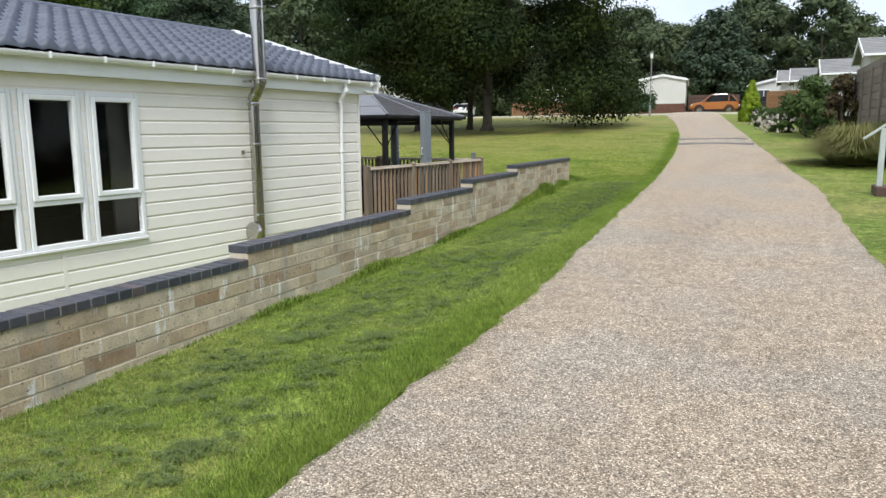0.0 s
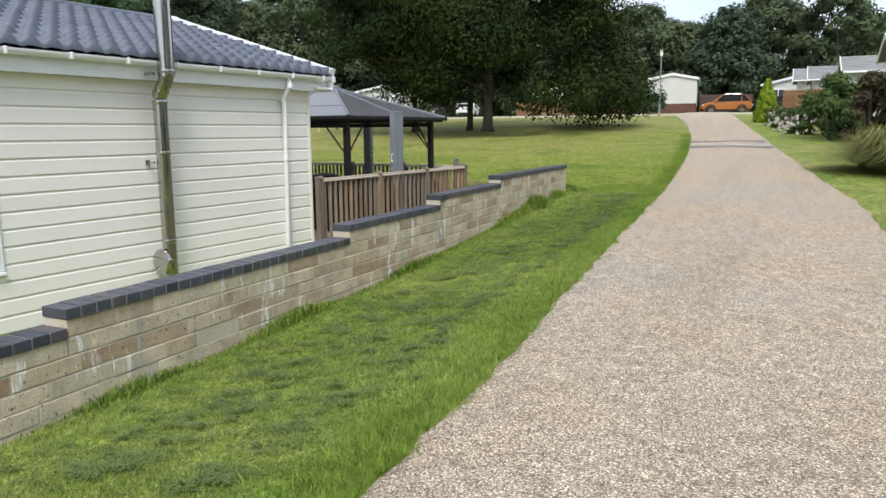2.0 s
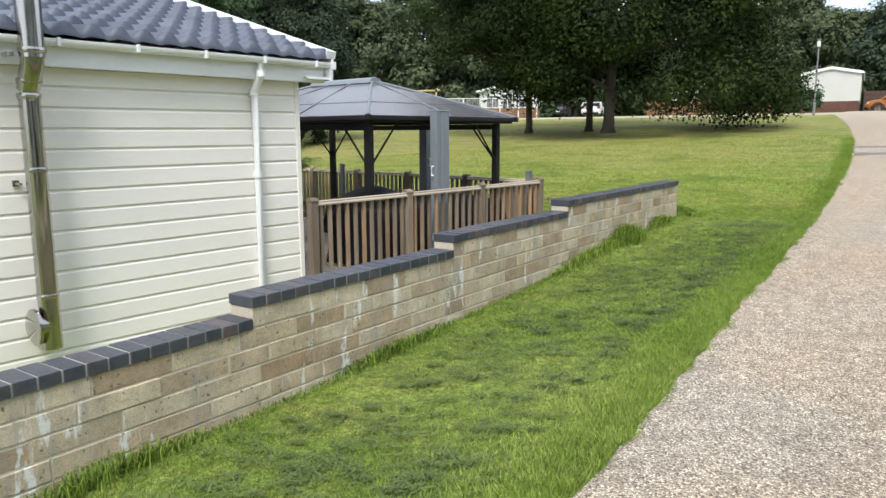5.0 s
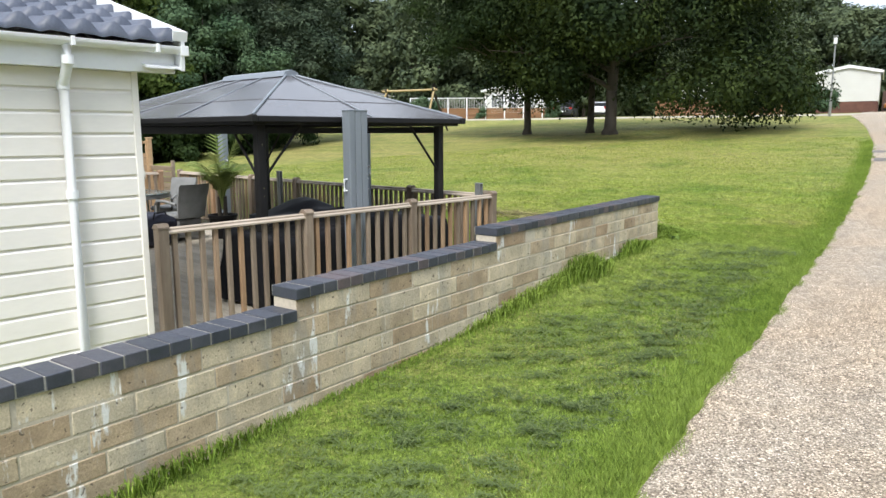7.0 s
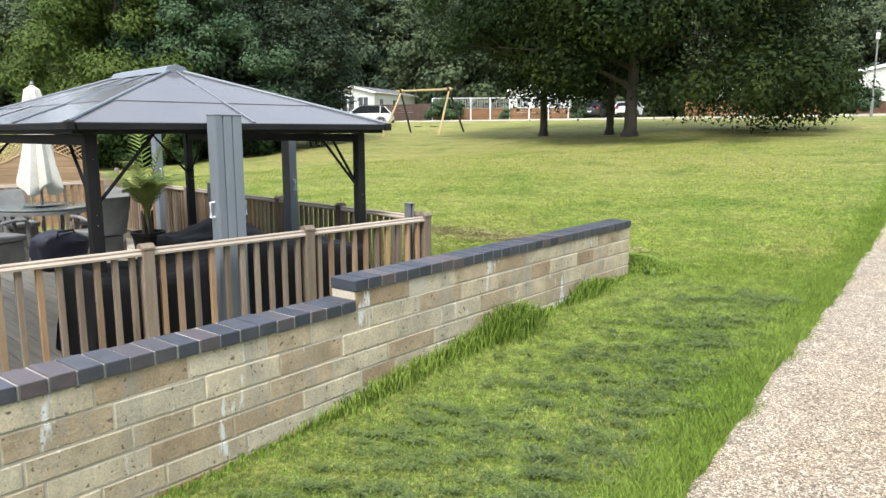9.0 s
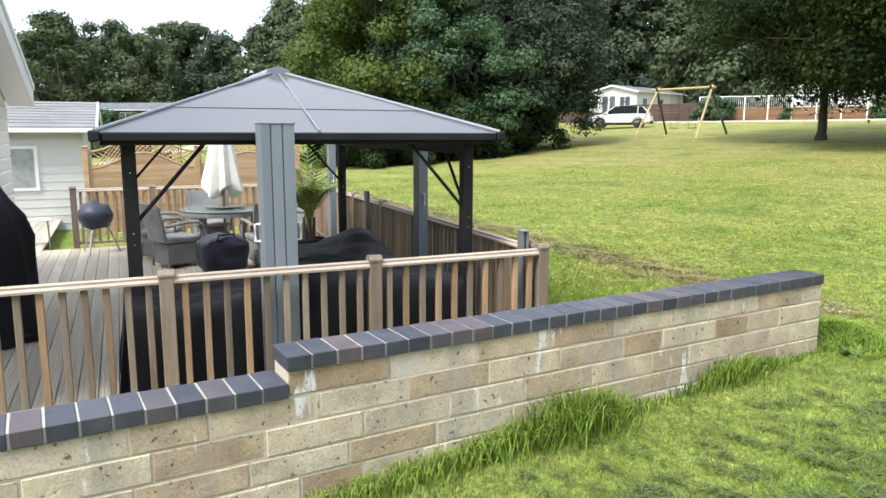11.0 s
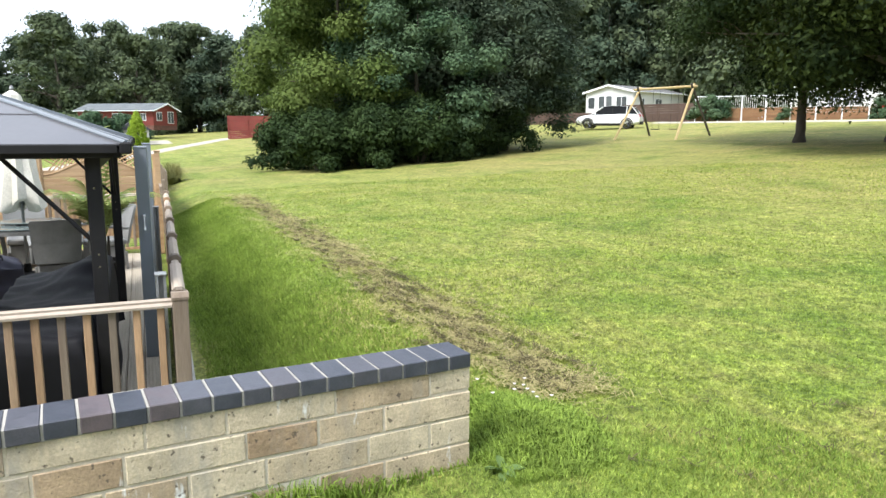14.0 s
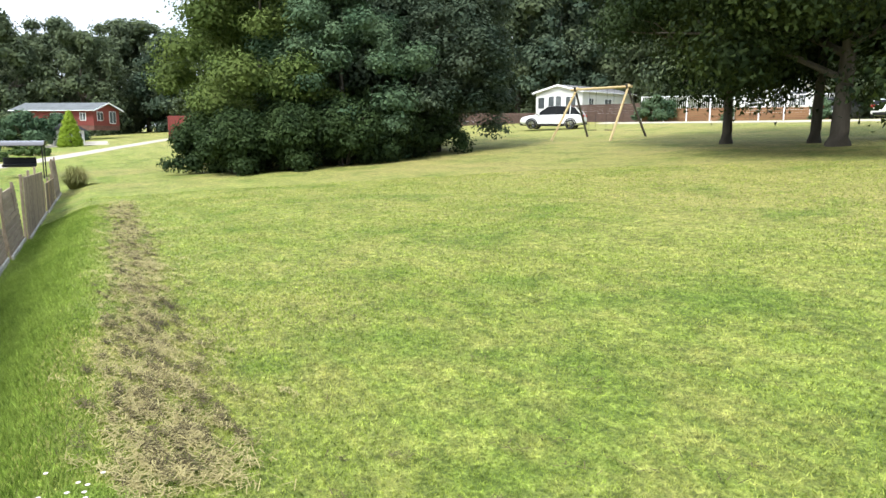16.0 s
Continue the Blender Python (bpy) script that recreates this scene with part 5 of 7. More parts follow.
def covered_sofa():
    s = thing("covered_sofa", "garden sofa set under a creased black cover", "covered furniture", SITE)
    rng = np.random.default_rng(4)

    def shape(x0, x1, y0, y1, top):
        def pts(u, v):
            # v: 0 and 1 are the hems on the long sides, u along the length
            x = x0 + (x1 - x0) * min(max((v - 0.22) / 0.56, 0), 1)
            y = y0 + (y1 - y0) * min(max((u - 0.1) / 0.8, 0), 1)
            drop = max(0.22 - v, v - 0.78, 0) / 0.22
            dropu = max(0.1 - u, u - 0.9, 0) / 0.1
            d = min(1.0, max(drop, dropu))
            z = top(x, y) * (1 - d) + 0.03 * d
            out = 0.045 * d * (1 + math.sin(u * 34 + v * 9) * 0.7)
            x += out * (-1 if v < 0.22 else (1 if v > 0.78 else 0))
            y += out * (-1 if u < 0.1 else (1 if u > 0.9 else 0))
            z += 0.004 * math.sin(x * 19 + 4 * math.sin(y * 7)) * (1 - d) + 0.02 * noise.noise((x * 5, y * 5, 1)) * (1 - d)
            return x, y, z
        return pts
    part("cover", draped(rng, shape(-1.05, -0.22, -3.05, -0.5, lambda x, y: 0.79 + 0.07 * math.sin(y * 3)), 90, 34, COVER, "cover"), None, s)

    def hump(x, y):
        return 0.58 + 0.22 * math.exp(-((x + 2.95) / 0.6) ** 2 - ((y + 0.55) / 0.32) ** 2) + 0.1 * math.exp(-((x + 1.3) / 0.5) ** 2)
    part("cover", draped(rng, shape(-3.35, -1.1, -1.25, -0.42, hump), 70, 60, COVER, "cover"), None, s)
    return s


covered_sofa()


def cushion_bag():
    b = thing("cushion_bag", "slumped navy fabric storage bag on the deck", "bag", at(-5.2, -1.80, 0, 8) @ Matrix.Diagonal((1.2, 1.1, 1.32, 1)))
    bm = bmesh.new()
    bmesh.ops.create_cube(bm, size=1)
    bmesh.ops.subdivide_edges(bm, edges=bm.edges[:], cuts=9, use_grid_fill=True)
    for v in bm.verts:
        c = v.co * 2
        q = Vector([math.copysign(abs(k) ** 1.0, k) for k in c])
        ln = (abs(q.x) ** 5 + abs(q.y) ** 5 + abs(q.z) ** 5) ** 0.2
        v.co = Vector((q.x / ln * 0.2, q.y / ln * 0.29, 0.2 + q.z / ln * 0.2))
        v.co += Vector((1, 1, 0.6)) * 0.03 * noise.noise(v.co * 9)
        if v.co.z > 0.3:
            v.co.z -= 0.05 * abs(v.co.y) / 0.29
        v.co.z = max(v.co.z, 0.004)
    part("body", bm, NAVY, b, smooth=True)
    bm = bmesh.new()
    tube(bm, [(0.17, -0.12, 0.3), (0.2, -0.1, 0.4), (0.16, 0.1, 0.4), (0.17, 0.12, 0.3)], 0.012, 6)
    part("strap", bm, COVER, b)


cushion_bag()


def kettle_barbecue():
    k = thing("kettle_barbecue", "kettle barbecue under a navy cover on steel legs", "barbecue", at(-7.5, -3.42) @ Matrix.Scale(0.9, 4))
    bm = bmesh.new()
    prof = [(0.05, 0.42), (0.2, 0.46), (0.27, 0.58), (0.285, 0.66), (0.27, 0.74), (0.2, 0.84), (0.08, 0.89), (0.05, 0.93), (0.02, 0.94)]
    lathe(bm, prof, 28)
    for v in bm.verts:
        v.co += v.co.normalized() * 0.035 * noise.noise(v.co * 7)
    part("cover", bm, NAVY, k, smooth=True)
    for n in range(3):
        a = radians(100 + 120 * n)
        bm = bmesh.new()
        tube(bm, [(0.12 * math.cos(a), 0.12 * math.sin(a), 0.5), (0.22 * math.cos(a), 0.22 * math.sin(a), 0.35), (0.36 * math.cos(a), 0.36 * math.sin(a), 0.0)], 0.016, 8)
        part("leg", bm, STEEL, k)


kettle_barbecue()


def covered_heater():
    c = thing("covered_grill", "tall garden grill shrouded in a black cover", "covered furniture", at(-2.55, -4.12))
    bm = bmesh.new()
    rings = []
    for z, r in ((0.01, 0.34), (0.3, 0.33), (0.7, 0.31), (0.95, 0.32), (1.15, 0.26), (1.3, 0.16), (1.42, 0.1), (1.47, 0.03)):
        rings.append([bm.verts.new((r * (1 + 0.1 * math.sin(7 * a + z * 3) + 0.05 * math.sin(3 * a)) * math.cos(a) * 1.1, r * (1 + 0.1 * math.sin(7 * a + z * 3)) * math.sin(a), z)) for a in [2 * math.pi * k / 36 for k in range(36)]])
    for a, b in zip(rings, rings[1:]):
        for k in range(36):
            bm.faces.new((a[k], a[(k + 1) % 36], b[(k + 1) % 36], b[k]))
    bm.faces.new(rings[0][::-1])
    bm.faces.new(rings[-1])
    part("cover", bm, COVER, c, smooth=True)
    part("hem_cord", lathe(bmesh.new(), [(0.35, 0.06), (0.365, 0.07), (0.365, 0.085), (0.35, 0.095)], 36), BLACKMETAL, c)


covered_heater()


def stool():
    b = thing("stool", "small white slatted garden bench at the deck's edge", "bench", at(-8.75, -4.55, 0.0, 5))
    for k in range(4):
        part("slat", boxed(-0.16 + 0.083 * k, -0.09 + 0.083 * k, -0.4, 0.4, 0.42, 0.44, 0.005), UPVC, b)
    for x in (-0.13, 0.13):
        for y in (-0.35, 0.35):
            bm = bmesh.new()
            tube(bm, [(x * 1.15, y * 1.05, -0.2), (x, y, 0.419)], 0.014, 8)
            part("leg", bm, GREYPOST, b)


stool()

# short galvanised spigot posts beside the rail, and a spare timber post
for x, y, top, label in ((-0.10, -0.03, 1.10, "short galvanised fence spigot by the deck corner"), (-4.4, 0.03, 1.10, "short galvanised fence spigot along the deck side")):
    s = thing("steel_post", label, "post", at(x, y))
    bm = bmesh.new()
    prism(bm, [(-0.04, -0.03), (0.04, -0.03), (0.04, -0.015), (0.01, -0.01), (0.01, 0.01), (0.04, 0.015), (0.04, 0.03), (-0.04, 0.03), (-0.04, 0.015), (-0.01, 0.01), (-0.01, -0.01), (-0.04, -0.015)], top, "z", 0.0)
    part("channel", bm, GREYPOST, s)
    part("cap", boxed(-0.045, 0.045, -0.035, 0.035, top, top + 0.012, 0.003), GREYPOST, s)

# ---- fences behind and beside the deck ----


def lattice_panel(m, label, width=1.8, height=1.72):
    """A horizontal-board panel with a wavy trellis top between two frame stiles."""
    f = thing("lattice_fence_panel", label, "fence", m, group="lattice-topped fence panels")
    dip = lambda y: height - 0.36 - 0.14 * math.cos(2 * math.pi * y / width)
    n = 14
    z = 0.1
    while z < height - 0.50:
        part("board", boxed(-0.012, 0.012, 0.04, width - 0.04, z, z + 0.118, 0.004, Matrix.Rotation(0.0, 4, "X")), FENCEWOOD, f)
        z += 0.122
    bm = bmesh.new()
    top = [(0.04 + (width - 0.08) * k / n, 0) for k in range(n + 1)]
    pts = [(y, dip(y)) for y, _ in top]
    prism(bm, [(0.04, z), (width - 0.04, z)] + [(y, q) for y, q in pts[::-1]], 0.022, "x", -0.011)
    part("shaped_board", bm, FENCEWOOD, f)
    for off in (0.0, 0.30):
        bm = bmesh.new()
        tube(bm, [(0, y, q + 0.02 + off) for y, q in pts], 0.022, 6)
        part("curved_rail", bm, FENCEWOOD, f)
    for k in range(-3, 26):
        for s in (1, -1):
            y = 0.085 * k
            y1 = y + s * 0.3
            if 0.04 < y < width - 0.04 and 0.04 < y1 < width - 0.04:
                bm = bmesh.new()
                tube(bm, [(0.004 * s, y, dip(y) + 0.03), (0.004 * s, y1, dip(y1) + 0.31)], 0.011, 4)
                part("lath", bm, FENCEWOOD, f)
    for y in (0.0, width - 0.04):
        part("stile", boxed(-0.022, 0.022, y, y + 0.04, 0.0, dip(0) + 0.36, 0.004), FENCEWOOD, f)
    for k in range(12):
        part("batten", boxed(0.014, 0.03, 0.06 + 0.148 * k, 0.095 + 0.148 * k, 0.0, 0.86), FENCEWOOD, f)
    return f


lp = lattice_panel(at(-9.2, -1.67, 0.0), "honey-coloured timber fence panel with wavy lattice top")
copy_thing(lp, at(-9.2, -3.52, 0.0))
for y in (-3.57, -1.70, 0.17):
    p = thing("fence_post", "square timber fence post with a flat cap", "post", at(-9.2, y, -0.2))
    part("shaft", boxed(-0.045, 0.045, -0.045, 0.045, 0, 1.82, 0.005), FENCEWOOD, p)
    part("cap", boxed(-0.058, 0.058, -0.058, 0.058, 1.82, 1.845, 0.006), FENCEWOOD, p)


def board_fence(x0, x1, y, top0, top1, name, label, material, upright=True, base=-0.2):
    """A run of close boards along the plot's edge, from x0 back to x1."""
    f = thing(name, label, "fence", at(x0, y), group="fences along the plot edge")
    n = int((x0 - x1) / 0.15)
    for k in range(n):
        top = top0 + (top1 - top0) * k / n
        if upright:
            part("board", boxed(-0.15 * (k + 1) + 0.006, -0.15 * k, -0.012 + 0.006 * (k % 2), 0.012 + 0.006 * (k % 2), base, top, 0.003), material, f)
    if not upright:
        z = base + 0.02
        while z < top0 - 0.05:
            part("board", boxed(x1 - x0, 0.0, -0.02, 0.014, z, z + 0.10, 0.004, Matrix.Rotation(radians(5), 4, "X")), material, f)
            z += 0.115
    for k in range(int((x0 - x1) / 1.8) + 1):
        part("post", boxed(-1.8 * k - 0.09, -1.8 * k, -0.075, -0.025, base - 0.15, top0 + 0.06, 0.004), material, f)
    part("gravel_board", boxed(x1 - x0, 0.0, 0.026, 0.06, base - 0.16, base + 0.07, 0.004), CONCRETE, f)
    return f


board_fence(-8.3, -10.0, 0.28, 1.12, 0.98, "slatted_fence", "greyed timber slatted fence panel beside the bank", GREYFENCE, False)
board_fence(-10.1, -12.6, 0.33, 1.0, 1.0, "slatted_fence", "greyed timber slatted fence panel beside the bank", GREYFENCE, False)
board_fence(-12.7, -18.0, 0.42, 1.1, 0.95, "close_board_fence", "pale close-boarded fence on a gravel board", GREYFENCE)
board_fence(-18.2, -22.0, 0.46, 0.62, 0.55, "close_board_fence", "low dark close-boarded fence on a gravel board", RAILWOOD)
board_fence(-22.1, -25.0, 0.48, 1.1, 1.05, "slatted_fence", "tall timber slatted screen at the end of the plots", GREYFENCE, False)


def arched_canopy():
    c = thing("garden_canopy", "grey arched canopy on black posts over a swing seat", "canopy", at(-32, -0.45, -0.1) @ Matrix.Scale(0.8, 4))
    bm = bmesh.new()
    arc = [(1.0 * math.sin(a), 1.85 + 0.32 * math.cos(a)) for a in np.linspace(-1.35, 1.35, 13)]
    prism(bm, arc + [(x * 0.97, z - 0.03) for x, z in arc[::-1]], 2.6, "y", -2.4)
    part("roof", bm, POLYCARB, c)
    for x in (-0.9, 0.9):
        for y in (-2.3, 0.1):
            part("post", boxed(x - 0.03, x + 0.03, y - 0.03, y + 0.03, -0.1, 1.9, 0.004), BLACKMETAL, c)
    part("seat", boxed(-0.4, 0.4, -1.9, -0.3, 0.75, 0.9, 0.03), COVER, c)
    part("backrest", boxed(-0.5, -0.4, -1.9, -0.3, 0.85, 1.25, 0.03), COVER, c)


arched_canopy()

# ---- park homes ----
PALEWALL = surface("off_white_wall_panel", (0.60, 0.60, 0.57), (0.67, 0.67, 0.64), 0.6, big=0.6, fine=20, relief=0.0, vary=0.05, grain=0.04)
GREYROOF = surface("mid_grey_roof_tile", (0.18, 0.18, 0.18), (0.26, 0.26, 0.255), 0.7, big=1.2, fine=20, relief=0.2, vary=0.06)
REDWOOD = surface("red_stained_cladding", (0.16, 0.028, 0.022), (0.21, 0.04, 0.03), 0.75, big=0.7, fine=16, stretch=(1, 1, 5), relief=0.3, vary=0.08)
DARKROOF = surface("grey_felt_roof", (0.10, 0.115, 0.12), (0.15, 0.165, 0.17), 0.7, big=0.7, fine=16, relief=0.2, vary=0)
BRICKRED = surface("dark_red_brick_skirt", (0.10, 0.045, 0.035), (0.16, 0.075, 0.055), 0.9, big=2, fine=20, relief=0.4, vary=0)


def home(label, m, width, length, eave, rise, wall, roof, windows=(), side_windows=(), skirt=0.5, doors=(), overhang=0.3, name="park_home", left_windows=()):
    """A gabled home: front gable at local y = 0 facing -y, running back to +y."""
    h = thing(name, label, "mobile home", m)
    w = width / 2
    shell = bmesh.new()
    prism(shell, [(-w, skirt), (w, skirt), (w, eave), (0, eave + rise - 0.05), (-w, eave)], length, "y", 0)
    part("wall", shell, wall, h)
    part("plinth", boxed(-w + 0.03, w - 0.03, 0.03, length - 0.03, -0.5, skirt + 0.02), BRICKRED, h, "dark brick plinth")
    bm = bmesh.new()
    z = skirt + 0.18
    while z < eave - 0.05:
        box(bm, -w - 0.012, w + 0.012, -0.012, length + 0.012, z, z + 0.012)
        z += 0.18
    part("cladding", bm, wall, h)
    for s in (-1, 1):
        bm = bmesh.new()
        e = w + overhang
        drop = rise * overhang / w
        prism(bm, [(0, eave + rise), (s * e, eave - drop), (s * e, eave - drop + 0.09), (0, eave + rise + 0.09)], length + 2 * overhang, "y", -overhang)
        part("roof", bm, roof, h)
        bm = bmesh.new()
        prism(bm, [(0, eave + rise - 0.1), (s * e, eave - drop - 0.1), (s * e, eave - drop + 0.1), (0, eave + rise + 0.1)], 0.04, "y", -overhang - 0.045)
        part("bargeboard", bm, UPVC, h)
        part("gutter", boxed(min(s * e, s * (e + 0.09)), max(s * e, s * (e + 0.09)), -overhang, length + overhang, eave - drop - 0.04, eave - drop + 0.05, 0.01), UPVC, h)
        for k in range(1, 9):
            f = k / 9
            x = s * e * f
            z = eave + rise + 0.09 - (rise + drop) * f
            bm = bmesh.new()
            tube(bm, [(x, -overhang, z + 0.005), (x, length + overhang, z + 0.005)], 0.02, 5)
            part("tile_course", bm, roof, h)

    def opening(kind, a, b, z0, z1, place_m):
        o = part(kind, boxed(a, b, -0.05, 0.0, z0, z1, 0.008, place_m), UPVC, h)
        part("pane", boxed(a + 0.07, b - 0.07, -0.056, -0.051, z0 + 0.07, z1 - 0.07, 0, place_m), GLASSDARK, o)
        if b - a > 1.0:
            part("mullion", boxed((a + b) / 2 - 0.03, (a + b) / 2 + 0.03, -0.066, -0.057, z0 + 0.05, z1 - 0.05, 0, place_m), UPVC, o)
    for a, b, z0, z1 in windows:
        opening("window", a, b, z0, z1, Matrix.Identity(4))
    for a, b, z0, z1 in doors:
        opening("door", a, b, z0, z1, Matrix.Identity(4))
    for a, b, z0, z1 in side_windows:
        opening("window", a, b, z0, z1, Matrix.Translation((w, 0, 0)) @ Matrix.Rotation(math.pi / 2, 4, "Z"))
    for a, b, z0, z1 in left_windows:
        opening("window", -b, -a, z0, z1, Matrix.Translation((-w, 0, 0)) @ Matrix.Rotation(-math.pi / 2, 4, "Z"))
    return h


GLASSDARK = surface("dark_reflecting_glass", (0.06, 0.07, 0.075), (0.12, 0.13, 0.135), 0.08, big=0.8, fine=4, relief=0, vary=0.3)
NETGLASS = surface("net_curtained_glass", (0.30, 0.32, 0.31), (0.40, 0.42, 0.41), 0.3, big=2, fine=10, relief=0, vary=0)

# the neighbour behind the deck
nb = home("off-white neighbouring park home with grey tiled roof", at(-15.2, -3.75, -0.35) @ pose(0, 0, 0, 0, 0, 180), 5.4, 11, 2.32, 0.55, PALEWALL, GREYROOF, left_windows=((0.85, 1.8, 1.0, 1.95), (4.2, 5.6, 1.0, 1.95)), skirt=0.1)
for o in nb.children:
    if o.name.startswith("window"):
        for q in o.children:
            if q.name.startswith("pane"):
                q.data.materials[0] = NETGLASS

# the white home with the car, seen past the swings
fx, fy = -58.0, 62.6
far_home = home("white park home with glazed double doors", pose(fx, fy, float(ground(fx, fy)) + 0.45, 0, 0, 15.5) @ Matrix.Scale(0.86, 4), 6.4, 11, 2.9, 0.75, PALEWALL, GREYROOF, windows=((-2.9, -1.9, 1.0, 2.4), (0.95, 2.4, 1.0, 2.4)), doors=((-1.45, -0.55, 0.5, 2.5), (-0.45, 0.45, 0.5, 2.5)), side_windows=((1.2, 2.2, 1.1, 2.2), (4.5, 6.0, 1.1, 2.2)))
home("pale park home behind the timber retaining wall", pose(-42, 74, float(ground(-42, 74)) + 0.4, 0, 0, 28), 6.2, 12, 2.8, 0.7, PALEWALL, GREYROOF, windows=((-2.4, -1.0, 1.0, 2.3), (0.8, 2.2, 1.0, 2.3)), doors=((-0.6, 0.5, 0.5, 2.5),))
home("white park home half hidden by the beech", pose(-23, 80, float(ground(-23, 80)), 0, 0, 10), 6.2, 12, 2.8, 0.7, PALEWALL, GREYROOF, windows=((-2.4, -1.0, 1.0, 2.3), (0.8, 2.2, 1.0, 2.3)))
home("white gable end of a park home by the parked car", pose(-9.9, 68, float(ground(-9.9, 68)) + 0.35, 0, 0, 6), 4.0, 10, 2.75, 0.4, PALEWALL, GREYROOF, skirt=0.65, overhang=0.1)
home("pale park home beyond the parked cars", pose(-0.6, 72, float(ground(-0.6, 72)), 0, 0, -12), 4.6, 10, 2.6, 0.5, PALEWALL, GREYROOF, windows=((-1.6, -0.5, 1.0, 2.2),), overhang=0.15)
# the row of homes above the drive's far side, gables towards the drive
for n, (x, y, z, s) in enumerate(((3.1, 36.5, 2.1, 1.0), (1.95, 44.8, 1.95, 0.95), (0.6, 52.5, 2.1, 0.9), (-0.2, 59.5, 2.5, 0.85))):
    o = home("white park home with a grey tiled gable roof", pose(x, y, z, 0, 0, -90), 4.6 * s, 9, 2.45, 0.75, PALEWALL, GREYROOF, windows=((-1.5, -0.6, 1.0, 2.1), (0.4, 1.6, 1.0, 2.1)), left_windows=((0.7, 1.6, 1.1, 2.1), (2.4, 3.3, 1.1, 2.1)), side_windows=((0.7, 1.6, 1.1, 2.1), (2.4, 3.3, 1.1, 2.1)), skirt=0.2)
    tagged(o, group="homes above the drive")
# homes on the near side of the drive, behind the walker
# unseen; added for the cream home's windows to reflect
for x, y in ((6.2, 22.0), (6.0, 12.0), (6.2, 2.0), (6.4, -8.0)):
    tagged(copy_thing(o, pose(x, y, float(ground(x, y)) + 0.3, 0, 0, -90)), group="homes above the drive")
# unseen hedge, added to keep bright lawn and sky out of the panes
reflected_hedge = place(shrub(94, "unseen dark hedge on the drive's near side, added for window reflections", 1.0, 6.0, 1.5, 7000, 0.09, LEAF_LAUREL, "hedge", 50), 4.6, 8.5)
tagged(copy_thing(reflected_hedge, stand(4.7, -4.5)), group="hedges")
# the red lodge
home("red-stained timber lodge with a grey roof", pose(-89.0, 25.0, 2.5, 0, 0, 140) @ Matrix.Scale(0.73, 4), 6.2, 13, 2.5, 1.0, REDWOOD, DARKROOF, windows=((-2.3, -0.9, 0.9, 2.2), (0.6, 2.2, 0.5, 2.3)), left_windows=((1.2, 2.2, 0.9, 2.0), (5, 7, 0.9, 2.0)), side_windows=((1.0, 1.6, 0.5, 2.3), (4, 6, 0.9, 2.0)), skirt=0.2, overhang=0.5, name="lodge")


def summerhouse():
    h = thing("summerhouse", "white summerhouse with a dark hipped roof", "summerhouse", at(-66, -0.5, 0.75, 100) @ Matrix.Scale(0.85, 4))
    part("wall", boxed(-1.3, 1.3, -1.1, 1.1, -0.4, 1.6), PALEWALL, h)
    bm = bmesh.new()
    c = [bm.verts.new(p) for p in ((-1.6, -1.4, 1.58), (1.6, -1.4, 1.58), (1.6, 1.4, 1.58), (-1.6, 1.4, 1.58))]
    a, b = bm.verts.new((-0.3, 0, 2.5)), bm.verts.new((0.3, 0, 2.5))
    for f in ((c[0], c[1], b, a), (c[1], c[2], b), (c[2], c[3], a, b), (c[3], c[0], a), (c[3], c[2], c[1], c[0])):
        bm.faces.new(f)
    part("roof", bm, BLACKMETAL, h)
    for x in (-0.85, -0.1, 0.55):
        w = part("window", boxed(x, x + 0.55, -1.14, -1.1, 0.5, 1.35, 0.01), UPVC, h)
        for i in range(2):
            for j in range(2):
                part("pane", boxed(x + 0.04 + 0.25 * i, x + 0.26 + 0.25 * i, -1.147, -1.141, 0.55 + 0.4 * j, 0.92 + 0.4 * j), GLASSDARK, w)


summerhouse()

# ---- swing, cars, lamp, walls and shrubs across the park ----
POLEWOOD = surface("pale_round_pole", (0.48, 0.36, 0.17), (0.60, 0.47, 0.25), 0.8, big=2, fine=20, stretch=(4, 4, 0.6), relief=0.3, vary=0.12)


def swing():
    x, y = -30.4, 43.0
    s = thing("swing", "pale round-pole timber double swing frame", "swing", pose(x, y, float(ground(x, y)), 0, 0, 6))
    top = 2.6
    for sx in (-2.15, 1.75):
        for sy in (-1.55, 1.55):
            bm = bmesh.new()
            tube(bm, [(sx * 1.05, sy, -0.3), (sx * 0.9, -sy * 0.08, top + 0.12)], 0.06, 10)
            part("leg", bm, POLEWOOD if sy < 0 else BARK, s)
    bm = bmesh.new()
    tube(bm, [(-2.3, 0, top), (1.85, 0, top)], 0.065, 10)
    part("crossbeam", bm, POLEWOOD, s)
    for cx in (-0.7, 0.5):
        seat = part("seat", boxed(cx - 0.25, cx + 0.25, -0.09, 0.09, 0.42, 0.46, 0.01), BLACKMETAL, s)
        for d in (-0.23, 0.23):
            bm = bmesh.new()
            tube(bm, [(cx + d, 0, 0.45), (cx + d, 0, top)], 0.008, 5)
            part("chain", bm, BLACKMETAL, seat)


swing()


def paint(name, c):
    return surface(name, tuple(k * 0.95 for k in c), c, 0.42, big=0.5, fine=6, relief=0, vary=0, coat=0.1)


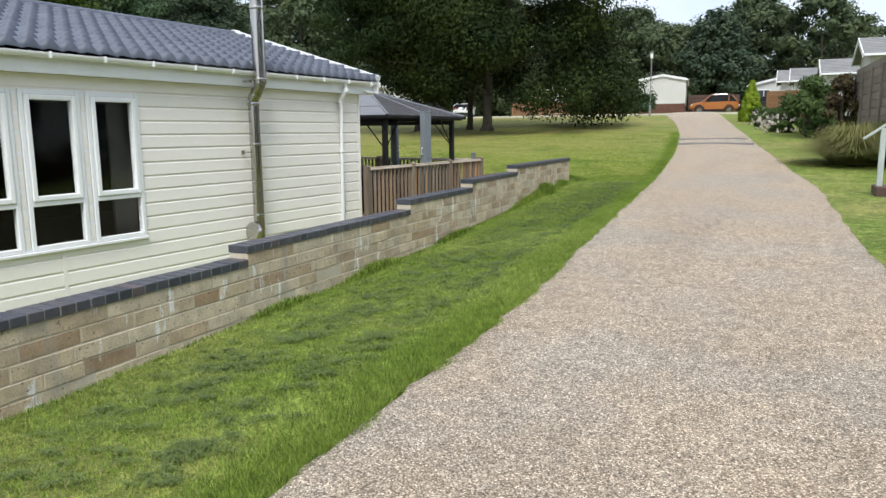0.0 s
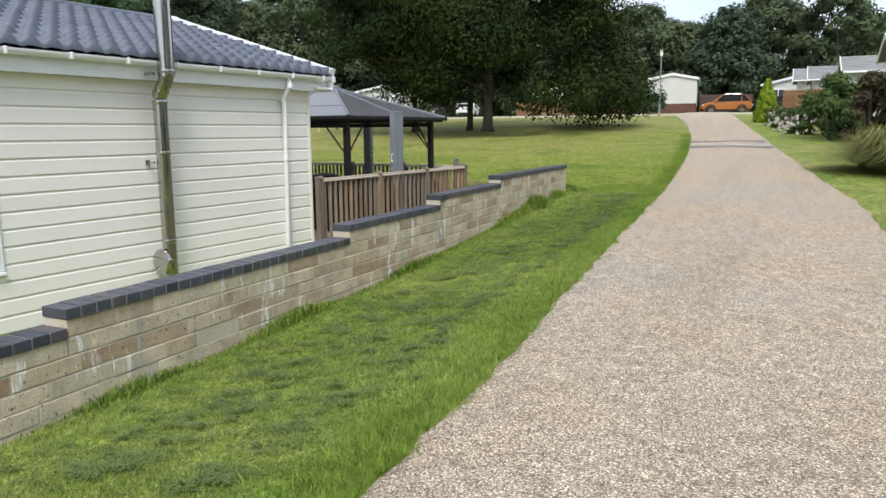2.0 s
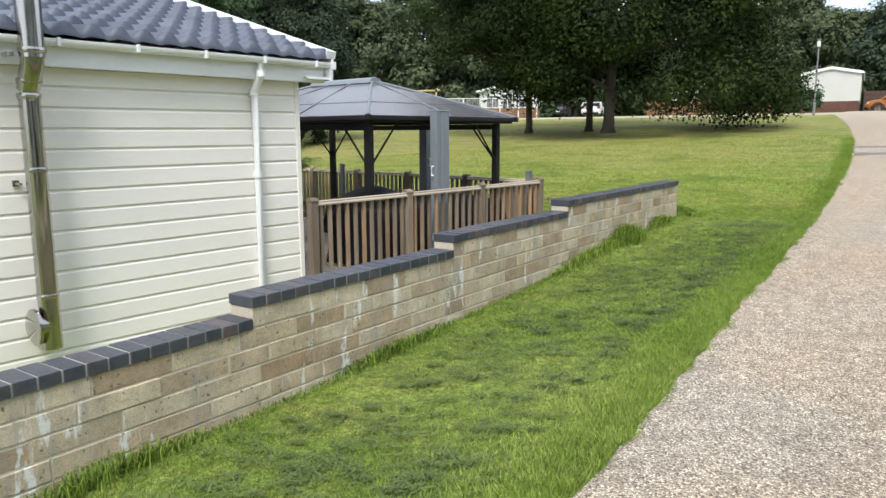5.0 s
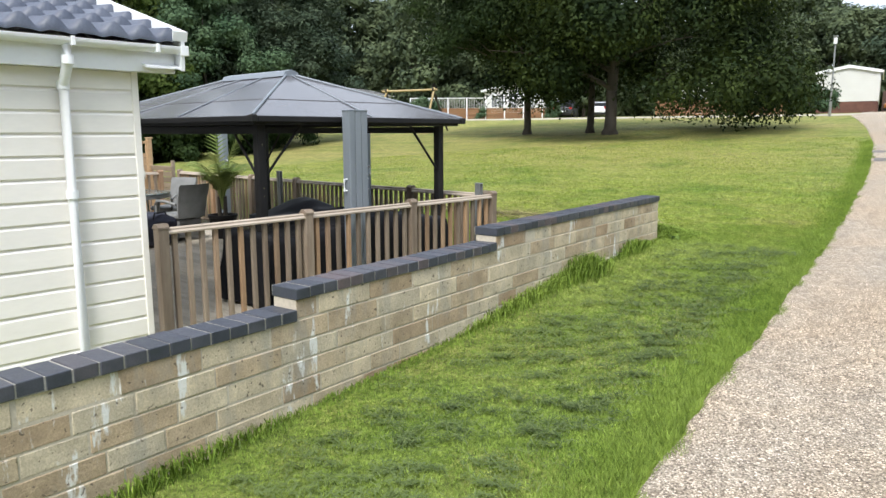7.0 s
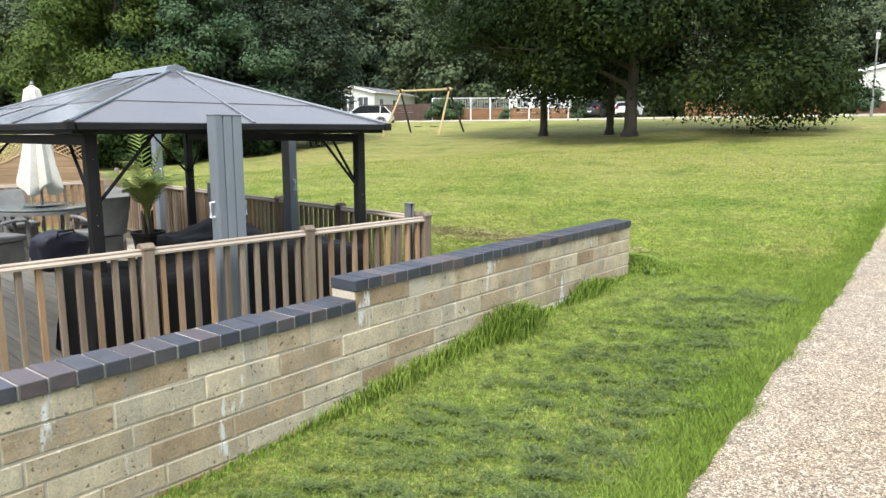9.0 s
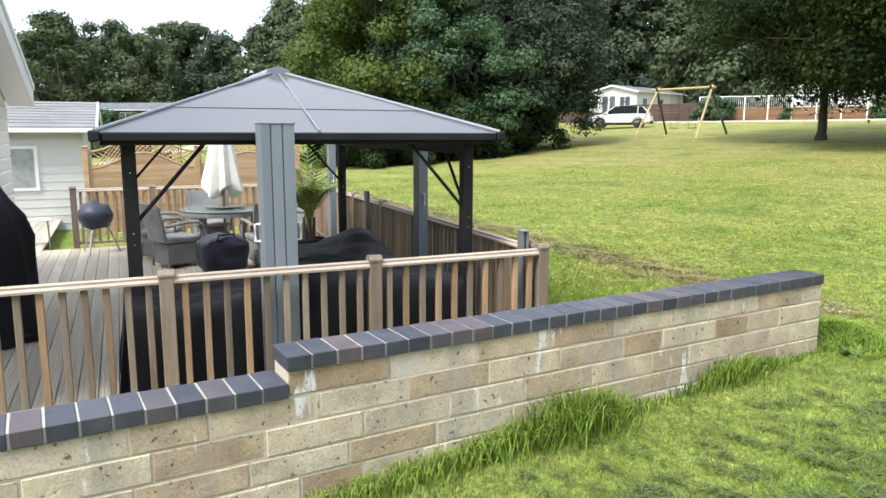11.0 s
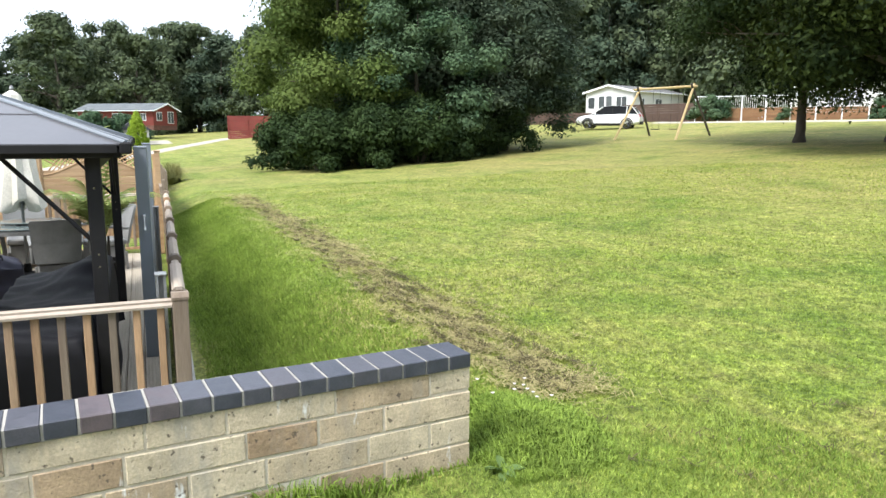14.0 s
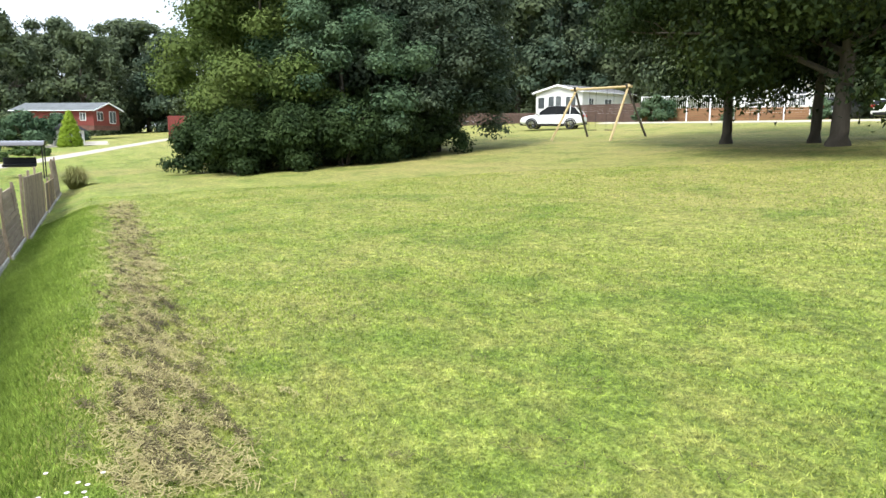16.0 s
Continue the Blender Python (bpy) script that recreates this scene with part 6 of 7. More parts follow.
TYRE = surface("tyre_rubber", (0.02, 0.02, 0.02), (0.03, 0.03, 0.03), 0.85, relief=0.1, vary=0)
LAMPGLASS = surface("lamp_glass", (0.55, 0.57, 0.6), (0.7, 0.72, 0.75), 0.1, relief=0, vary=0)
CARGLASS = surface("tinted_car_glass", (0.012, 0.013, 0.015), (0.022, 0.024, 0.027), 0.3, relief=0, vary=0, spec=0.06)
TAIL = surface("red_lamp_lens", (0.30, 0.02, 0.015), (0.42, 0.03, 0.02), 0.15, relief=0, vary=0)


def car(label, m, body_paint, length=4.45, tall=1.65, rails=False):
    """A compact crossover: lofted body, glasshouse, arches, wheels, lamps. Nose towards +x."""
    c = thing("car", label, "car", m)
    k = length / 4.45
    w = 0.91
    # stations along the car: x, sill, shoulder, half width
    st = [(-2.22, 0.50, 0.80, 0.70), (-2.15, 0.36, 0.98, 0.84), (-1.85, 0.30, 1.06, 0.89), (-0.9, 0.26, 1.05, 0.91), (0.3, 0.26, 1.03, 0.91), (1.0, 0.26, 1.00, 0.90), (1.55, 0.28, 0.95, 0.88), (1.98, 0.32, 0.84, 0.82), (2.18, 0.42, 0.70, 0.68), (2.23, 0.48, 0.62, 0.6)]
    bm = bmesh.new()
    rings = []
    for x, lo, hi, hw in st:
        prof = [(-hw * 0.86, lo), (-hw, lo + 0.12), (-hw * 1.005, (lo + hi) / 2), (-hw * 0.985, hi - 0.05), (-hw * 0.9, hi), (0, hi + 0.035), (hw * 0.9, hi), (hw * 0.985, hi - 0.05), (hw * 1.005, (lo + hi) / 2), (hw, lo + 0.12), (hw * 0.86, lo)]
        rings.append([bm.verts.new((x * k, y, z)) for y, z in prof])
    for a, b in zip(rings, rings[1:]):
        for i in range(len(a)):
            j = (i + 1) % len(a)
            bm.faces.new((a[i], a[j], b[j], b[i]))
    bm.faces.new(rings[0][::-1])
    bm.faces.new(rings[-1])
    part("body", bm, body_paint, c, smooth=True)
    top = tall - 0.06
    roofst = [(-2.08, 1.0, 0.82), (-1.72, top - 0.1, 0.75), (-1.2, top, 0.74), (-0.2, top + 0.03, 0.74), (0.35, top - 0.04, 0.73), (1.12, 1.0, 0.80)]

    def shell(scale, z_lift):
        bm = bmesh.new()
        rs = []
        for x, z, hw in roofst:
            rs.append([bm.verts.new((x * k, y, q)) for y, q in ((-0.86 * scale, 1.0), (-hw * scale, z + z_lift - 0.05), (-hw * 0.85 * scale, z + z_lift), (hw * 0.85 * scale, z + z_lift), (hw * scale, z + z_lift - 0.05), (0.86 * scale, 1.0))])
        for a, b in zip(rs, rs[1:]):
            for i in range(5):
                bm.faces.new((a[i], a[i + 1], b[i + 1], b[i]))
        return bm
    part("glasshouse", shell(1.0, 0.0), CARGLASS, c, "dark tinted windows")
    bm = bmesh.new()
    pts = [r for r in roofst]
    vs = [[bm.verts.new((x * k, s * hw * 0.99, z + 0.012)) for s in (-1, 1)] for x, z, hw in pts[1:5]]
    for a, b in zip(vs, vs[1:]):
        bm.faces.new((a[0], a[1], b[1], b[0]))
    bmesh.ops.solidify(bm, geom=bm.faces[:], thickness=0.03)
    part("roof", bm, body_paint, c)
    for s in (-1, 1):
        for (xa, za), (xb, zb) in (((-2.08, 1.0), (-1.62, top - 0.05)), ((1.12, 1.0), (0.35, top - 0.06)), ((-0.35, 1.0), (-0.35, top)), ((-1.28, 1.0), (-1.3, top))):
            bm = bmesh.new()
            tube(bm, [(xa * k, s * 0.872, za), (xb * k, s * 0.755, zb)], 0.035, 6)
            part("pillar", bm, body_paint if abs(xa) > 1 else BLACKMETAL, c)
        for x in (-1.32, 1.36):
            wheel = part("wheel", lathe(bmesh.new(), [(0.12, -0.02), (0.21, -0.02), (0.21, 0.0)], 20), STEEL, c)
            wheel.matrix_basis = pose(x * k, s * 0.86, 0.335, 90 * s, 0, 0) @ pose(0, 0, -0.0)
            part("tyre", lathe(bmesh.new(), [(0.225, -0.11), (0.31, -0.11), (0.335, -0.08), (0.335, 0.08), (0.31, 0.1), (0.225, 0.1)], 28, False), TYRE, wheel)
            bm = bmesh.new()
            for q in range(5):
                a = 2 * math.pi * q / 5
                tube(bm, [(0.03 * math.cos(a), 0.03 * math.sin(a), -0.06), (0.215 * math.cos(a), 0.215 * math.sin(a), -0.055)], 0.028, 5)
            part("rim", bm, STEEL, wheel)
            bm = bmesh.new()
            tube(bm, [(x * k + 0.40 * math.cos(a), s * 0.885, 0.335 + 0.40 * math.sin(a)) for a in np.linspace(0, math.pi, 11)], 0.045, 6)
            part("wheel_arch", bm, BLACKMETAL, c)
        part("sill_trim", boxed(-0.92 * k, 0.95 * k, min(s * 0.86, s * 0.93), max(s * 0.86, s * 0.93), 0.22, 0.38, 0.015), BLACKMETAL, c)
        part("headlight", boxed(1.93 * k, 2.1 * k, min(s * 0.5, s * 0.78), max(s * 0.5, s * 0.78), 0.68, 0.82, 0.02), LAMPGLASS, c)
        part("tail_light", boxed(-2.23 * k, -2.08 * k, min(s * 0.55, s * 0.82), max(s * 0.55, s * 0.82), 0.82, 1.0, 0.02), TAIL, c)
        part("door_mirror", boxed(0.78 * k, 0.92 * k, min(s * 0.92, s * 1.06), max(s * 0.92, s * 1.06), 1.0, 1.12, 0.02), body_paint, c)
        if rails:
            bm = bmesh.new()
            tube(bm, [(-1.4 * k, s * 0.56, top + 0.03), (-1.3 * k, s * 0.56, top + 0.08), (0.1 * k, s * 0.56, top + 0.09), (0.2 * k, s * 0.56, top + 0.03)], 0.016, 6)
            part("roof_rail", bm, STEEL, c)
    part("bumper", boxed(2.0 * k, 2.25 * k, -0.62, 0.62, 0.26, 0.44, 0.03), BLACKMETAL, c)
    part("bumper", boxed(-2.26 * k, -2.05 * k, -0.7, 0.7, 0.3, 0.5, 0.03), BLACKMETAL, c)
    part("number_plate", boxed(-2.285 * k, -2.262 * k, -0.26, 0.26, 0.56, 0.67, 0.004), UPVC, c)
    return c


def car_at(label, x, y, turn, body_paint, **kw):
    return car(label, pose(x, y, float(ground(x, y)) + 0.03, 0, 0, turn), body_paint, **kw)


WHITEPAINT = paint("white_car_paint", (0.78, 0.79, 0.80))
car_at("white crossover parked below the far park home", -43.0, 49.9, 220, WHITEPAINT, length=4.6)
car_at("burnt-orange crossover parked at the top of the drive", -5.55, 68.2, 190, paint("orange_car_paint", (0.36, 0.125, 0.022)), length=4.0, tall=1.65, rails=True)
car_at("dark grey crossover parked beyond the trees", -32.6, 67.8, 110, paint("dark_grey_car_paint", (0.035, 0.038, 0.042)))
car_at("white car parked beside the dark grey one", -29.6, 69.0, 105, WHITEPAINT, tall=1.5)
car_at("dark car behind the orange crossover", -1.35, 69.9, 170, paint("black_car_paint", (0.02, 0.02, 0.024)), tall=1.5)


def lamp_post():
    x, y = -8.9, 55.4
    l = thing("street_lamp", "slim grey steel lamp post by the drive", "street lamp", pose(x, y, float(ground(x, y))))
    bm = bmesh.new()
    tube(bm, [(0, 0, -0.2), (0, 0, 0.9), (0, 0, 0.95), (0, 0, 4.5)], [0.075, 0.075, 0.05, 0.04], 10)
    part("pole", bm, GREYPOST, l)
    part("lantern", boxed(-0.09, 0.09, -0.09, 0.09, 4.1, 4.45, 0.02), UPVC, l)
    part("cap", boxed(-0.12, 0.12, -0.12, 0.12, 4.5, 4.56, 0.01), GREYPOST, l)


lamp_post()


def strip(name, label, category, pts, width, material, lift=0.03, n=40):
    """A ribbon of paving laid on the ground along a curve."""
    pts = [Vector(p) for p in pts]
    verts, faces = [], []
    for i in range(n + 1):
        f = i / n * (len(pts) - 1)
        k = min(int(f), len(pts) - 2)
        p = pts[k].lerp(pts[k + 1], f - k)
        d = (pts[k + 1] - pts[k]).normalized()
        s = Vector((-d.y, d.x))
        for q in (-1, -0.34, 0.34, 1):
            a = p + s * (width / 2) * q
            verts.append((a.x, a.y, float(ground(a.x, a.y)) + lift - (0.05 if abs(q) == 1 else 0)))
    for i in range(n):
        for k in range(3):
            a = i * 4 + k
            faces.append((a, a + 1, a + 5, a + 4))
    return tagged(new(name, quick_mesh(name, verts, faces, material, True)), label, category, kind="structure")


PALEPATH = surface("pale_gravel_path", (0.36, 0.33, 0.27), (0.45, 0.41, 0.34), 0.9, big=0.4, fine=20, relief=0.3, vary=0)
TARMAC = surface("worn_tarmac", (0.12, 0.11, 0.10), (0.19, 0.175, 0.16), 0.9, big=0.8, fine=50, relief=0.4, vary=0)
strip("road_far", "pale gravel road across the top of the lawn", "road", [(-47, 58.6), (-38, 58.2), (-20, 57.6), (-8, 57.2), (6, 57.5)], 2.2, PALEPATH, 0.05)
strip("road_west", "narrow pale gravel path towards the lodge", "path", [(-40, 12), (-52, 18.5), (-62, 23.5), (-74, 29), (-90, 38)], 1.7, PALEPATH, 0.06)
strip("pavement_turning", "pale gravel turning area before the lodge", "paving", [(-68, 20.5), (-80, 21.5)], 5.0, PALEPATH, 0.05, 14)
strip("pavement_hump", "dark tarmac ramp across the drive", "speed hump", [(-3.36, 27.8), (-0.85, 27.6)], 0.5, TARMAC, 0.085, 12)
strip("pavement_ramp", "worn tarmac joint across the drive", "speed hump", [(-3.7, 30.3), (-1.2, 30.1)], 0.3, TARMAC, 0.08, 12)


def timber_wall(label, a, b, z0, z1, material, board=0.2, railing=0.0):
    """A retaining wall of stacked boards between two points, with an optional white balustrade on top."""
    a, b = Vector(a), Vector(b)
    d = b - a
    w = thing("retaining_wall", label, "wall", pose(a.x, a.y, 0, 0, 0, math.degrees(math.atan2(d.y, d.x))))
    ln = d.length
    z = z0
    n = 0
    while z < z1 - 0.02:
        x = 0.0
        while x < ln - 0.1:
            q = min(2.4 + 0.4 * ((n * 7) % 3), ln - x)
            part("sleeper", boxed(x, x + q - 0.012, -0.05, 0.05, z, z + board - 0.012, 0.008), material, w)
            x += q
            n += 1
        z += board
    k = 0
    while k * 1.8 < ln:
        part("post", boxed(k * 1.8, k * 1.8 + 0.1, -0.11, -0.051, z0, z1 + railing, 0.006), material if not railing else UPVC, w)
        k += 1
    if railing:
        part("top_rail", boxed(0, ln, -0.1, -0.05, z1 + railing, z1 + railing + 0.06, 0.006), UPVC, w)
        k = 0
        while k * 0.16 < ln:
            part("baluster", boxed(k * 0.16 + 0.1, k * 0.16 + 0.13, -0.095, -0.065, z1, z1 + railing, 0.0), PALEWALL, w)
            k += 1
    return w


SLEEPER = surface("orange_brown_sleeper", (0.20, 0.10, 0.05), (0.29, 0.16, 0.08), 0.85, big=1.2, fine=18, stretch=(0.5, 6, 6), relief=0.3, vary=0.15)
DARKFENCE = surface("dark_brown_fence", (0.075, 0.045, 0.035), (0.11, 0.07, 0.055), 0.85, big=1.2, fine=18, stretch=(6, 6, 0.5), relief=0.3, vary=0.12)
STONEWALL = surface("grey_brown_walling", (0.17, 0.14, 0.115), (0.25, 0.215, 0.18), 0.9, big=1.0, fine=18, relief=0.5, vary=0.12)
timber_wall("orange-brown timber sleeper wall below white balusters", (-46.0, 61.6), (-34.5, 69.8), 2.6, 3.95, SLEEPER, 0.2, 0.95)
timber_wall("low orange-brown timber wall beyond the beech", (-22.5, 63.5), (-13.0, 65.0), 2.7, 3.95, SLEEPER)
timber_wall("dark brown timber fence round the far home's terrace", (-54.0, 60.8), (-46.6, 62.8), 2.5, 4.35, DARKFENCE)
timber_wall("dark brown timber fence beside the white car", (-62.5, 52.0), (-54.6, 60.2), 2.6, 3.7, DARKFENCE)
timber_wall("red-stained timber screen by the turning area", (-71.2, 28.3), (-69.6, 32.4), 1.1, 3.35, REDWOOD, 0.18)
timber_wall("grey-brown boarded retaining wall above the drive", (2.35, 30.0), (2.9, 18.5), 0.5, 3.42, STONEWALL, 0.24)
timber_wall("brown timber fence behind the conifer", (-0.9, 48.0), (2.4, 47.0), 2.0, 3.65, SLEEPER)
timber_wall("dark grey timber fence behind the parked cars", (-8.0, 71.2), (-3.6, 71.6), 2.7, 4.6, DARKFENCE)


def handrail_post():
    p = thing("handrail", "pale grey-green painted handrail on a timber step", "handrail", pose(1.62, 14.75, float(ground(1.62, 14.75))))
    part("post", boxed(-0.045, 0.045, -0.045, 0.045, 0.1, 1.16, 0.006), RAILPAINT, p)
    bm = boxed(-0.38, 1.4, -0.05, 0.05, -0.02, 0.02, 0.006, Matrix.Translation((0, 0, 1.2)) @ Matrix.Rotation(radians(-37), 4, "Y"))
    part("rail", bm, RAILPAINT, p)
    part("step", boxed(-0.08, 1.2, -0.35, 0.35, -0.08, 0.16, 0.012), DARKFENCE, p, "dark timber step")
    part("far_post", boxed(1.0, 1.09, -0.045, 0.045, 0.16, 1.9, 0.006), RAILPAINT, p)


RAILPAINT = surface("pale_sage_paint", (0.42, 0.48, 0.45), (0.50, 0.56, 0.53), 0.6, big=2, fine=30, relief=0.1, vary=0.05)
handrail_post()

# shrubs along the drive
LEAF_SHRUB = leaf_material("mixed_shrub_leaf", (0.03, 0.06, 0.018), (0.085, 0.135, 0.04), (0.10, 0.15, 0.05))
LEAF_BRONZE = leaf_material("bronze_shrub_leaf", (0.05, 0.04, 0.025), (0.11, 0.085, 0.045), (0.10, 0.10, 0.04))
PETAL = leaf_material("white_pink_petal", (0.62, 0.55, 0.52), (0.8, 0.76, 0.7), (0.75, 0.68, 0.62))
place(shrub(51, "rounded green shrub beside the drive", 1.25, 1.3, 2.3, 7000, 0.075, LEAF_SHRUB), 1.0, 31.6)
place(shrub(52, "bronze-leaved shrub against the boarded wall", 0.9, 1.0, 2.35, 5000, 0.075, LEAF_BRONZE), 1.95, 29.4)
place(shrub(53, "dense green shrub beside the drive", 1.0, 1.1, 1.9, 5000, 0.075, LEAF_SHRUB), 1.2, 34.0)


def flower_bush(seed, x, y, s):
    b = shrub(seed, "low bush of white and pink flowers", 0.75 * s, 0.75 * s, 0.95 * s, 2600, 0.06, LEAF_SHRUB, "flower_bush", 16)
    rng = np.random.default_rng(seed)
    d = rng.normal(size=(60, 3))
    d[:, 2] = np.abs(d[:, 2])
    d /= np.linalg.norm(d, axis=1)[:, None]
    v, f = leaf_cloud(rng, d * np.array((0.72, 0.72, 0.85)) * s, np.full((60, 3), 0.07 * s), 900, 0.045, 0.3)
    part("blooms", quick_mesh("blooms", v, f, PETAL), None, b, "white and pale pink blooms")
    place(b, x, y)


for k, (x, y, s) in enumerate(((0.05, 34.6, 0.95), (-0.35, 36.6, 1.0), (-0.7, 39.0, 0.9), (-0.95, 41.5, 0.95))):
    flower_bush(60 + k, x, y, s)


def conifer(x, y, h, r, seed, label, material):
    rng = np.random.default_rng(seed)
    c = thing("conifer", label, "conifer")
    bm = bmesh.new()
    tube(bm, [(0, 0, -0.2), (0, 0, h * 0.9)], [0.07, 0.02], 7)
    part("trunk", bm, BARK, c)
    cs, rs = [], []
    for k in range(190):
        f = rng.random() ** 1.3
        a = rng.random() * 6.3
        e = r * (1 - f ** 1.6) * (0.85 + 0.15 * rng.random())
        cs.append((e * 0.92 * math.cos(a), e * 0.92 * math.sin(a), 0.1 + (h - 0.2) * f))
        rs.append((0.16 * r + 0.05, 0.16 * r + 0.05, 0.2))
    v, f = leaf_cloud(rng, cs, rs, 20000, 0.05, 0.2)
    part("foliage", quick_mesh("foliage", v, f, material), None, c)
    place(c, x, y)


conifer(-1.65, 44.9, 2.25, 0.62, 71, "bright yellow-green cone-shaped conifer", LEAF_CONE)
conifer(-67.4, 20.1, 2.9, 0.95, 72, "bright yellow-green conifer by the summerhouse", LEAF_CONE)


def grass_clump(seed, x, y, r, h, label, material, blades=1500, name="ornamental_grass"):
    """A fountain of arching grass blades."""
    rng = np.random.default_rng(seed)
    g = thing(name, label, "grass")
    a = rng.random(blades) * 2 * np.pi
    reach = r * (0.25 + 0.85 * rng.random(blades))
    tall = h * (0.55 + 0.5 * rng.random(blades)) * (1.2 - 0.8 * reach / r)
    base = 0.34 * r * np.sqrt(rng.random(blades))
    w = 0.006 + 0.006 * rng.random(blades)
    verts, faces = [], []
    segs = 5
    ca, sa = np.cos(a), np.sin(a)
    vv = []
    for k in range(segs):
        f = k / (segs - 1)
        d = base + reach * f ** 1.3
        z = tall * (1.95 * f - 1.4 * f * f)
        ww = w * (1 - 0.85 * f)
        vv.append(np.stack([d * ca - ww * sa, d * sa + ww * ca, z], -1))
        vv.append(np.stack([d * ca + ww * sa, d * sa - ww * ca, z], -1))
    v = np.stack(vv, 1).reshape(-1, 3)
    i = np.arange(blades)[:, None] * 2 * segs
    f = np.concatenate([i + np.array([[2 * k, 2 * k + 1, 2 * k + 3, 2 * k + 2]]) for k in range(segs - 1)])
    part("blades", quick_mesh("blades", v, f, material), None, g)
    part("crown", lathe(bmesh.new(), [(0.12 * r, -0.05), (0.10 * r, 0.03), (0.03, 0.05)], 12), BARK, g)
    place(g, x, y)
    return g


PAMPAS = leaf_material("olive_grass_blade", (0.085, 0.115, 0.03), (0.25, 0.27, 0.09), (0.28, 0.26, 0.11))
grass_clump(81, 1.75, 21.2, 1.5, 1.6, "large arching ornamental grass beside the drive", PAMPAS, 5200)
grass_clump(82, 2.35, 23.4, 1.0, 1.5, "large arching ornamental grass against the wall", PAMPAS, 2200)
wx, wy = (SITE @ Vector((-25.6, 1.0, 0))).xy
grass_clump(83, wx, wy, 0.7, 1.35, "yellowing ornamental grass at the end of the fences", PAMPAS, 1500)

# planting round the lodge and the homes
hedge = place(shrub(91, "clipped dark hedge by the turning area", 2.6, 0.9, 1.0, 5000, 0.12, LEAF_SHRUB, "hedge"), -52, 14.5, 30)
for x, y, turn, s in ((-56, 17.0, 30, 0.9), (-49, 11.8, 40, 0.9)):
    o = copy_thing(hedge, stand(x, y, turn))
    o.scale = (s, s, s)
bush = place(shrub(92, "grey-green garden shrub near the lodge", 2.2, 2.0, 2.6, 6000, 0.14, LEAF_BLUE), -66, 14)
for x, y, s in ((-71, 17, 1.1), (-62, 11, 0.9), (-76, 20, 1.0), (-79, 33, 0.8), (-76, 36, 0.7), (-44.9, 62.2, 0.8), (-40.5, 66, 0.5), (-32.8, 66.0, 0.6), (-10.8, 60.8, 0.7)):
    o = copy_thing(bush, stand(x, y, 50 * s * x))
    o.scale = (s, s, s)
long_hedge = place(shrub(93, "long yellow-green hedge behind the neighbouring plots", 9, 1.4, 2.4, 12000, 0.14, LEAF_LIME, "hedge", 60), -82, 10.5, 97)

# ---- the grass itself ----


def blades(rng, x, y, height, width, lean, tall=False):
    """Grass blades at the points given: short ones a single sliver, tall ones bent at the middle."""
    n = len(x)
    z = ground(x, y)
    a = rng.random(n) * 2 * np.pi
    b = rng.random(n) * 2 * np.pi
    h = height * (0.55 + 0.8 * rng.random(n))
    l = lean * h * (0.3 + rng.random(n))
    dx, dy = width * np.cos(a), width * np.sin(a)
    base = [np.stack([x + s * dx, y + s * dy, z - 0.006], -1) for s in (-1, 1)]
    tip = np.stack([x + l * np.cos(b), y + l * np.sin(b), z + h * (0.62 if tall else 1.0)], -1)
    if not tall:
        v = np.stack(base + [tip], 1).reshape(-1, 3)
        return v, np.arange(n)[:, None] * 3 + np.array([[0, 1, 2]])
    mid = [np.stack([x + 0.38 * l * np.cos(b) + s * 0.8 * dx, y + 0.38 * l * np.sin(b) + s * 0.8 * dy, z + 0.6 * h], -1) for s in (-1, 1)]
    v = np.stack(base + mid + [tip], 1).reshape(-1, 3)
    i = np.arange(n)[:, None] * 5
    return v, np.concatenate([i + np.array([t]) for t in ([0, 1, 3], [0, 3, 2], [2, 3, 4])])


def grass_object(name, label, v, f, material):
    ob = new(name, quick_mesh(name, v, f, material))
    return tagged(ob, label, "grass", kind="stuff")


def site_xy(x, y):
    c, s = math.cos(radians(5)), math.sin(radians(5))
    return c * (x + 6.09) - s * (y - 14.95), s * (x + 6.09) + c * (y - 14.95)


def patchy(x, y, scale, seed):
    """Smooth value noise from summed waves."""
    r = np.random.default_rng(seed)
    t = 0 * x
    for _ in range(7):
        a, k, p = r.random() * 6.3, scale * (0.5 + 1.2 * r.random()), r.random() * 6.3
        t = t + np.sin(k * (x * np.cos(a) + y * np.sin(a)) + p)
    return t / 7 * 1.6


def on_lawn(x, y):
    lx_, ly_ = site_xy(x, y)
    free = (x < drive_left(y) + 0.02) & ((x > wall_face(y) + 0.02) | ((y > WALL_END + 0.02) & (ly_ > 0.33)) | ((ly_ > 0.33) & (x < wall_face(y) - 0.22)))
    return free


rg = np.random.default_rng(77)
# verge beside the wall
n = 330000
x, y = -4.35 + 2.6 * rg.random(n), 0.6 + 17 * rg.random(n) ** 0.9
ok = on_lawn(x, y) & (x > wall_face(y) + 0.02)
x, y = x[ok], y[ok]
edge = np.exp(-((x - drive_left(y)) / 0.28) ** 2)
v, f = blades(rg, x, y, 0.022 + 0.03 * edge + 0.008 * patchy(x, y, 2.0, 1), 0.0032, 0.9)
grass_object("verge_grass", "short bright green mown grass along the verge", v, f, VERGE)
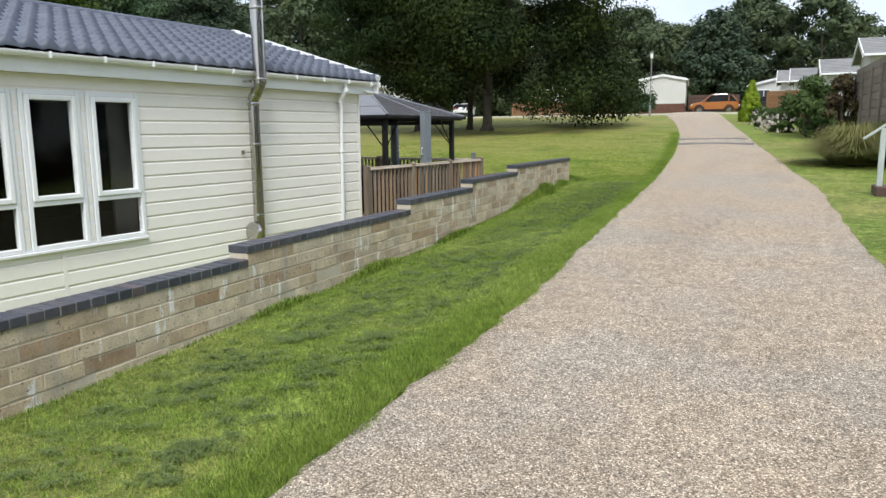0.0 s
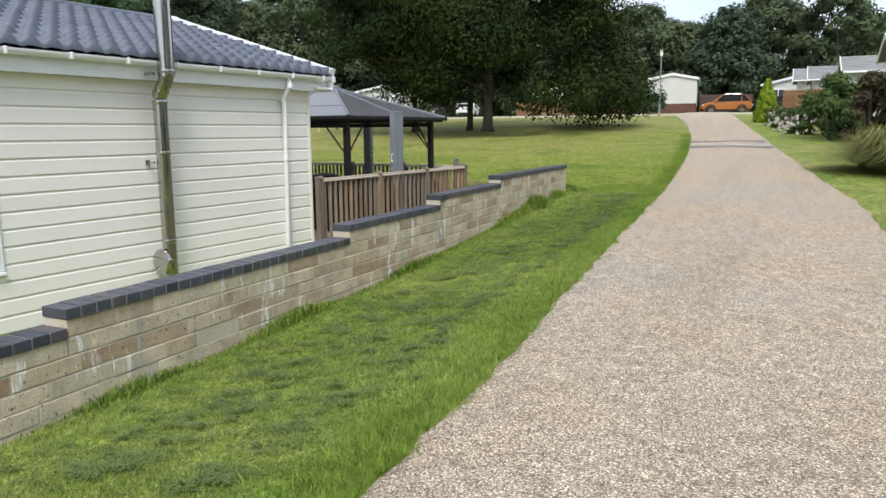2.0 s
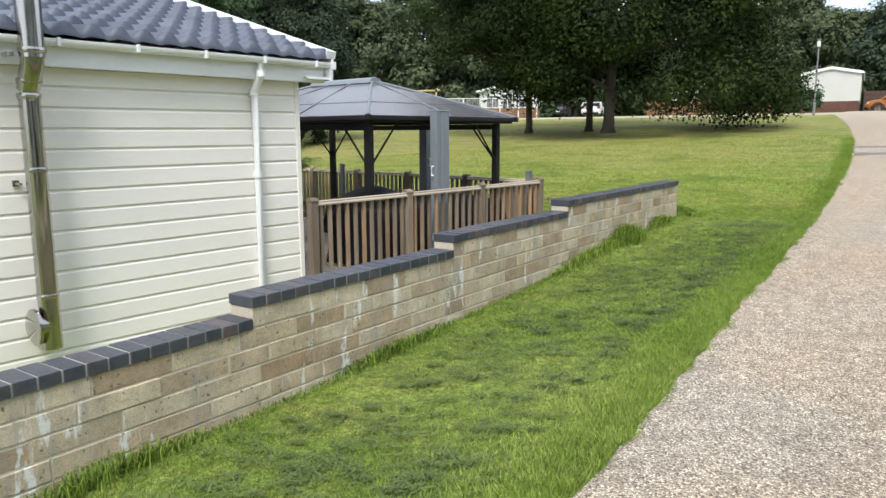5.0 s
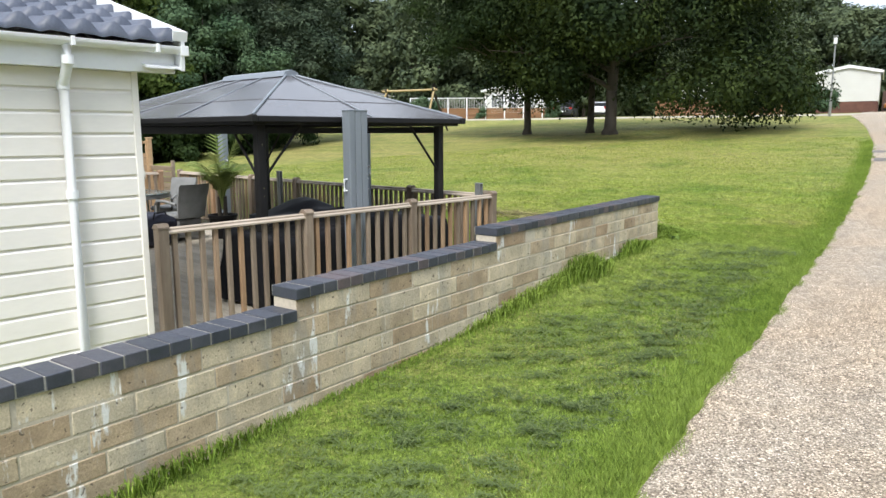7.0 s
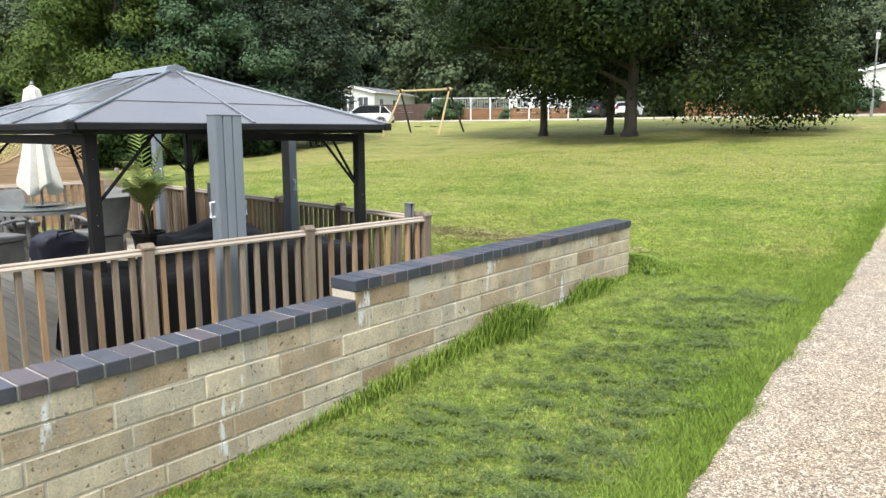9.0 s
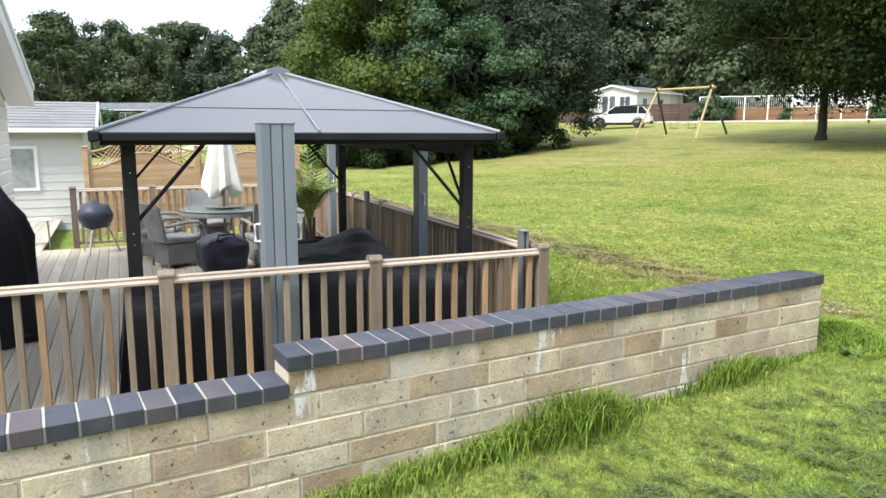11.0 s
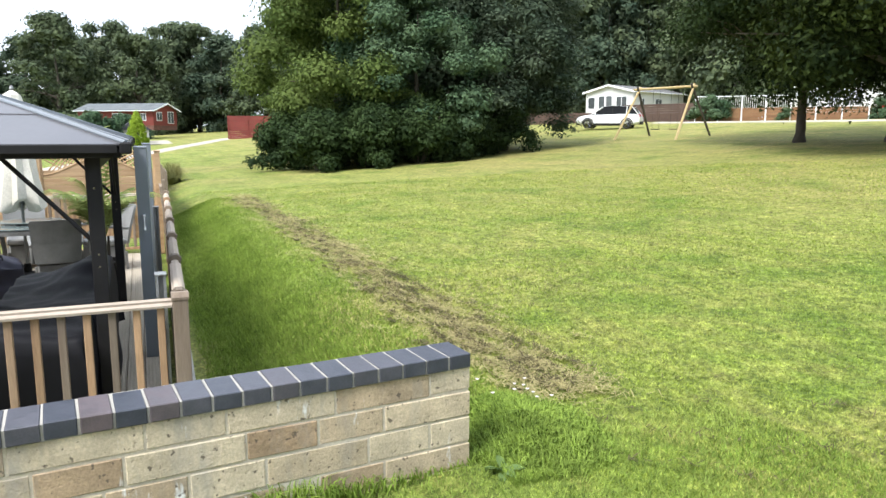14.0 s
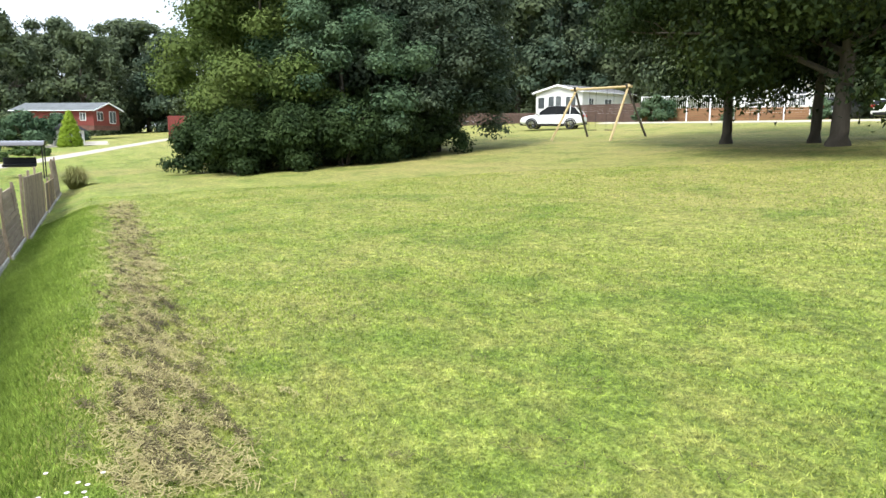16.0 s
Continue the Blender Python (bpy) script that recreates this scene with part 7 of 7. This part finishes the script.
# ragged drive edge
n = 95000
y = 0.6 + 34 * rg.random(n) ** 1.9
x = drive_left(y) + 0.03 - np.abs(rg.normal(size=n)) * 0.17 + 0.055 * np.clip(patchy(0 * y, y, 11, 4), -1, 1)
v, f = blades(rg, x, y, 0.05, 0.0032, 0.9)
grass_object("edge_grass", "longer ragged grass along the drive edge", v, f, EDGE)
# rank grass at the foot of the wall and round its end
n = 26000
y = 1.0 + 15.2 * rg.random(n)
amount = np.clip(patchy(0 * y, y, 2.6, 9) - 0.05, 0, 1.0) * 0.8 + 1.0 * np.exp(-((y - 13.9) / 0.4) ** 2) + 0.75 * np.exp(-((y - 15.1) / 0.35) ** 2)
x = wall_face(y) + 0.015 + np.abs(rg.normal(size=n)) * 0.06 * (0.5 + amount)
keep = rg.random(n) < 0.10 + 0.75 * amount
v, f = blades(rg, x[keep], y[keep], (0.035 + 0.21 * amount)[keep], 0.0032, 0.65, True)
grass_object("wall_foot_grass", "rank long grass tufts at the foot of the wall", v, f, EDGE)
n = 9000
a, r = rg.random(n) * 6.3, rg.random(n) ** 0.7
x, y = -4.45 + 0.55 * r * np.cos(a), 16.45 + 0.4 * r * np.sin(a)
keep = on_lawn(x, y) & ~((x > wall_face(y) - 0.22) & (x < wall_face(y) + 0.02) & (y < WALL_END + 0.02))
v, f = blades(rg, x[keep], y[keep], 0.13 * (1.1 - r[keep]) + 0.03, 0.0028, 0.7, True)
grass_object("tuft_grass", "rank tufts of grass round the wall's end", v, f, LUSH)
# bank beside the deck
n = 150000
u = rg.random(n) ** 1.5
lx_, ly_ = 2.0 - 17 * u, 0.33 + 0.95 * rg.random(n) + 0.75 * rg.random(n) ** 2
c5, s5 = math.cos(radians(5)), math.sin(radians(5))
x, y = -6.09 + c5 * lx_ + s5 * ly_, 14.95 - s5 * lx_ + c5 * ly_
keep = (x < wall_face(y) - 0.24) | (y > WALL_END + 0.05)
v, f = blades(rg, x[keep], y[keep], (0.03 + 0.028 * ease(1.8, 0.7, ly_) + 0.015 * patchy(x, y, 2.5, 5))[keep], 0.0042, 0.8)
grass_object("bank_grass", "longer lush grass on the bank below the lawn", v, f, LUSH)
# open lawn before the camera's end
n = 560000
rr, aa = 1.4 + 21 * rg.random(n) ** 2.3, radians(48) + radians(40) * np.clip(rg.normal(size=n), -2.4, 2.4)
x, y = -1.6 - rr * np.sin(aa), 14.9 + rr * np.cos(aa)
ok = on_lawn(x, y) & (rg.random(n) < ease(1.0, 2.2, site_xy(x, y)[1])) & (rg.random(n) < ease(14.2, 17.5, y))
x, y, rr = x[ok], y[ok], rr[ok]
v, f = blades(rg, x, y, 0.020 + 0.005 * patchy(x, y, 1.5, 3), 0.0032 + 0.0005 * rr, 1.2)
grass_object("lawn_grass", "short mown lawn grass with pale dry tips", v, f, GRASSBLADE)


def litter(rng, cx, cy, spread, per, length, material, name, label, along=None):
    """Clumps of cut grass lying on the turf: flat crossed stems heaped a little."""
    n = len(cx)
    k = np.repeat(np.arange(n), per)
    m = len(k)
    ang = rng.random(n)[k] * 0.0 + (along if along is not None else 0.0)
    dx, dy = rng.normal(size=m) * spread[k] * 2.2, rng.normal(size=m) * spread[k] * 0.5
    x = cx[k] + dx * np.cos(ang) - dy * np.sin(ang)
    y = cy[k] + dx * np.sin(ang) + dy * np.cos(ang)
    z = ground(x, y) + 0.02 + 0.022 * rng.random(m)
    a = rng.random(m) * 6.3
    l, w = length * (0.5 + rng.random(m)), 0.0028
    tilt = rng.normal(size=m) * 0.25 * l
    p = [np.stack([x + s * l * np.cos(a) - q * w * np.sin(a), y + s * l * np.sin(a) + q * w * np.cos(a), z + s * tilt + 0.3 * abs(s - 0) * 0], -1) for s, q in ((-1, -1), (-1, 1), (1, 0.6), (1, -0.6))]
    v = np.stack(p, 1).reshape(-1, 3)
    i = np.arange(m)[:, None] * 4
    return grass_object(name, label, v, i + np.array([[0, 1, 2, 3]]), material)


n = 1150
y = 1.0 + 15 * rg.random(n) ** 0.85
x = np.where(rg.random(n) < 0.72, -3.35 + 0.33 * rg.normal(size=n), -2.42 - 0.03 * y + 0.10 * rg.normal(size=n))
ok = (x > wall_face(y) + 0.25) & (x < drive_left(y) - 0.15)
litter(rg, x[ok], y[ok], 0.014 + 0.055 * rg.random(ok.sum()) ** 2.2, 34, 0.021, CLIPPING, "grass_clippings", "dark drying grass clippings strewn on the verge", 0.35)
n = 950
lx_ = 1.2 - 17 * rg.random(n) ** 1.25
ly_ = 2.12 - 0.012 * lx_ + 0.19 * rg.normal(size=n)
x, y = -6.09 + c5 * lx_ + s5 * ly_, 14.95 - s5 * lx_ + c5 * ly_
litter(rg, x, y, 0.02 + 0.06 * rg.random(n) ** 2, 27, 0.026, HAY, "hay_row", "brown windrow of dry cut grass along the bank", 0.25)
n = 420
lx_ = 1.0 - 15 * rg.random(n) ** 1.25
ly_ = 2.12 - 0.012 * lx_ + 0.17 * rg.normal(size=n)
x, y = -6.09 + c5 * lx_ + s5 * ly_, 14.95 - s5 * lx_ + c5 * ly_
litter(rg, x, y, 0.02 + 0.035 * rg.random(n) ** 2, 40, 0.022, DARKHAY, "rotting_clippings", "dark clots of older cut grass in the windrow", 0.15)
n = 420
rr, aa = 2.0 + 14 * rg.random(n), radians(50) + radians(80) * (rg.random(n) - 0.5)
x, y = -1.6 - rr * np.sin(aa), 14.9 + rr * np.cos(aa)
ok = on_lawn(x, y) & (site_xy(x, y)[1] > 1.8)
litter(rg, x[ok], y[ok], 0.015 + 0.05 * rg.random(ok.sum()) ** 2, 12, 0.02, DARKHAY, "lawn_clippings", "thin dry grass clippings scattered on the lawn", 0.5)
# a few white daisies and a dock plant by the wall's end
for k in range(10):
    x, y = -4.95 + 0.5 * rg.random(), 16.35 + 0.45 * rg.random()
    d = thing("daisy", "small white daisy in the long grass", "flower", pose(x, y, float(ground(x, y))), group="daisies by the wall end")
    bm = bmesh.new()
    tube(bm, [(0, 0, 0), (0.01, 0, 0.16)], 0.0015, 4)
    part("stem", bm, LUSH, d)
    bm = bmesh.new()
    lathe(bm, [(0.004, 0.158), (0.011, 0.164), (0.004, 0.166)], 9)
    part("petals", bm, PETAL, d)


def dock_plant(x, y):
    """A rosette of broad pale leaves."""
    d = thing("dock_plant", "broad-leaved pale green dock by the wall's end", "plant", pose(x, y, float(ground(x, y))))
    for k in range(7):
        a = k * 0.95
        bm = bmesh.new()
        rows_ = []
        for i in range(6):
            f = i / 5
            w = 0.018 * math.sin(math.pi * min(1.0, 0.12 + 0.88 * f)) + 0.003
            p = Vector((0.10 * f * math.cos(a), 0.10 * f * math.sin(a), 0.01 + (0.06 + 0.03 * math.sin(3 * a)) * f - 0.05 * f * f))
            q = Vector((-math.sin(a), math.cos(a), 0.25)) * w
            rows_.append((bm.verts.new(p - q), bm.verts.new(p + Vector((0, 0, -0.006))), bm.verts.new(p + Vector((q.x, q.y, -q.z)) * 1.0 + Vector((0, 0, 2 * q.z)))))
        for u, v in zip(rows_, rows_[1:]):
            bm.faces.new((u[0], u[1], v[1], v[0]))
            bm.faces.new((u[1], u[2], v[2], v[1]))
        part("leaf", bm, DOCK, d)


DOCK = leaf_material("dock_leaf", (0.10, 0.16, 0.05), (0.16, 0.24, 0.08), (0.14, 0.21, 0.07))
dock_plant(-4.12, 16.12)
